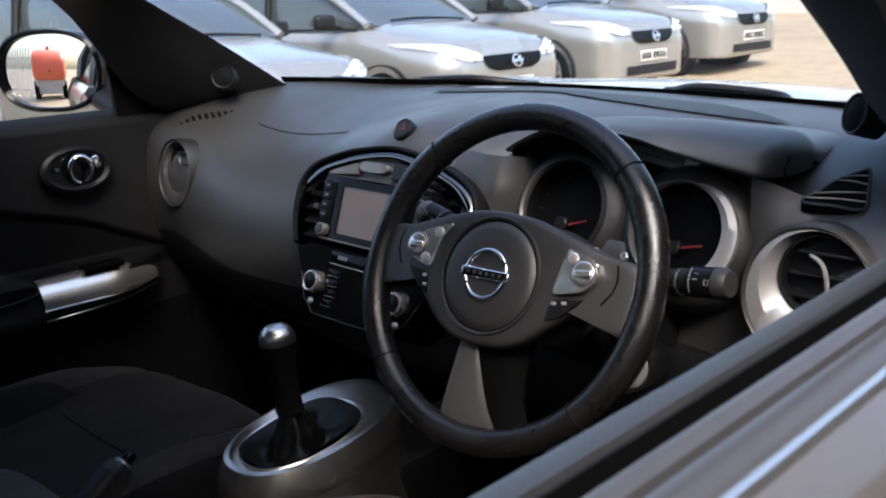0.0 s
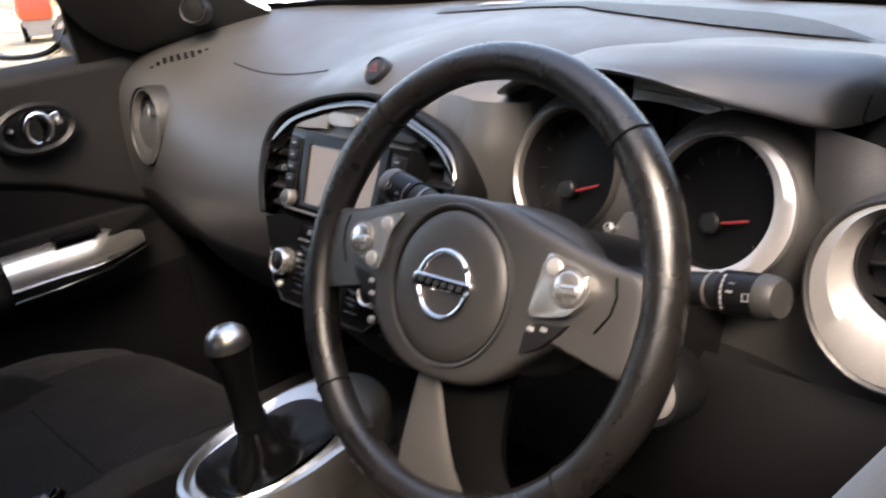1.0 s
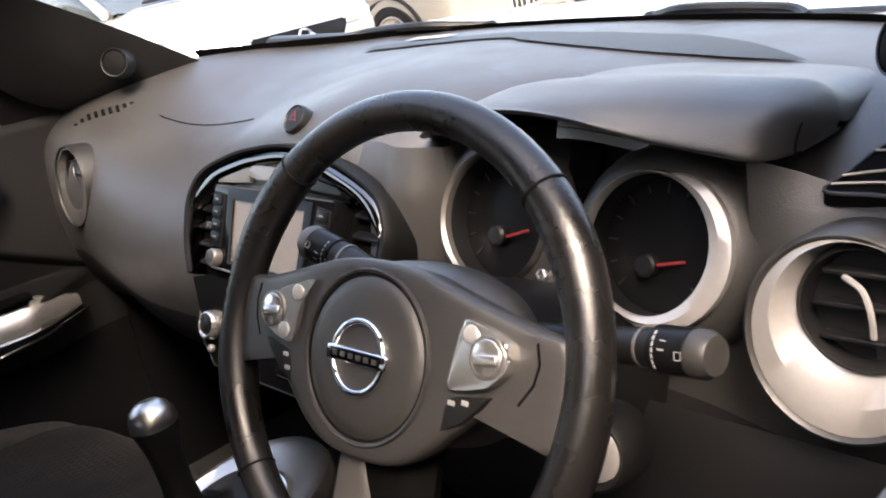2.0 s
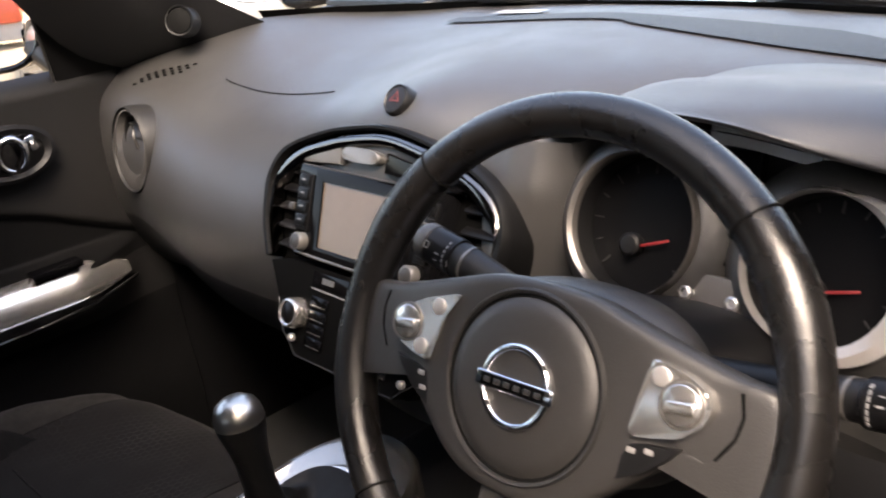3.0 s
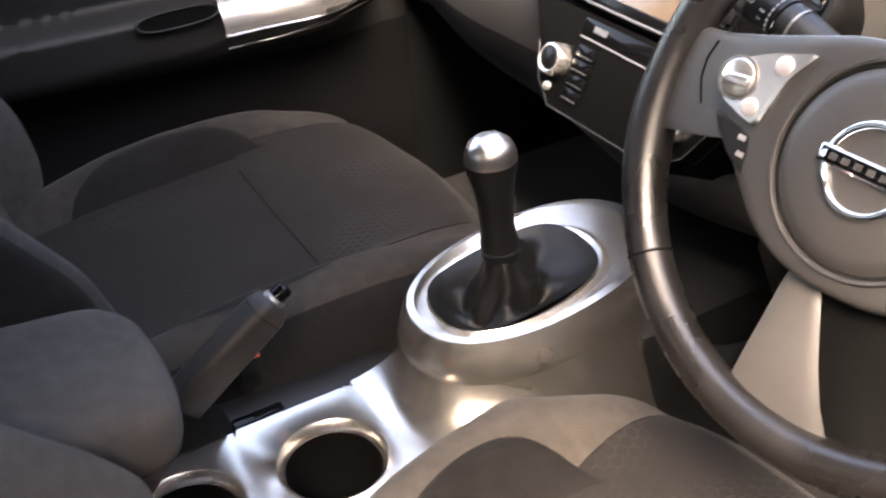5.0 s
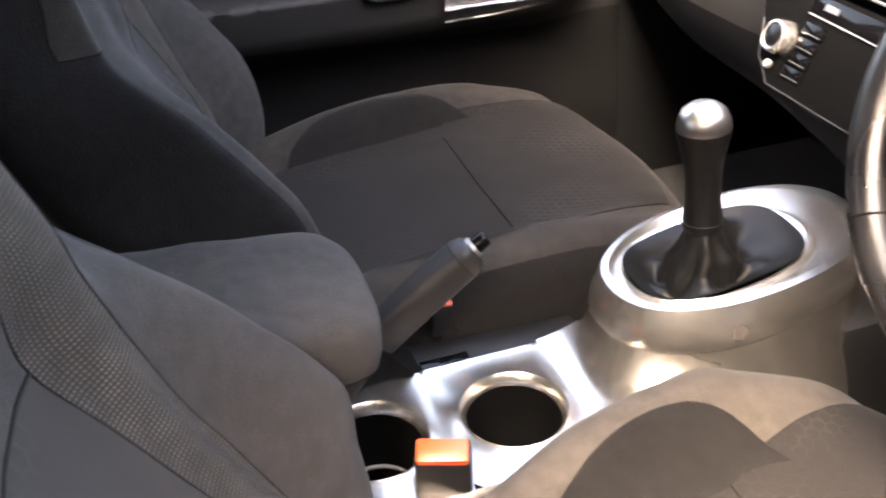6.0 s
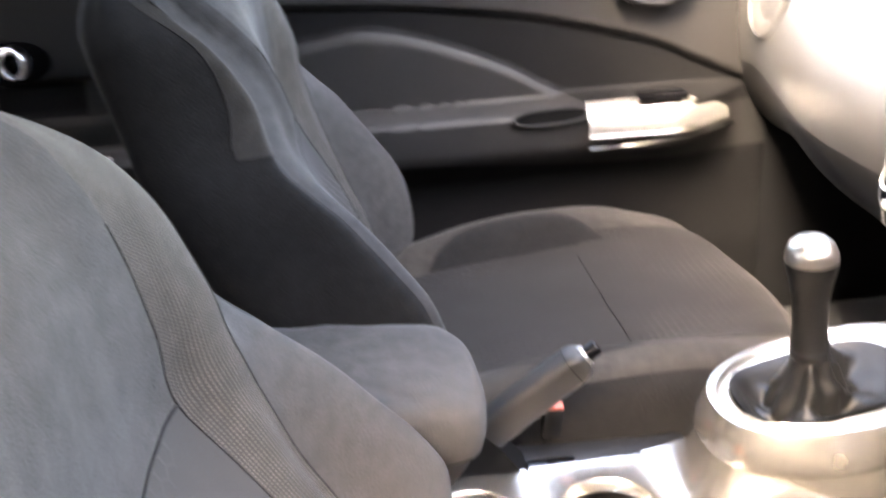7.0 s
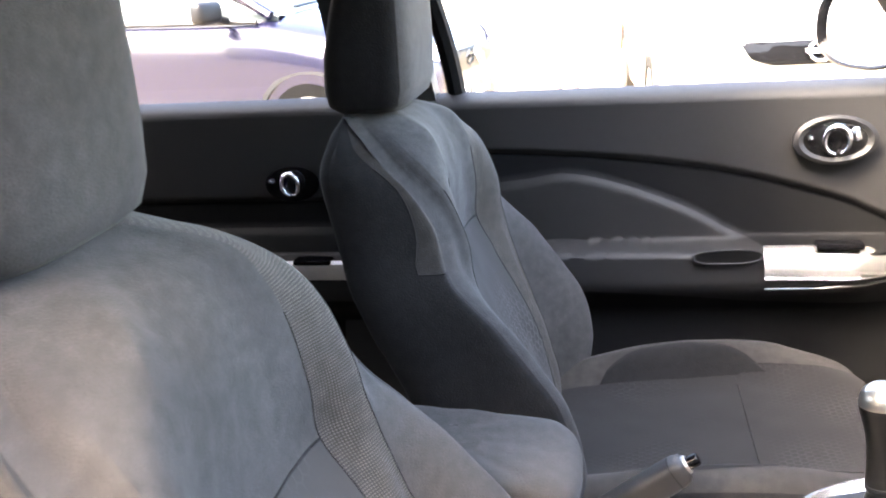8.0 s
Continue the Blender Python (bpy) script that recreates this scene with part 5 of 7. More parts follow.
    for i in range(2):
        part("embossed_line", box((0.011 - 0.003 * i, 0.0014, 0.001), Matrix.Translation((-0.006, -0.036 - i * 0.004, 0.0216)), 0.0003), M["dash"], ab)
    bz = 0.0240
    badge = part("badge", tube([ca @ Vector((0.0232 * math.cos(k), 0.0232 * math.sin(k), bz)) for k in np.linspace(0, 2 * math.pi, 56, endpoint=False)], 0.0024, 10, closed=True), M["chrome"], w, "chrome ring and bar badge")
    part("badge_bar", box((0.0560, 0.0100, 0.0045), ca @ Matrix.Translation((0, 0, bz + 0.0006)), 0.0016, seg=3), M["chrome"], badge)
    part("bar_inset", box((0.0465, 0.0070, 0.0016), ca @ Matrix.Translation((0, 0, bz + 0.0026)), 0.0005), M["gloss"], badge)
    for i in range(6):
        part("inset_mark", box((0.0044, 0.0034, 0.0008), ca @ Matrix.Translation((-0.0185 + i * 0.0074, 0, bz + 0.0033)), 0.0003), M["hub"], badge)
    # silver pads with rocker and round keys, the switch pods under them
    pads = ((-1, [(-0.110, 0.010), (-0.1045, 0.021), (-0.0825, 0.0320), (-0.054, 0.0405), (-0.066, 0.022), (-0.072, -0.007), (-0.0845, -0.005), (-0.0995, 0.0)], (-0.0955, 0.0135), (-0.071, 0.0285), (-0.081, 0.001)),
            (1, [(0.081, 0.035), (0.102, 0.031), (0.1145, 0.025), (0.118, 0.016), (0.115, 0.008), (0.104, -0.002), (0.090, -0.006), (0.074, -0.009), (0.0765, 0.010)], (0.102, 0.0150), (0.088, 0.0265), None))
    for s, out, rk, b1, b2 in pads:
        pts = []
        for p, q in zip(out, out[1:] + out[:1]):
            pts += [Vector((*p, 0)).lerp(Vector((*q, 0)), f) for f in (0.12, 0.5, 0.88)]
        out = [(q.x, q.y) for q in spline(pts, 72, True)]
        lift = 0.0205
        pad = part("button_pad", plate(out, 0.012, Matrix.Translation((0, 0, lift)), 0.0016), M["silver"], w, "silver button pad")
        q = Matrix.Translation((*rk, lift))
        part("rocker_well", lathe([(0.0128, -0.001), (0.0128, 0.0012), (0.0119, 0.0014), (0.0116, 0.0002), (0, 0.0002)], q, 36), M["satin"], pad)
        part("rocker", lathe([(0.0112, 0.0), (0.0110, 0.0012), (0.0100, 0.0019), (0.0, 0.0016)], q, 36), M["silver"], pad)
        part("rocker_bar", box((0.0175, 0.0070, 0.0030), q @ Matrix.Translation((0.0010, -0.001, 0.0024)) @ Matrix.Rotation(0.12, 4, 'Z'), 0.0019, seg=3), M["silver"], pad)
        for bb in (b1, b2):
            if bb:
                part("round_button", lathe([(0.0054, -0.003), (0.0054, 0.0008), (0.0045, 0.0014), (0.0, 0.0011)], Matrix.Translation((*bb, lift)), 24), M["dull"], pad)
        low = [(0.070, -0.014), (0.084, -0.011), (0.104, -0.008), (0.098, -0.016), (0.086, -0.027), (0.070, -0.036)]
        sw = part("switch_pod", plate([(x * s, y) for x, y in low], 0.012, Matrix.Translation((0, 0, 0.0172)), 0.0016), M["black"], w)
        for i in range(2):
            part("switch_mark", box((0.0052, 0.0030, 0.001), Matrix.Translation((0.077 + 0.0105 * i, -0.0165 + 0.002 * i, 0.0175) if s > 0 else (-0.079 + 0.003 * i, -0.016 - 0.009 * i, 0.0175)), 0.0004), M["dull"], sw)
    part("boss", sheet([[Vector((x, y, h)) for x, y in oval(a, b, 48, 0, 0, 2.4)] for a, b, h in ((0.070, 0.048, -0.008), (0.083, 0.0565, -0.020), (0.089, 0.0610, -0.034), (0.089, 0.0620, -0.050), (0.080, 0.058, -0.066), (0.05, 0.04, -0.076))], True, True), M["hub"], w, "rounded grey back of the hub")


def build_column():
    c = thing("steering_column", "black steering column shroud with the ignition lock", "steering column", "", (0.345, 0.15, 0.9))
    inv = Matrix.Translation((-0.345, -0.15, -0.9))

    def p(name, bm, material, label=""):
        bmesh.ops.transform(bm, matrix=inv, verts=bm.verts)
        return part(name, bm, material, c, label)

    rows = []
    for y, z, a, b in ((0.055, 0.952, 0.055, 0.045), (0.09, 0.938, 0.068, 0.058), (0.16, 0.905, 0.072, 0.065), (0.26, 0.86, 0.07, 0.065)):
        rows.append([Vector((0.343 + x, y, z + h)) for x, h in oval(a, b, 32, p=3)])
    p("shroud", sheet(rows, True, True), M["black"])
    m = basis((0.428, 0.125, 0.868), (1, 0, 0), (0.1, -0.95, 0.2))
    p("lock_collar", lathe([(0.030, -0.03), (0.029, 0.004), (0.026, 0.008), (0.022, 0.005)], m, 32, caps=False), M["black"])
    p("ignition_lock", lathe([(0.022, -0.01), (0.0215, 0.004), (0.019, 0.006), (0.0, 0.006)], m, 32), M["dull"], "round metal ignition lock")
    p("key_slot", box((0.010, 0.0025, 0.002), m @ Matrix.Translation((0, 0, 0.0065)), 0), M["rubber"])


def build_stalk(name, label, pts, rad, marks):
    o = Vector(pts[0])
    t = thing(name, label, "stalk", "column stalks", o)
    path = spline([Vector(q) - o for q in pts], 22)
    rr = [lerp(i / 21, [0, 0.35, 0.62, 0.66, 0.9, 1.0], rad) for i in range(22)]
    part("lever", tube(path, rr, 18), M["black"], t)
    end = path[-1]
    d = (path[-1] - path[-3]).normalized()
    m = basis(end - d * 0.018, (0, -0.2, 1), d)
    r = rad[4] * 1.14
    tip = part("tip", lathe([(r * 0.8, -0.020), (r, -0.018), (r, 0.0075), (r * 0.93, 0.008)], m, 26), M["dial"], t, "glossy black switch barrel")
    part("end_cap", lathe([(r * 0.93, 0.0082), (r * 1.01, 0.0088), (r * 1.0, 0.016), (r * 0.80, 0.0212), (r * 0.4, 0.0222), (0, 0.0224)], m, 26), M["hub"], t, "dull grey end cap")
    face = Vector((0, -0.92, 0.38)).normalized()
    rise = face.cross(d).normalized()
    base = end - d * 0.018

    def mark(along, a, size):
        n = (face * math.cos(a) + rise * math.sin(a)).normalized()
        part("print_mark", box((size[0], size[1], 0.0005), basis(base + d * along + n * (r + 0.0003), d, n), 0), M["print"], tip)
    for i in range(7):
        mark(-0.0150, -0.75 + 0.25 * i, (0.0013, 0.0026))
    mark(-0.0085, 0.05, (0.0045, 0.0012))
    mark(-0.0078, 0.42, (0.0042, 0.0006))
    for da, dl, size in ((0.16, 0, (0.0044, 0.0005)), (-0.16, 0, (0.0044, 0.0005)), (0, -0.0022, (0.0005, 0.0046)), (0, 0.0022, (0.0005, 0.0046))):
        mark(0.0035 + dl, -0.12 + da, size)
    k = path[13]
    m2 = basis(k, (0, -0.2, 1), d)
    part("collar", lathe([(rr[13] * 1.05, -0.0010), (rr[13] * 1.05, 0.0010), (rr[13] * 0.8, 0.0012)], m2, 22), M["satin"], t, "thin grey index ring")
    for a in marks:
        e = path[15]
        side = Vector((0, -0.92, 0.38)).normalized()
        up = side.cross(d).normalized()
        n = (side * math.cos(a) + up * math.sin(a)).normalized()
        part("symbol", box((0.006, 0.005, 0.0006), basis(e + n * (rr[15] + 0.0004), d, n), 0), M["white"], t)


# ---------------------------------------------------------------- centre tunnel
def build_tunnel():
    t = thing("centre_tunnel", "silver centre tunnel with two open cup holders", "centre console", "", (0.02, -0.1, 0.40))
    inv = Matrix.Translation((-0.02, 0.1, -0.40))

    def p(name, bm, material, label="", parent=None):
        bmesh.ops.transform(bm, matrix=inv, verts=bm.verts)
        return part(name, bm, material, parent or t, label)

    # bowl round the gear lever
    tilt = Matrix.Translation((0.004, 0.03, 0.700)) @ Matrix.Rotation(radians(8), 4, 'X')
    n = 64
    rings = []
    for rx, ry, cy, h in ((0.054, 0.080, -0.005, -0.010), (0.056, 0.082, -0.005, 0.0), (0.060, 0.087, -0.003, 0.002), (0.064, 0.092, -0.002, -0.002), (0.066, 0.095, 0.0, -0.002), (0.073, 0.112, 0.010, 0.005), (0.079, 0.124, 0.015, 0.004), (0.084, 0.129, 0.014, -0.006), (0.0890, 0.131, 0.009, -0.022), (0.0905, 0.1318, 0.008, -0.030), (0.0905, 0.1315, 0.008, -0.0325), (0.0880, 0.129, 0.008, -0.0360), (0.0935, 0.134, 0.001, -0.065), (0.104, 0.150, -0.012, -0.105), (0.11, 0.17, -0.02, -0.16), (0.11, 0.18, -0.02, -0.3)):
        rings.append([tilt @ Vector((x, y, h)) for x, y in oval(rx, ry, n, 0, cy, 2.25)])
    bowl = p("lever_bowl", sheet(rings[3:], True), M["console"], "silver oval lever surround")
    p("bowl_ring", sheet(rings[:4], True), M["silver"], "bright inner ring", bowl)
    # deck with the two holders
    bm = bmesh.new()
    cups = ((0.034, -0.183), (0.027, -0.311))
    x0, x1 = -0.046, 0.112
    cells = ((-0.247, -0.126), (-0.375, -0.247))
    zt = 0.604
    for (cx, cy), (ya, yb) in zip(cups, cells):
        ring_o, r1, r2, r3, r4 = [], [], [], [], []
        for i in range(64):
            a = 2 * math.pi * (i + 0.5) / 64
            ux, uy = math.cos(a), math.sin(a)
            k = min(((x1 if ux > 0 else x0) - cx) / ux if abs(ux) > 1e-6 else 9, ((yb if uy > 0 else ya) - cy) / uy if abs(uy) > 1e-6 else 9)
            ring_o.append(Vector((cx + ux * k, cy + uy * k, zt)))
            r1.append(Vector((cx + ux * 0.0508, cy + uy * 0.0508, zt)))
            r2.append(Vector((cx + ux * 0.0488, cy + uy * 0.0488, zt + 0.0015)))
            r3.append(Vector((cx + ux * 0.0450, cy + uy * 0.0450, zt - 0.0025)))
            r4.append(Vector((cx + ux * 0.0428, cy + uy * 0.0428, zt - 0.010)))
        sheet([ring_o, r1, r2, r3, r4], True, False, bm)
    ramp = []
    for x in np.linspace(x0 - 0.004, x1, 15):
        k = (x - 0.03) / 0.08
        top = Vector((0.004 + (x - 0.033) * 1.0 + 0.012, -0.075 + 0.060 * abs(k) ** 2.2, 0.676 - 0.030 * abs(k) ** 1.5))
        lowp = Vector((x, -0.126, zt))
        c1, c2 = lowp + Vector((0, 0.035, 0.002)), top + Vector((0, -0.016, -0.030))
        ramp.append([lowp * (1 - t) ** 3 + c1 * 3 * t * (1 - t) ** 2 + c2 * 3 * t * t * (1 - t) + top * t ** 3 for t in np.linspace(0, 1, 12)])
    sheet(ramp, False, False, bm)
    for col, sx in ((ramp[0], -1), (ramp[-1], 1)):
        sheet([[q, q + Vector((sx * 0.003, 0, -0.003)), q + Vector((sx * 0.006, 0, -0.012)), Vector((q.x + sx * 0.008, q.y, 0.52))] for q in col], False, False, bm)
    sheet([[Vector((x, y, z)) for x, z in ((x0, zt), (x0 - 0.004, zt - 0.004), (x0 - 0.006, 0.55))] for y in np.linspace(-0.375, -0.126, 6)], False, False, bm)
    sheet([[Vector((x, y, z)) for x, z in ((x1, zt), (x1 + 0.004, zt - 0.004), (x1 + 0.006, 0.42))] for y in np.linspace(-0.375, -0.126, 6)], False, False, bm)
    deck = p("deck", bm, M["console"], "silver cup holder deck")
    for cx, cy in cups:
        m = Matrix.Translation((cx, cy, 0.60))
        p("cup_holder", lathe([(0.0432, -0.005), (0.0415, -0.03), (0.0385, -0.090), (0.035, -0.094), (0.0, -0.095)], m, 40, caps=False), M["deep"], "deep black cup holder", deck)
    rim = [Vector((cups[1][0] + 0.037 * math.cos(a), cups[1][1] + 0.037 * math.sin(a), 0.535)) for a in np.linspace(0, 2 * math.pi, 36, endpoint=False)]
    p("holder_ring", tube(rim, 0.002, 6, closed=True), M["dull"], "", deck)
    p("side_box", box((0.075, 0.40, 0.17), Matrix.Translation((-0.088, -0.26, 0.500)), 0.012), M["black"], "black plastic side of the tunnel")
    p("rear_box", box((0.20, 0.42, 0.20), Matrix.Translation((0.01, -0.565, 0.50)), 0.015), M["black"])
    p("front_box", box((0.19, 0.28, 0.24), Matrix.Translation((0.0, 0.25, 0.53)), 0.02), M["black"])
    p("coin_slot", box((0.018, 0.050, 0.006), Matrix.Translation((-0.064, -0.215, 0.590)), 0.002), M["gloss"])


def build_gear_lever():
    g = thing("gear_lever", "gear lever with a silver-topped knob and black gaiter", "gear lever", "", (0.004, 0.02, 0.69))
    o = Vector((0.004, 0.02, 0.69))

    def q(x, y, z):
        return Vector((x, y, z)) - o
    axis = (Vector((0.001, 0.002, 0.835)) - Vector((0.010, 0.006, 0.745))).normalized()
    m = basis(Vector((0.010, 0.006, 0.745)) - o, (1, 0, 0), axis)
    part("handle", lathe([(0.012, -0.05), (0.0155, -0.004), (0.0175, 0.0), (0.0170, 0.006), (0.0155, 0.02), (0.0160, 0.045), (0.0180, 0.060), (0.0210, 0.073), (0.0226, 0.080), (0.0226, 0.084)], m, 34), M["boot"], g, "black leather handle")
    part("knob_cap", lathe([(0.0222, 0.0835), (0.0229, 0.0845), (0.0230, 0.088), (0.0219, 0.0945), (0.0186, 0.1015), (0.012, 0.1065), (0.006, 0.1078), (0.0, 0.108)], m, 34), M["knob"], g, "polished silver knob cap")
    part("collar", lathe([(0.0165, -0.008), (0.0180, -0.006), (0.0180, -0.001), (0.0165, 0.0)], m, 28), M["boot"], g)
    # leather gaiter with folds
    rows = []
    n = 96
    tilt = Matrix.Translation((0.004, 0.03, 0.700)) @ Matrix.Rotation(radians(8), 4, 'X')
    top = Vector((0.0105, 0.007, 0.738))
    ring = [tilt @ Vector((x, y, 0.0)) for x, y in oval(0.0565, 0.0825, n, 0, -0.005, 2.6)]
    for k in np.linspace(0, 1, 26):
        row = []
        for i, p0 in enumerate(ring):
            a = 2 * math.pi * i / n
            e = top + Vector((0.0145 * math.cos(a), 0.0145 * math.sin(a), 0))
            # four taut pleats run up to the lever, slack leather lies between them
            pleat = max(0.0, math.cos(2 * a + 0.9 + 0.3 * math.sin(a))) ** 3
            p1 = p0.lerp(e, k ** (0.55 + 0.35 * pleat))
            lip = 0.006 * math.exp(-(k / 0.06) ** 2) * (0.6 + 0.4 * math.sin(3 * a + 1))
            sag = (0.016 - 0.013 * pleat) * math.sin(math.pi * min(k * 1.25, 1.0)) ** 1.2
            p1.z = p0.z + (e.z - p0.z) * k ** (2.6 - 1.3 * pleat) + lip - sag
            crease = noise.noise(Vector((2.2 * math.cos(a), 2.2 * math.sin(a), 4 * k))) * 0.010 * math.sin(math.pi * k)
            crease += 0.0016 * math.sin(7 * a + 5 * k) * math.sin(math.pi * k) ** 2
            p1 += Vector((math.cos(a) * 0.5, math.sin(a) * 0.5, 1.0)) * crease
            row.append(p1 - o)
        rows.append(row)
    part("gaiter", sheet(rows, True), M["boot"], g, "creased black leatherette gaiter", 70)


def build_handbrake():
    h = thing("handbrake", "black handbrake lever with a chrome release button", "handbrake", "", (-0.064, -0.33, 0.60))
    o = Vector((-0.064, -0.33, 0.60))
    pts = [Vector(v) - o for v in ((-0.066, -0.36, 0.580), (-0.065, -0.30, 0.628), (-0.064, -0.25, 0.668), (-0.063, -0.205, 0.702), (-0.0625, -0.184, 0.717))]
    path = spline(pts, 24)
    rows = []
    for i, c in enumerate(path):
        t = (path[min(i + 1, 23)] - path[max(i - 1, 0)]).normalized()
        up = Vector((1, 0, 0)).cross(t).normalized()
        f = i / 23
        a = lerp(f, [0, 0.35, 0.6, 0.86, 0.97, 1.0], [0.0150, 0.0160, 0.0172, 0.0170, 0.0150, 0.0120])
        b = lerp(f, [0, 0.35, 0.6, 0.86, 0.97, 1.0], [0.0190, 0.0200, 0.0190, 0.0180, 0.0150, 0.0115])
        rows.append([c + Vector((x, 0, 0)) + up * y * (0.86 if y > 0 else 1.1) for x, y in oval(a, b, 28, p=3.4)])
    part("grip", sheet(rows, True, True), M["grip"], h, "moulded black grip", 50)
    part("grip_joint", tube([q for q in rows[19]], 0.0006, 5, closed=True), M["rubber"], h)
    d = (path[-1] - path[-3]).normalized()
    m = basis(path[-1], (1, 0, 0), d)
    part("end_ring", lathe([(0.0112, -0.003), (0.0108, 0.002), (0.0095, 0.0035), (0.0080, 0.003)], m, 22), M["satin"], h)
    part("release_button", lathe([(0.0078, -0.004), (0.0078, 0.014), (0.006, 0.0165), (0, 0.017)], m, 18), M["gloss"], h)
    part("boot", sheet([[Vector(v) - o for v in ring] for ring in ([(-0.095, -0.40, 0.585), (-0.040, -0.40, 0.585), (-0.040, -0.24, 0.588), (-0.095, -0.24, 0.588)], [(-0.085, -0.37, 0.61), (-0.048, -0.37, 0.61), (-0.046, -0.27, 0.628), (-0.085, -0.27, 0.628)], [(-0.078, -0.345, 0.625), (-0.052, -0.345, 0.625), (-0.050, -0.295, 0.655), (-0.078, -0.295, 0.655)])], True), M["rubber"], h)


def build_armrest():
    """Padded lid: broad round nose, flat top, a seam low on its side."""
    a = thing("armrest", "padded dark cloth armrest between the front seats", "armrest", "", (0.004, -0.435, 0.742))
    m = Matrix.Rotation(radians(-4), 4, 'X')
    outline = [(q.x, q.y) for q in spline([(-0.074, -0.165, 0), (-0.079, -0.06, 0), (-0.077, 0.05, 0), (-0.069, 0.105, 0), (-0.045, 0.130, 0), (0.0, 0.137, 0), (0.055, 0.133, 0), (0.083, 0.118, 0), (0.090, 0.07, 0), (0.089, -0.06, 0), (0.086, -0.165, 0)], 64)]
    rows = []
    for k, z in ((0.30, 0.041), (0.70, 0.041), (0.84, 0.0395), (0.92, 0.036), (0.97, 0.029), (0.995, 0.018), (1.0, 0.004), (0.985, -0.008), (0.955, -0.012), (0.93, -0.022), (0.86, -0.045), (0.70, -0.062), (0.3, -0.066)):
        rows.append([m @ Vector((x * k, y * k - 0.02 * (1 - k), z + 0.0022 * noise.noise(Vector((x * 25, y * 25, z * 20))))) for x, y in outline])
    part("pad", sheet(rows, True, True), M["bolster"], a)
    part("seam", tube([m @ Vector((x * 0.972, y * 0.972, -0.010)) for x, y in outline], 0.0014, 6), M["suede"], a)
    part("hinge", box((0.10, 0.10, 0.06), Matrix.Translation((0, -0.12, -0.085)), 0.01), M["black"], a)


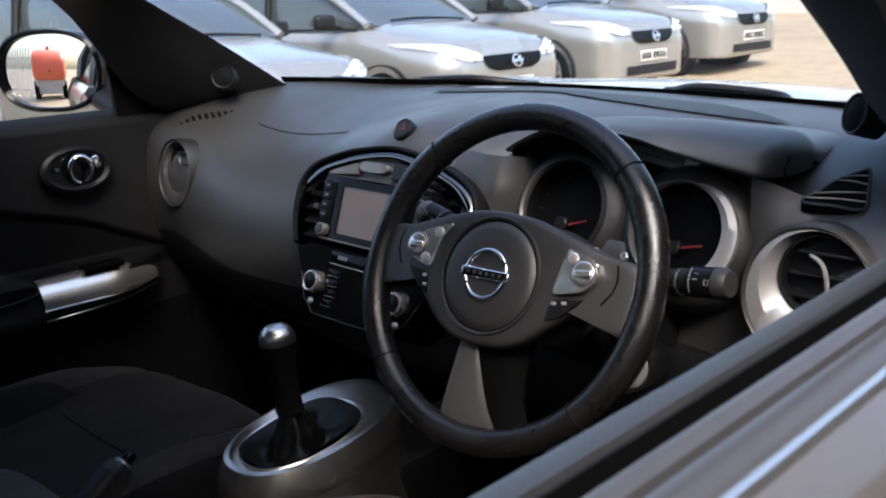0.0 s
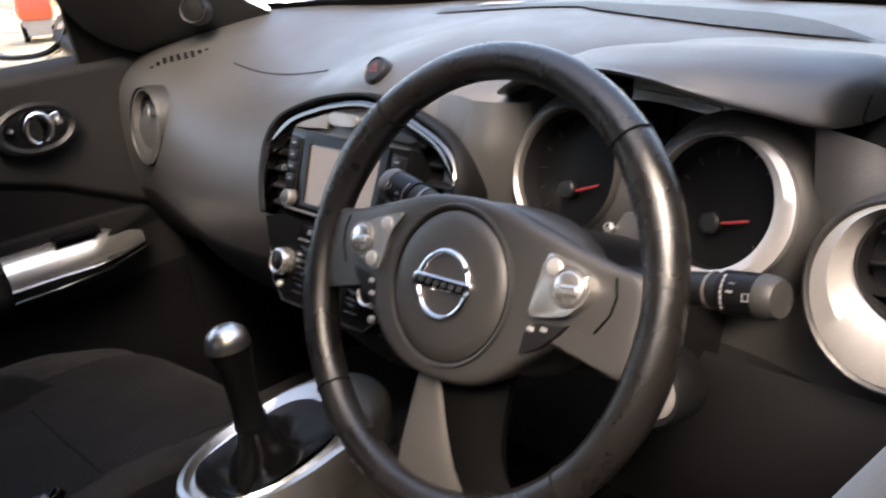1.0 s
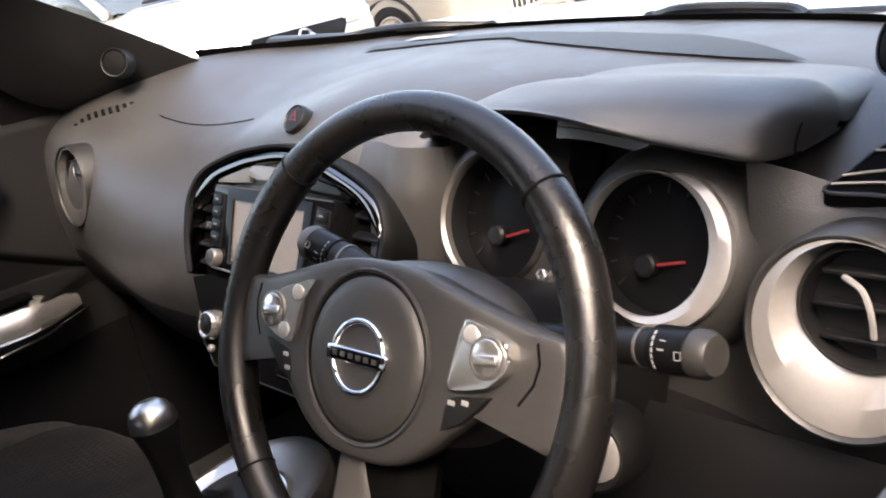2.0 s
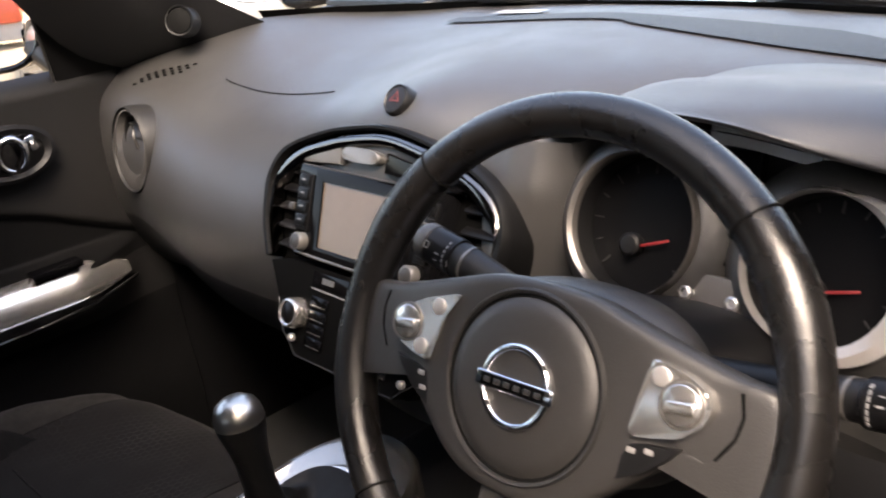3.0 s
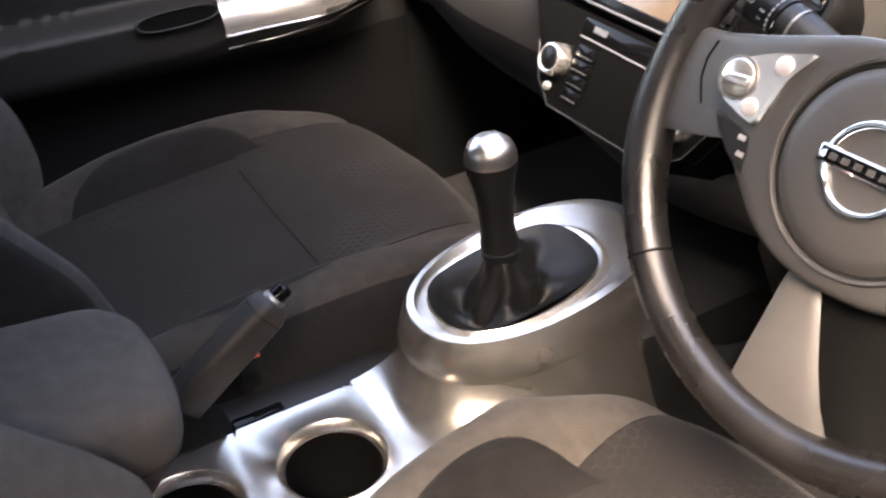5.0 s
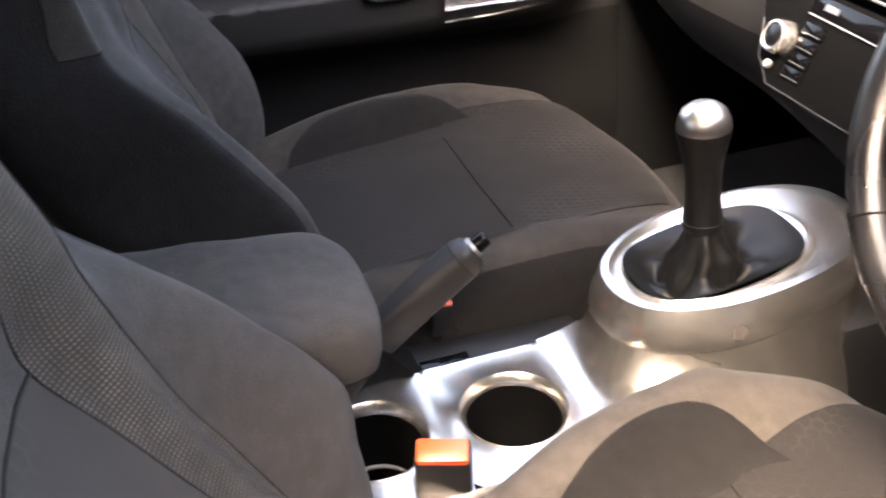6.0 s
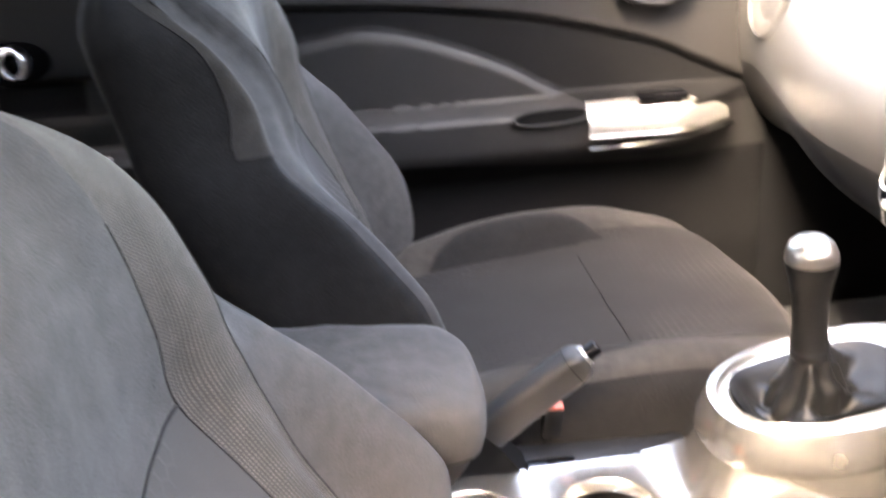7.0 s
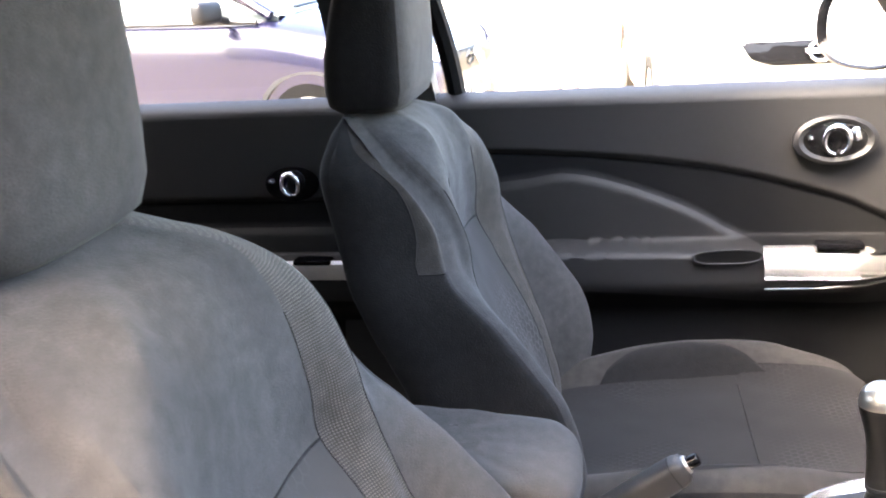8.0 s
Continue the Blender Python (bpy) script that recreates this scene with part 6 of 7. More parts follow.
# ---------------------------------------------------------------- seats
def build_seat(cx, dy, dz, back, lean, drop, label):
    """Sculpted sports seat: insert, woven stripe, forward bolsters, padded side and headrest."""
    s = thing("car_seat", label, "car seat", "front seats", (cx, -0.2 + dy, 0.40))
    inv = Matrix.Translation((-cx, 0.2 - dy, -0.40))
    inner = 1 if cx < 0 else -1
    # backrest lines from the foot to the top: height against depth or half width
    ZC = [0.56, 0.62, 0.70, 0.775, 0.85, 0.905, 0.95, 1.00, 1.04, 1.075, 1.10]
    YC = [-0.355, -0.362, -0.385, -0.417, -0.453, -0.478, -0.478, -0.480, -0.490, -0.512, -0.560]
    YI = [-0.350, -0.356, -0.376, -0.405, -0.443, -0.469, -0.467, -0.470, -0.479, -0.500, -0.560]
    YO = [-0.345, -0.350, -0.372, -0.398, -0.424, -0.437, -0.442, -0.458, -0.486, -0.530, -0.580]
    ZB = [0.56, 0.60, 0.65, 0.70, 0.745, 0.78, 0.82, 0.855, 0.885, 0.915, 0.945, 0.98, 1.02, 1.05, 1.075, 1.10]
    YB = [-0.326, -0.312, -0.300, -0.305, -0.318, -0.338, -0.366, -0.392, -0.420, -0.446, -0.458, -0.470, -0.498, -0.528, -0.555, -0.592]
    if cx > 0:
        # flattened foot of the driver's bolsters
        YB[:5] = [-0.338, -0.334, -0.327, -0.325, -0.324]
    XB = [0.190, 0.205, 0.216, 0.220, 0.222, 0.222, 0.221, 0.220, 0.217, 0.210, 0.200, 0.190, 0.180, 0.165, 0.145, 0.10]
    ZR = [0.56, 0.65, 0.784, 0.844, 0.903, 0.961, 1.017, 1.045, 1.075, 1.10]
    YR = [-0.43, -0.475, -0.531, -0.561, -0.584, -0.603, -0.616, -0.620, -0.618, -0.606]
    ZM = [0.56, 0.80, 0.925, 0.957, 0.992, 1.026, 1.049, 1.075, 1.10]
    YM = [-0.39, -0.43, -0.492, -0.495, -0.501, -0.518, -0.545, -0.580, -0.600]
    XI = [0.102, 0.104, 0.106, 0.108, 0.110, 0.108, 0.107, 0.104, 0.098, 0.085, 0.05]
    XO = [0.152, 0.155, 0.158, 0.160, 0.162, 0.162, 0.164, 0.164, 0.158, 0.135, 0.08]
    curves = {}
    for key, zs, vs in (("c", ZC, YC), ("i", ZC, YI), ("o", ZC, YO), ("b", ZB, YB), ("xb", ZB, XB), ("r", ZR, YR), ("m", ZM, YM), ("xi", ZC, XI), ("xo", ZC, XO)):
        q = spline([(z, v, 0) for z, v in zip(zs, vs)], 240)
        curves[key] = ([p.x for p in q], [p.y for p in q])
    zz = np.concatenate([np.linspace(0.56, 0.905, 40), np.linspace(0.905, 0.925, 4)[1:], np.linspace(0.925, 1.07, 24)[1:], np.linspace(1.07, 1.10, 10)[1:]])
    N = (12, 8, 12, 6, 10, 10)
    bounds = np.cumsum(N)
    rows = []
    for z in zz:
        g = {k: lerp(z, *v) for k, v in curves.items()}
        xw = g["xb"] + 0.018 * (1 - step(z, 1.03, 1.10))
        xm = xw + 0.004
        segs = ([(0, g["c"]), (g["xi"] * 0.55, g["c"] + 0.001), (g["xi"], g["i"])],
                [(g["xi"], g["i"]), (g["xi"] * 0.45 + g["xo"] * 0.55, g["i"] * 0.42 + g["o"] * 0.58 + 0.004), (g["xo"], g["o"])],
                [(g["xo"], g["o"]), (g["xo"] * 0.55 + g["xb"] * 0.45, g["o"] * 0.38 + g["b"] * 0.62), (g["xb"] - 0.004, g["b"] + 0.001), (g["xb"] + 0.010, g["b"] - 0.008)],
                [(g["xb"] + 0.010, g["b"] - 0.008), (xw, g["b"] * 0.7 + g["m"] * 0.3), (xm, g["m"])],
                [(xm, g["m"]), (xm + 0.003, (g["m"] + g["r"]) / 2), (xm - 0.006, g["r"] + 0.016)],
                [(xm - 0.006, g["r"] + 0.016), (xm * 0.86, g["r"]), (xm * 0.4, g["r"] - 0.004), (0, g["r"] - 0.005)])
        ctl, marks = [(*segs[0][0], 0)], [0]
        for sg in segs:
            ctl += [(x, y, 0) for x, y in sg[1:]]
            marks.append(len(ctl) - 1)
        k = 12
        fine = spline(ctl, (len(ctl) - 1) * k + 1)
        pts = []
        for a, b, n in zip(marks, marks[1:], N):
            for i in range(n):
                u = (a + (b - a) * i / n) * k
                j = min(int(u), len(fine) - 2)
                pts.append(fine[j].lerp(fine[j + 1], u - j))
        pts.append(fine[-1])
        sh = back + lean * (z - 0.77)
        top = 0.055 * step(z, 1.0, 1.10)

        def P(px, py, sgn):
            soft = 0.0035 * noise.noise(Vector((sgn * px * 11, z * 10, cx * 9))) + 0.0016 * noise.noise(Vector((sgn * px * 34, z * 28, cx * 5)))
            return Vector((cx + sgn * px, py - sh + soft, z - drop * step(z, 0.9, 1.1) - top * (px / 0.2) ** 2 * 0.25))
        right = [P(p.x, p.y, 1) for p in pts]
        left = [P(p.x, p.y, -1) for p in reversed(pts)]
        rows.append(left[:-1] + right)
    half = int(bounds[-1])

    def back_sort(i, j):
        q = j - half if j >= half else half - 1 - j
        side = "r" if j >= half else "l"
        z = (zz[i] + zz[i + 1]) / 2
        if q < bounds[0]:
            return "back_insert" if z < 0.905 else "back_shoulder"
        if q < bounds[1]:
            return "back_stripe|" + side
        if q < bounds[2]:
            return "back_bolster|" + side
        if q < bounds[3]:
            return ("bolster_top|" if z > 0.925 else "side_panel|") + side
        return ("side_panel|" + side) if q < bounds[4] else "back_shell"
    tan = "tan basket-weave stripe"
    kinds = {"back_insert": "insert", "back_shoulder": "bolster", "back_shell": "suede"}
    for e in "lr":
        plain = e == "r"
        kinds.update({"back_stripe|" + e: "bolster" if plain else "stripe", "back_bolster|" + e: "bolster", "bolster_top|" + e: "border2", "side_panel|" + e: "side"})
    cells(rows, back_sort, kinds, {"back_stripe|l": tan, "back_insert": "grey knit with a hexagon pattern", "side_panel|l": "dark smooth side cloth", "side_panel|r": "dark smooth side cloth"}, s, inv)
    bm = bmesh.new()
    bm.faces.new([bm.verts.new(inv @ p) for p in rows[-1]])
    part("back_top", bm, M["bolster"], s)
    # sewn seams along the cloth joints
    i905, i925 = int(np.argmin(abs(zz - 0.905))), int(np.argmin(abs(zz - 0.925)))
    for sgn in (-1, 1):
        for q, i0, i1 in ((bounds[0], 0, len(zz) - 18), (bounds[1], 0, len(zz) - 18), (bounds[3], i925, len(zz) - 12)):
            if sgn > 0 and cx > 0 and q != bounds[3]:
                continue
            part("seam", tube([inv @ rows[i][half + sgn * int(q)] for i in range(i0, i1, 2)], 0.0007, 5), M["suede"], s)
        part("seam", tube([inv @ rows[i925][half + sgn * q] for q in range(int(bounds[2]), int(bounds[3]) + 1)], 0.0010, 5), M["suede"], s)
    part("seam", tube([inv @ rows[i905][half + q] for q in range(-int(bounds[0]), int(bounds[0]) + 1)], 0.0014, 5), M["suede"], s)
    # headrest: flat cheeks, padded front, rounded edges; passenger's cheeks darkened to draw shading
    sh = back + lean * 0.40 + (0.022 if cx > 0 else 0.0)
    slim = 1.0 if cx < 0 else 0.95
    rows = []
    for z, w, y0, y1 in ((1.096, 0.070, -0.595, -0.555), (1.099, 0.092, -0.620, -0.532), (1.108, 0.106, -0.630, -0.520), (1.13, 0.112, -0.633, -0.513), (1.17, 0.115, -0.630, -0.512), (1.22, 0.115, -0.618, -0.513), (1.265, 0.112, -0.605, -0.515), (1.295, 0.104, -0.594, -0.522), (1.310, 0.088, -0.585, -0.534), (1.315, 0.060, -0.575, -0.548)):
        c, d = (y0 + y1) / 2, (y1 - y0) / 2
        rows.append([Vector((cx + x, c - sh - 0.10 * lean * (z - 1.17) + y, z - drop)) for x, y in oval(w * slim, d, 64, p=5.0 if cx < 0 else 3.4)])
    rows = [r + [r[0]] for r in rows]
    # columns run round the outline from the right cheek by the front
    def head_sort(i, j):
        a = (j + 0.5) / 64 * 360
        if a < 31 or a > 329:
            return "headrest_cheek|r"
        return "headrest_cheek|l" if 149 < a < 211 else "headrest_pad|" + ("f" if a < 180 else "b")
    cells(rows, head_sort, {"headrest_cheek|l": "side" if cx < 0 else "bolster", "headrest_cheek|r": "side" if cx < 0 else "bolster", "headrest_pad|f": "bolster", "headrest_pad|b": "side"}, {}, s, inv)
    for r in (rows[0], rows[-1]):
        bm = bmesh.new()
        bm.faces.new([bm.verts.new(inv @ p) for p in r[:-1]])
        part("headrest_end", bm, M["side"], s)
    for k in (-0.055, 0.055):
        at = Vector((cx + k, -0.598 - sh, 0))
        part("post", tube([inv @ (at + Vector((0, 0, 1.04 - drop))), inv @ (at + Vector((0, 0, 1.11 - drop)))], 0.0065, 12), M["chrome"], s, "chrome headrest post")
        part("guide", lathe([(0.014, -0.02), (0.0135, 0.004), (0.010, 0.008), (0.007, 0.008)], inv @ Matrix.Translation(at + Vector((0, 0, 1.097 - drop))), 18), M["chrome"], s, "bright headrest guide")
    # cushion
    rows = []
    ys = [-0.43, -0.36, -0.25, -0.12, 0.0, 0.092, 0.136, 0.158, 0.166, 0.162]
    zc = [0.545, 0.560, 0.568, 0.578, 0.592, 0.594, 0.582, 0.556, 0.515, 0.44]
    zb = [0.560, 0.588, 0.614, 0.630, 0.628, 0.612, 0.594, 0.562, 0.515, 0.44]
    wy = [0.20, 0.225, 0.247, 0.256, 0.256, 0.246, 0.236, 0.228, 0.222, 0.215]
    if cx > 0:
        # pressed-in rear corners of the driver's cushion
        wy[:5] = [0.160, 0.168, 0.192, 0.239, 0.252]
        zb[:4] = [0.556, 0.576, 0.598, 0.623]
    t = np.linspace(0, 1, len(ys))
    p1, p2 = spline(list(zip(ys, zc, zb)), 91), spline([(q, 0, 0) for q in wy], 91)
    fine = [(a.x, a.y, a.z, q.x) for a, q in zip(p1, p2)]
    tf = np.linspace(0, 1, 91)
    bend_by = 0.095 if cx > 0 else 0.078
    for i in range(70):
        f = i / 69
        y, c, b, w = (float(np.interp(f, tf, [q[k] for q in fine])) for k in range(4))
        front = step(y, -0.08, 0.12)
        sec = [(0.0, c), (0.08, c + 0.001), (0.138, c + 0.007), (0.175, b - 0.006), (0.202, b), (0.226, b - 0.013), (0.243, b - 0.048), (0.247, 0.50), (0.235, 0.42)]
        pts = spline([(x * w / 0.25, z, 0) for x, z in sec], 41)
        def Q(px, z, sgn):
            bend = bend_by * front * (abs(px) / 0.25) ** 2.2
            soft = 0.004 * noise.noise(Vector((sgn * px * 9, y * 9, cx * 7))) + 0.0015 * noise.noise(Vector((sgn * px * 30, y * 30, cx * 3)))
            return Vector((cx + sgn * px, y + dy - bend, z + dz + soft * (z > 0.5)))
        rows.append([Q(p.x, p.y, -1) for p in reversed(pts)][:-1] + [Q(p.x, p.y, 1) for p in pts])
    half2 = 40

    def cush_sort(i, j):
        q = j - half2 if j >= half2 else half2 - 1 - j
        y = rows[i][half2].y - dy
        if q > 24:
            return "cushion_side|" + ("r" if j >= half2 else "l")
        if y < -0.040:
            return "cushion_insert" if q < (9 if cx > 0 else 11) else "cushion_bolster"
        return "cushion_bolster"
    # passenger's border: the same cloth with shade put into its colour
    cells(rows, cush_sort, {"cushion_side|l": "suede", "cushion_side|r": "suede", "cushion_insert": "insert2", "cushion_bolster": "border" if cx > 0 else "border2"}, {"cushion_bolster": "light woven border", "cushion_insert": "dark knit seat insert, shade added to its colour"}, s, inv)

    def surf(side, q, y):
        """Point of the cushion's skin: q columns out from the middle, at length y."""
        f = float(np.interp(y, ys, t)) * 69
        i = min(int(f), 68)
        j0 = min(int(q), 39)
        def at(ii, jj):
            return rows[ii][half2 + jj] if side > 0 else rows[ii][half2 - jj]
        a0 = at(i, j0).lerp(at(i, j0 + 1), q - j0)
        a1 = at(i + 1, j0).lerp(at(i + 1, j0 + 1), q - j0)
        return a0.lerp(a1, f - i)

    front_y = -0.052 if cx > 0 else -0.076

    def edge_q(y):
        """Half width of the front knit panel, in columns."""
        return lerp(y, [front_y, front_y + 0.036, 0.10, 0.14], [8.9, 10.3, 13.6, 14.0] if cx > 0 else [10.8, 12.6, 12.5, 12.5])
    panel = []
    for y in np.linspace(front_y, 0.130, 24):
        panel.append([inv @ (surf(1 if u > 0 else -1, abs(u) * edge_q(y), y) + Vector((0, 0, 0.0010))) for u in np.linspace(-1, 1, 41)])
    part("cushion_front", sheet(panel), M["knit2"], s, "dark knit front panel, shade added to its colour")
    for side in (-1, 1):
        patch = []
        for v in np.linspace(0, 1, 29):
            bulge = 8.0 * math.sin(math.pi * v ** 0.85) ** 0.8 if cx < 0 else 9.0 * math.sin(math.pi * v ** 1.45) ** 0.8
            patch.append([inv @ (surf(side, (8.9 if cx > 0 else 11.0) + bulge * u, (-0.255 + 0.262 * v) if cx > 0 else (-0.285 + 0.258 * v)) + Vector((0, 0, 0.0018 - 0.0012 * abs(2 * u - 1) ** 3))) for u in np.linspace(0, 1, 9)])
        part("cushion_patch", sheet(patch), M["suede"], s, "dark brushed patch")
        part("cushion_seam", tube([inv @ (surf(side, q, y) + Vector((0, 0, 0.0006))) for q, y in [(edge_q(0.128 - 0.012 * k), 0.128 - 0.012 * k) for k in range(15)]], 0.0009, 5), M["suede"], s)
    part("base", box((0.40, 0.46, 0.10), inv @ Matrix.Translation((cx, -0.17 + dy, 0.42 + dz)), 0.02), M["black"], s)
    part("cross_seam", tube([inv @ (surf(1 if u > 0 else -1, abs(u), front_y) + Vector((0, 0, 0.0010))) for u in np.linspace(-8.9, 8.9, 28)], 0.0012, 6), M["suede"], s)
    return s


def build_buckle(at, lean, label, k=1.0, turn=0.0):
    b = thing("seat_belt_buckle", label, "buckle", "belt buckles", at)
    m = Matrix.Rotation(turn, 4, 'Z') @ Matrix.Rotation(lean, 4, 'X') @ Matrix.Scale(k, 4)
    part("case", box((0.030, 0.046, 0.085), m @ Matrix.Translation((0, 0, -0.045)), 0.005), M["black"], b)
    part("press_button", box((0.020, 0.0425, 0.016), m @ Matrix.Translation((0.006, 0, 0.000)) @ Matrix.Rotation(0.5, 4, "Y"), 0.003), M["orange"], b, "orange press button")
    part("stem", box((0.014, 0.022, 0.12), m @ Matrix.Translation((0, -0.004, -0.14)), 0.003), M["rubber"], b)


def build_belt_anchor():
    a = thing("belt_tongue", "steel seat belt tongue beside the passenger seat", "belt tongue", "", (-0.522, -0.300, 0.578))
    part("tongue", box((0.026, 0.036, 0.004), Matrix.Rotation(0.6, 4, 'X') @ Matrix.Rotation(0.3, 4, 'Y'), 0.0015), M["metal"], a)
    part("webbing", box((0.004, 0.045, 0.16), Matrix.Translation((-0.012, -0.02, -0.06)) @ Matrix.Rotation(0.2, 4, 'X'), 0.001), M["rubber"], a)
    part("stopper", lathe([(0.007, -0.002), (0.007, 0.003), (0, 0.0035)], Matrix.Translation((0.004, -0.004, 0.014)), 16), M["gloss"], a)


build_wheel()
build_column()
build_stalk("indicator_stalk", "black indicator stalk on the steering column", [(0.30, 0.112, 0.957), (0.24, 0.116, 0.969), (0.19, 0.118, 0.981), (0.150, 0.118, 0.991)], [0.0105, 0.0120, 0.0142, 0.0142, 0.0135, 0.0128], (0.3,))
build_stalk("wiper_stalk", "black wiper stalk on the steering column", [(0.40, 0.105, 0.960), (0.46, 0.100, 0.970), (0.505, 0.097, 0.978), (0.545, 0.093, 0.984)], [0.010, 0.0110, 0.0118, 0.0120, 0.0125, 0.0120], (0.3, -0.5))
build_tunnel()
build_gear_lever()
build_handbrake()
build_armrest()
build_seat(-0.352, 0.0, 0.03, 0.0, 0.0, 0.0, "dark cloth passenger seat with tan woven stripes")
build_seat(0.345, -0.035, 0.060, 0.024, 0.115, -0.014, "dark cloth driver's seat with tan woven stripes")
build_buckle((0.092, -0.268, 0.640), 0.0, "black belt buckle with an orange press button", 1.0, -0.36)
build_buckle((-0.108, -0.203, 0.632), -0.1, "black belt buckle beside the passenger seat", 0.44)
build_belt_anchor()


# ---------------------------------------------------------------- the car park
def build_car(name, label, paint, group):
    """A parked hatchback; local x runs to its nose, y to its left."""
    c = thing(name, label, "car", group)
    # (x, half width, sill, belt, bonnet or belt top)
    st = [(2.06, 0.46, 0.27, 0.54, 0.60), (2.045, 0.62, 0.22, 0.60, 0.68), (1.99, 0.74, 0.19, 0.66, 0.76), (1.86, 0.82, 0.19, 0.72, 0.84), (1.55, 0.855, 0.19, 0.76, 0.91), (1.25, 0.865, 0.19, 0.83, 0.965), (0.95, 0.868, 0.19, 0.88, 1.01), (0.5, 0.87, 0.19, 0.90, 1.0), (-0.4, 0.87, 0.19, 0.93, 1.0), (-1.2, 0.865, 0.20, 0.97, 1.02), (-1.75, 0.83, 0.24, 0.98, 1.03), (-2.0, 0.74, 0.34, 0.92, 1.0), (-2.06, 0.66, 0.45, 0.85, 0.95)]
    rows = []
    for f in np.linspace(0, 1, 44):
        a = spline([(s[0], s[1], s[2]) for s in st], 44)[round(f * 43)]
        b = spline([(s[3], s[4], 0) for s in st], 44)[round(f * 43)]
        x, w, lo, sh, tp = a.x, a.y, a.z, b.x, b.y
        sec = [(0, lo), (w * 0.86, lo), (w * 0.97, lo + 0.08), (w * 0.985, (lo + sh) / 2), (w, sh * 0.82 + lo * 0.18), (w * 0.965, sh), (w * 0.86, sh + (tp - sh) * 0.55), (w * 0.55, tp - 0.012), (0, tp)]
        pts = spline([(0, y, z) for y, z in sec], 33)
        full = [Vector((x, p.y, p.z)) for p in pts] + [Vector((x, -p.y, p.z)) for p in reversed(pts[1:-1])]
        rows.append(full)
    skin = rows

    def nose(y, z):
        """Where the front of the body lies at that width and height."""
        for r in skin:
            half_r = r[:33]
            zs_, ys_ = [p.z for p in half_r], [p.y for p in half_r]
            w_here = max((p.y for p, q in zip(half_r, half_r[1:]) if min(p.z, q.z) - 0.02 <= z <= max(p.z, q.z) + 0.02), default=0)
            if w_here >= abs(y):
                return r[0].x
        return 1.0
    body = part("body", sheet(rows, True, True), paint, c)
    gs = [(1.05, 0.70, 0.985), (0.85, 0.715, 1.09), (0.55, 0.70, 1.25), (0.2, 0.665, 1.40), (-0.1, 0.645, 1.475), (-0.7, 0.635, 1.50), (-1.3, 0.63, 1.475), (-1.65, 0.62, 1.38), (-1.85, 0.63, 1.20), (-1.95, 0.66, 1.0)]
    rows = []
    for x, w, tp in gs:
        t = min((tp - 0.96) / 0.5, 1.0)
        sec = [(w * 1.0 + 0.09 * t, 0.95), (w + 0.075 * t, 0.97 + 0.02 * t), (w - 0.0 * t + 0.03 * t, 0.97 + (tp - 0.97) * 0.6), (w * 0.94, tp - 0.05 * t), (w * 0.80, tp - 0.012), (w * 0.4, tp), (0, tp + 0.006)]
        pts = spline([(0, y, z) for y, z in sec], 25)
        rows.append([Vector((x, p.y, p.z)) for p in pts] + [Vector((x, -p.y, p.z)) for p in reversed(pts[:-1])])
    part("glasshouse", sheet(rows, False, False), M["tint"], c, "dark tinted windows")
    roof = [[Vector((x, u * w, tp + 0.014 - 0.05 * abs(u) ** 4)) for u in np.linspace(-0.92, 0.92, 13)] for x, w, tp in ((-0.02, 0.648, 1.46), (-0.4, 0.64, 1.495), (-0.9, 0.633, 1.505), (-1.3, 0.63, 1.485), (-1.6, 0.622, 1.41))]
    part("roof", sheet(roof), paint, c)
    for s in (-1, 1):
        part("roof_pillar", tube(spline([(1.02, s * 0.745, 0.985), (0.6, s * 0.725, 1.23), (0.2, s * 0.675, 1.39), (-0.2, s * 0.635, 1.47), (-0.9, s * 0.625, 1.49), (-1.5, s * 0.61, 1.43), (-1.85, s * 0.66, 1.15)], 26), 0.035, 8), paint, c)
        part("centre_pillar", tube([(-0.35, s * 0.775, 0.98), (-0.42, s * 0.66, 1.45)], 0.035, 8), M["black"], c)
        part("belt_strip", tube(spline([(0.95, s * 0.80, 0.955), (0, s * 0.815, 0.965), (-1.2, s * 0.80, 0.985), (-1.7, s * 0.76, 1.0)], 14), 0.014, 6), M["black"], c)
        rows_h = []
        for y in np.linspace(0.40, 0.835, 16):
            lo_z = lerp(y, [0.40, 0.55, 0.70, 0.835], [0.665, 0.66, 0.695, 0.80])
            hi_z = lerp(y, [0.40, 0.55, 0.70, 0.835], [0.705, 0.77, 0.815, 0.83])
            rows_h.append([Vector((nose(y, z) + 0.012, s * y, z)) for z in np.linspace(lo_z, hi_z, 8)])
        h = part("headlight", sheet(rows_h), M["lamp"], c, "clear headlight with a bright reflector")
        for yy, zz in ((0.52, 0.705), (0.66, 0.745)):
            part("reflector", lathe([(0.045, -0.01), (0.040, 0.006), (0.02, 0.002), (0, 0.006)], basis((nose(yy, zz) + 0.014, s * yy, zz), (0, 1, 0), (0.8, 0.4 * s, 0.4)), 20), M["chrome"], h)
        part("fog_lamp", lathe([(0.06, -0.03), (0.06, 0.006), (0.045, 0.002), (0.03, 0.006), (0, 0.008)], basis((1.93, s * 0.60, 0.36), (0, 1, 0), (0.9, 0.42 * s, 0)), 20), M["chrome"], c)
        mir = part("door_mirror", box((0.10, 0.20, 0.13), Matrix.Translation((0.72, s * 0.98, 1.03)) @ Matrix.Rotation(s * 0.2, 4, 'Z'), 0.035, seg=3), M["black"], c, "black door mirror")
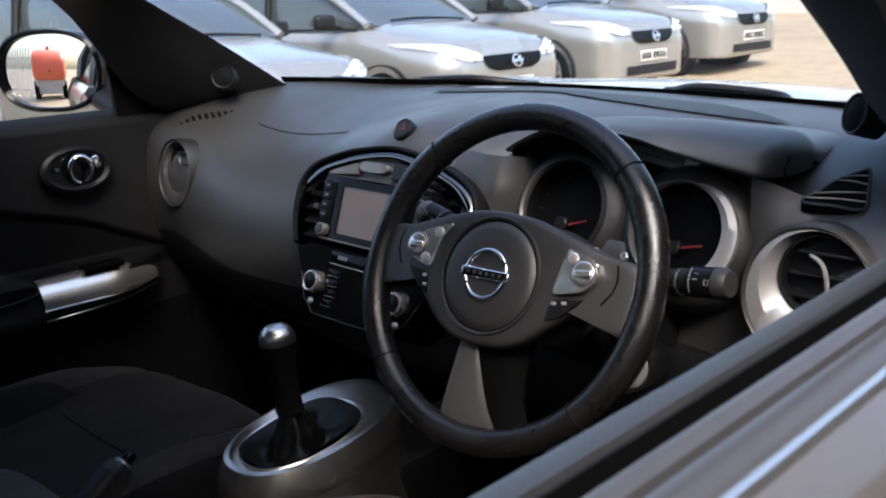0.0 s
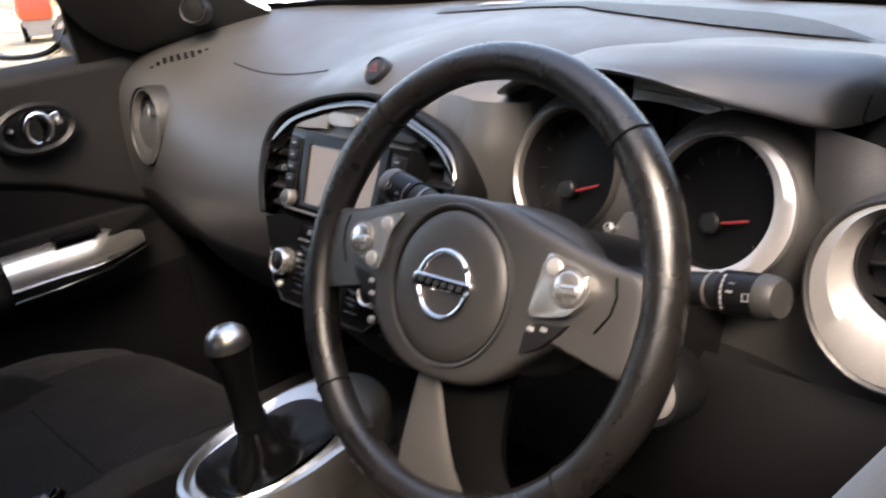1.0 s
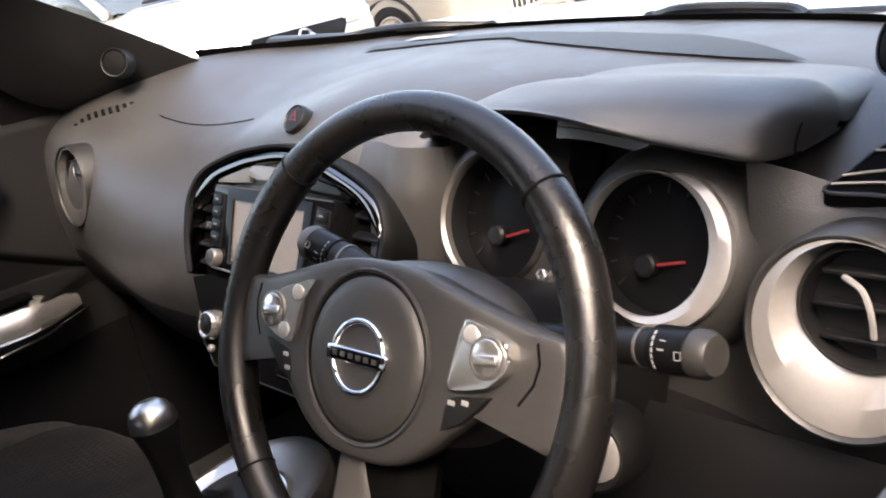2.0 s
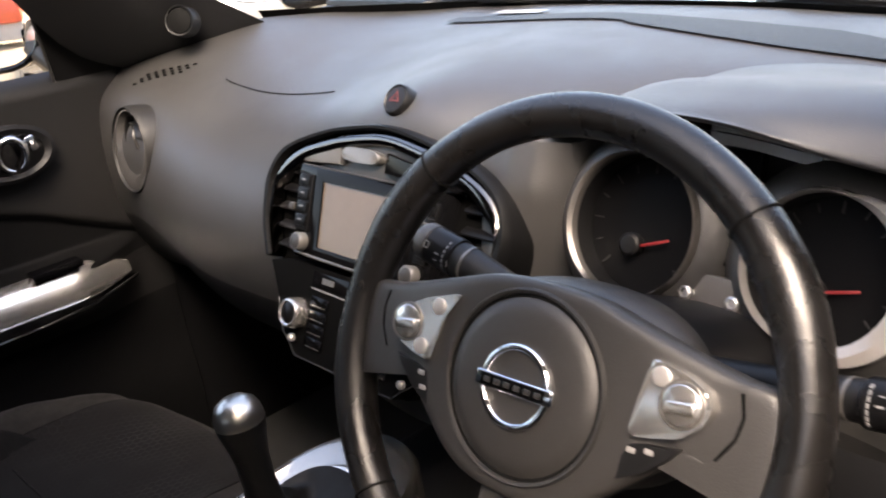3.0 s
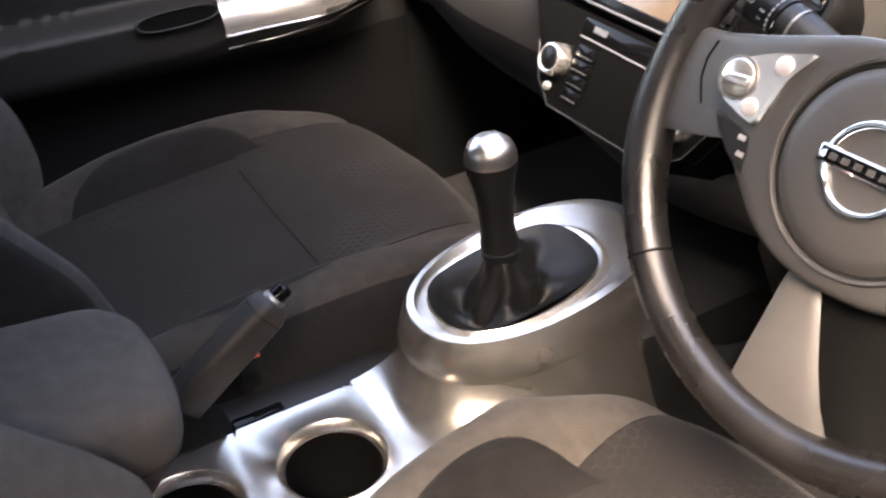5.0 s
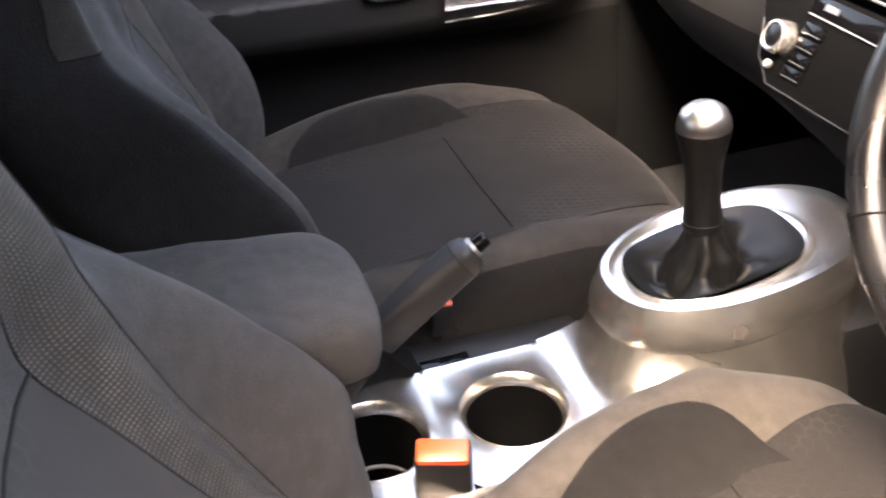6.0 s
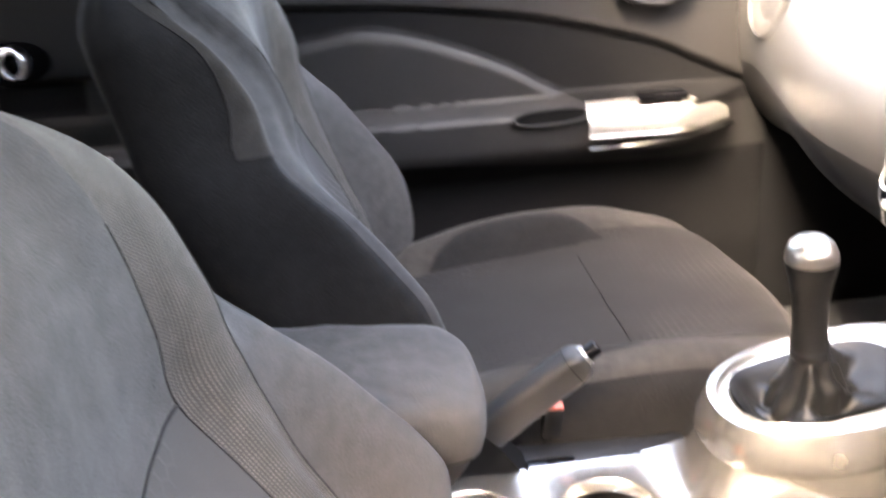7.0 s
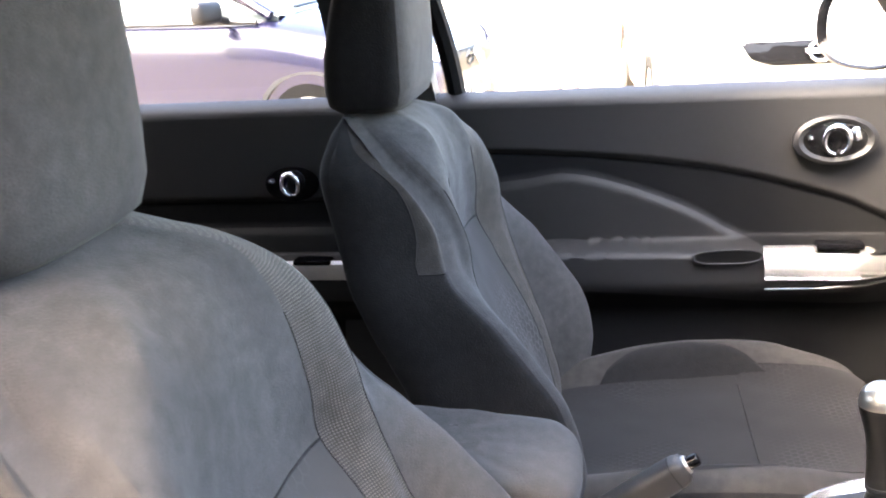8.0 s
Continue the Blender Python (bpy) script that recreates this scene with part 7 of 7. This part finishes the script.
        part("mirror_arm", tube([(0.76, s * 0.83, 0.97), (0.74, s * 0.92, 1.0)], 0.025, 8), M["black"], mir)
        for x in (1.28, -1.28):
            wm = basis((x, s * 0.80, 0.30), (1, 0, 0), (0, s, 0))
            part("wheel_arch", lathe([(0.37, -0.2), (0.375, 0.060), (0.345, 0.066), (0.335, 0.02)], wm, 40), M["black"], c)
            t = part("wheel", lathe([(0.20, -0.10), (0.285, -0.09), (0.30, -0.05), (0.30, 0.035), (0.285, 0.062), (0.215, 0.066), (0.205, 0.04)], wm, 40), M["rubber"], c, "black tyre")
            rim = part("rim", lathe([(0.206, 0.02), (0.205, 0.058), (0.192, 0.060), (0.180, 0.03), (0.175, -0.02), (0.0, -0.02)], wm, 36), M["dull"], t, "alloy rim")
            bm = bmesh.new()
            for i in range(5):
                box((0.165, 0.045, 0.03), wm @ Matrix.Rotation(2 * math.pi * i / 5, 4, 'Z') @ Matrix.Translation((0.10, 0, 0.035)), 0.008, bm)
            part("spokes", bm, M["silver"], t)
    rows = []
    for z in np.linspace(0.565, 0.70, 8):
        k = lerp(z, [0.565, 0.60, 0.70], [0.24, 0.36, 0.43])
        rows.append([Vector((nose(y, z) + 0.014, y, z)) for y in np.linspace(-k, k, 21)])
    part("grille", sheet(rows), M["gloss"], c, "black grille")
    m = basis((nose(0, 0.64) + 0.03, 0, 0.635), (0, 1, 0), (0.94, 0, 0.34))
    part("badge", tube([m @ Vector((0.055 * math.cos(a), 0.055 * math.sin(a), 0.012)) for a in np.linspace(0, 2 * math.pi, 28, endpoint=False)], 0.008, 8, closed=True), M["chrome"], c, "chrome ring badge")
    part("badge_bar", box((0.15, 0.026, 0.012), m @ Matrix.Translation((0, 0, 0.014)), 0.003), M["chrome"], c)
    rows = [[Vector((nose(y, z) + 0.010, y, z)) for y in np.linspace(-0.5, 0.5, 19)] for z in (0.25, 0.28, 0.32, 0.345)]
    part("lower_intake", sheet(rows), M["black"], c, "black lower intake")
    pl = part("number_plate", box((0.012, 0.52, 0.11), Matrix.Translation((2.075, 0, 0.44)), 0.004), M["plate"], c, "white plate with dark bars")
    for i in range(7):
        part("plate_bar", box((0.003, 0.045, 0.07), Matrix.Translation((2.083, 0.2 - i * 0.064 - (0.03 if i > 3 else 0), 0.44)), 0), M["black"], pl)
    part("nose_wiper", tube(spline([(1.06, 0.5, 1.0), (1.02, 0.0, 1.03), (1.03, -0.45, 1.02)], 10), 0.012, 6), M["black"], c)
    return c


M["tint"] = mat("tinted_glass", (0.05, 0.06, 0.06), 0.06, var=0.1, coat=0.4)
M["lamp"] = mat("lamp_glass", (0.75, 0.76, 0.78), 0.08, 0.5, var=0.2, scale=9)
M["plate"] = mat("plate_white", (0.62, 0.60, 0.55), 0.4, var=0.05)
M["bluepaint"] = mat("blue_paint", (0.0075, 0.0075, 0.021), 0.25, 0.2, var=0.05, coat=0.25)
M["orangepaint"] = mat("orange_paint", (0.62, 0.10, 0.035), 0.35, var=0.1, scale=2)
M["fence"] = mat("galvanised_steel", (0.42, 0.43, 0.44), 0.5, 0.6, var=0.15)
M["leaf"] = mat("leaf_green", (0.14, 0.20, 0.03), 0.6, var=0.35, scale=5)
M["terracotta"] = mat("terracotta", (0.30, 0.14, 0.08), 0.8, var=0.2, scale=6)
M["bark"] = mat("brown_wood", (0.09, 0.05, 0.03), 0.8, var=0.25, scale=8)
M["concrete"] = mat("concrete", (0.42, 0.40, 0.37), 0.9, var=0.15, scale=1.5)

NOSES = ((-4.75, 0.87, 3.0), (-4.35, 3.45, 4.0), (-4.50, 5.90, 2.0), (-4.62, 8.35, 1.0), (-4.70, 10.8, 0.0))
first = build_car("parked_car", "silver hatchback parked in a row", M["paint2"], "row of parked cars")
for i, (x, y, turn) in enumerate(NOSES):
    m = pose(x, y, ground_height(y), 0, -1.0, turn) @ Matrix.Translation((-2.06, 0, 0))
    if i == 0:
        first.matrix_world = m
    else:
        copy_thing(first, m)
blue = build_car("blue_car", "dark blue hatchback parked alongside", M["bluepaint"], "")
blue.matrix_world = pose(-5.69, -3.19, 0, 0, 0, 80)


def build_fence(x0, y0, x1, y1, n):
    """Steel palisade fence; each pale has a split, splayed head."""
    f = thing("palisade_fence", "grey galvanised steel palisade fence", "fence", "", (x0, y0, 0))
    d = Vector((x1 - x0, y1 - y0, 0))
    ang = math.atan2(d.y, d.x)
    pale = None
    for i in range(n):
        at = d * (i / (n - 1))
        if pale is None:
            bm = plate([(-0.035, 0.1), (0.035, 0.1), (0.035, 1.75), (0.022, 1.86), (0.006, 1.78), (0.0, 1.80), (-0.006, 1.78), (-0.022, 1.86), (-0.035, 1.75)], 0.012, Matrix.Rotation(radians(90), 4, 'X'))
            pale = part("pale", bm, M["fence"], f)
            ob = pale
        else:
            ob = new("pale", pale.data)
            ob.parent = f
        ob.matrix_local = Matrix.Translation(at) @ Matrix.Rotation(ang, 4, 'Z')
    for z in (0.45, 1.45):
        part("rail", box((d.length, 0.05, 0.05), Matrix.Translation(d / 2 + Vector((0, 0, z))) @ Matrix.Rotation(ang, 4, 'Z') @ Matrix.Translation((0, 0.04, 0)), 0.005), M["fence"], f)


def build_skip():
    """Orange plant machine that shows in the door mirror."""
    s = thing("site_dumper", "orange-red site machine with a sloped hood and pale skirt", "dumper", "", (-1.2, -10.5, 0))
    rows = []
    for y, w, z0, z1 in ((-0.9, 0.70, 0.75, 1.35), (-0.6, 0.78, 0.7, 1.75), (0.2, 0.80, 0.7, 1.85), (0.8, 0.76, 0.7, 1.6), (1.0, 0.66, 0.75, 1.25)):
        rows.append([Vector((x, y, (z0 + z1) / 2 + z)) for x, z in oval(w, (z1 - z0) / 2, 32, p=5)])
    part("hood", sheet(rows, True, True), M["orangepaint"], s)
    part("skirt", box((1.3, 1.7, 0.55), Matrix.Translation((0, 0, 0.48)), 0.05), M["concrete"], s)
    part("beacon", lathe([(0.08, 1.84), (0.08, 1.95), (0.05, 2.0), (0, 2.0)], Matrix(), 16), M["orange"], s)
    for x in (-0.62, 0.62):
        for y in (-0.55, 0.55):
            part("wheel", lathe([(0.1, -0.12), (0.33, -0.11), (0.35, 0.0), (0.33, 0.11), (0.1, 0.12)], basis((x, y, 0.35), (0, 1, 0), (1, 0, 0)), 24), M["rubber"], s)


def build_planter(at):
    p = thing("planter", "leafy yellow-green shrub in a low pot", "plant", "", at)
    part("tub", lathe([(0.20, 0.0), (0.27, 0.45), (0.28, 0.5), (0.25, 0.5), (0.24, 0.44), (0, 0.44)], Matrix(), 24), M["terracotta"], p)
    part("stem", tube([(0, 0, 0.4), (0.02, 0.01, 0.8), (0, 0, 1.1)], [0.03, 0.02, 0.012], 8), M["terracotta"], p)
    rnd = random.Random(4)
    bm = bmesh.new()
    for i in range(420):
        a, b, r = rnd.uniform(0, 6.28), rnd.uniform(-0.6, 1.4), rnd.uniform(0.1, 0.42)
        c = Vector((math.cos(a) * r, math.sin(a) * r, 1.0 + b * 0.5 + rnd.uniform(-0.1, 0.1)))
        m = Matrix.Translation(c) @ Euler((rnd.uniform(0, 6.28), rnd.uniform(0, 6.28), rnd.uniform(0, 6.28))).to_matrix().to_4x4()
        vs = [bm.verts.new(m @ Vector(q)) for q in ((-0.07, 0, 0), (0, 0.022, 0.008), (0.07, 0, 0), (0, -0.022, 0.008))]
        bm.faces.new(vs)
    part("foliage", bm, M["leaf"], p, "yellow-green narrow leaves")


def build_bollard(at, h, r):
    b = thing("bollard", "short dark brown kerbside post", "bollard", "bollards", at)
    part("post", lathe([(r, 0), (r, h * 0.9), (r * 0.8, h), (0, h + 0.01)], Matrix(), 18), M["bark"], b)
    part("foot", lathe([(r * 1.6, 0), (r * 1.6, 0.015), (r, 0.02)], Matrix(), 18), M["bark"], b)


build_fence(-6.0, -11.5, -1.9, -8.6, 34)
build_skip()
build_planter((-11.6, -0.32, 0))
build_bollard((-8.0, 0.066, 0), 0.50, 0.075)
build_bollard((-8.0, -0.76, 0), 0.36, 0.03)
build_bollard((-8.0, -0.60, 0), 0.42, 0.03)
w = setting(part("backdrop", box((60, 0.3, 3.2), Matrix.Translation((-26, 22, 1.6)) @ Matrix.Rotation(radians(20), 4, 'Z'), 0.02), M["concrete"]), "long pale grey shed wall behind the car park", "wall")
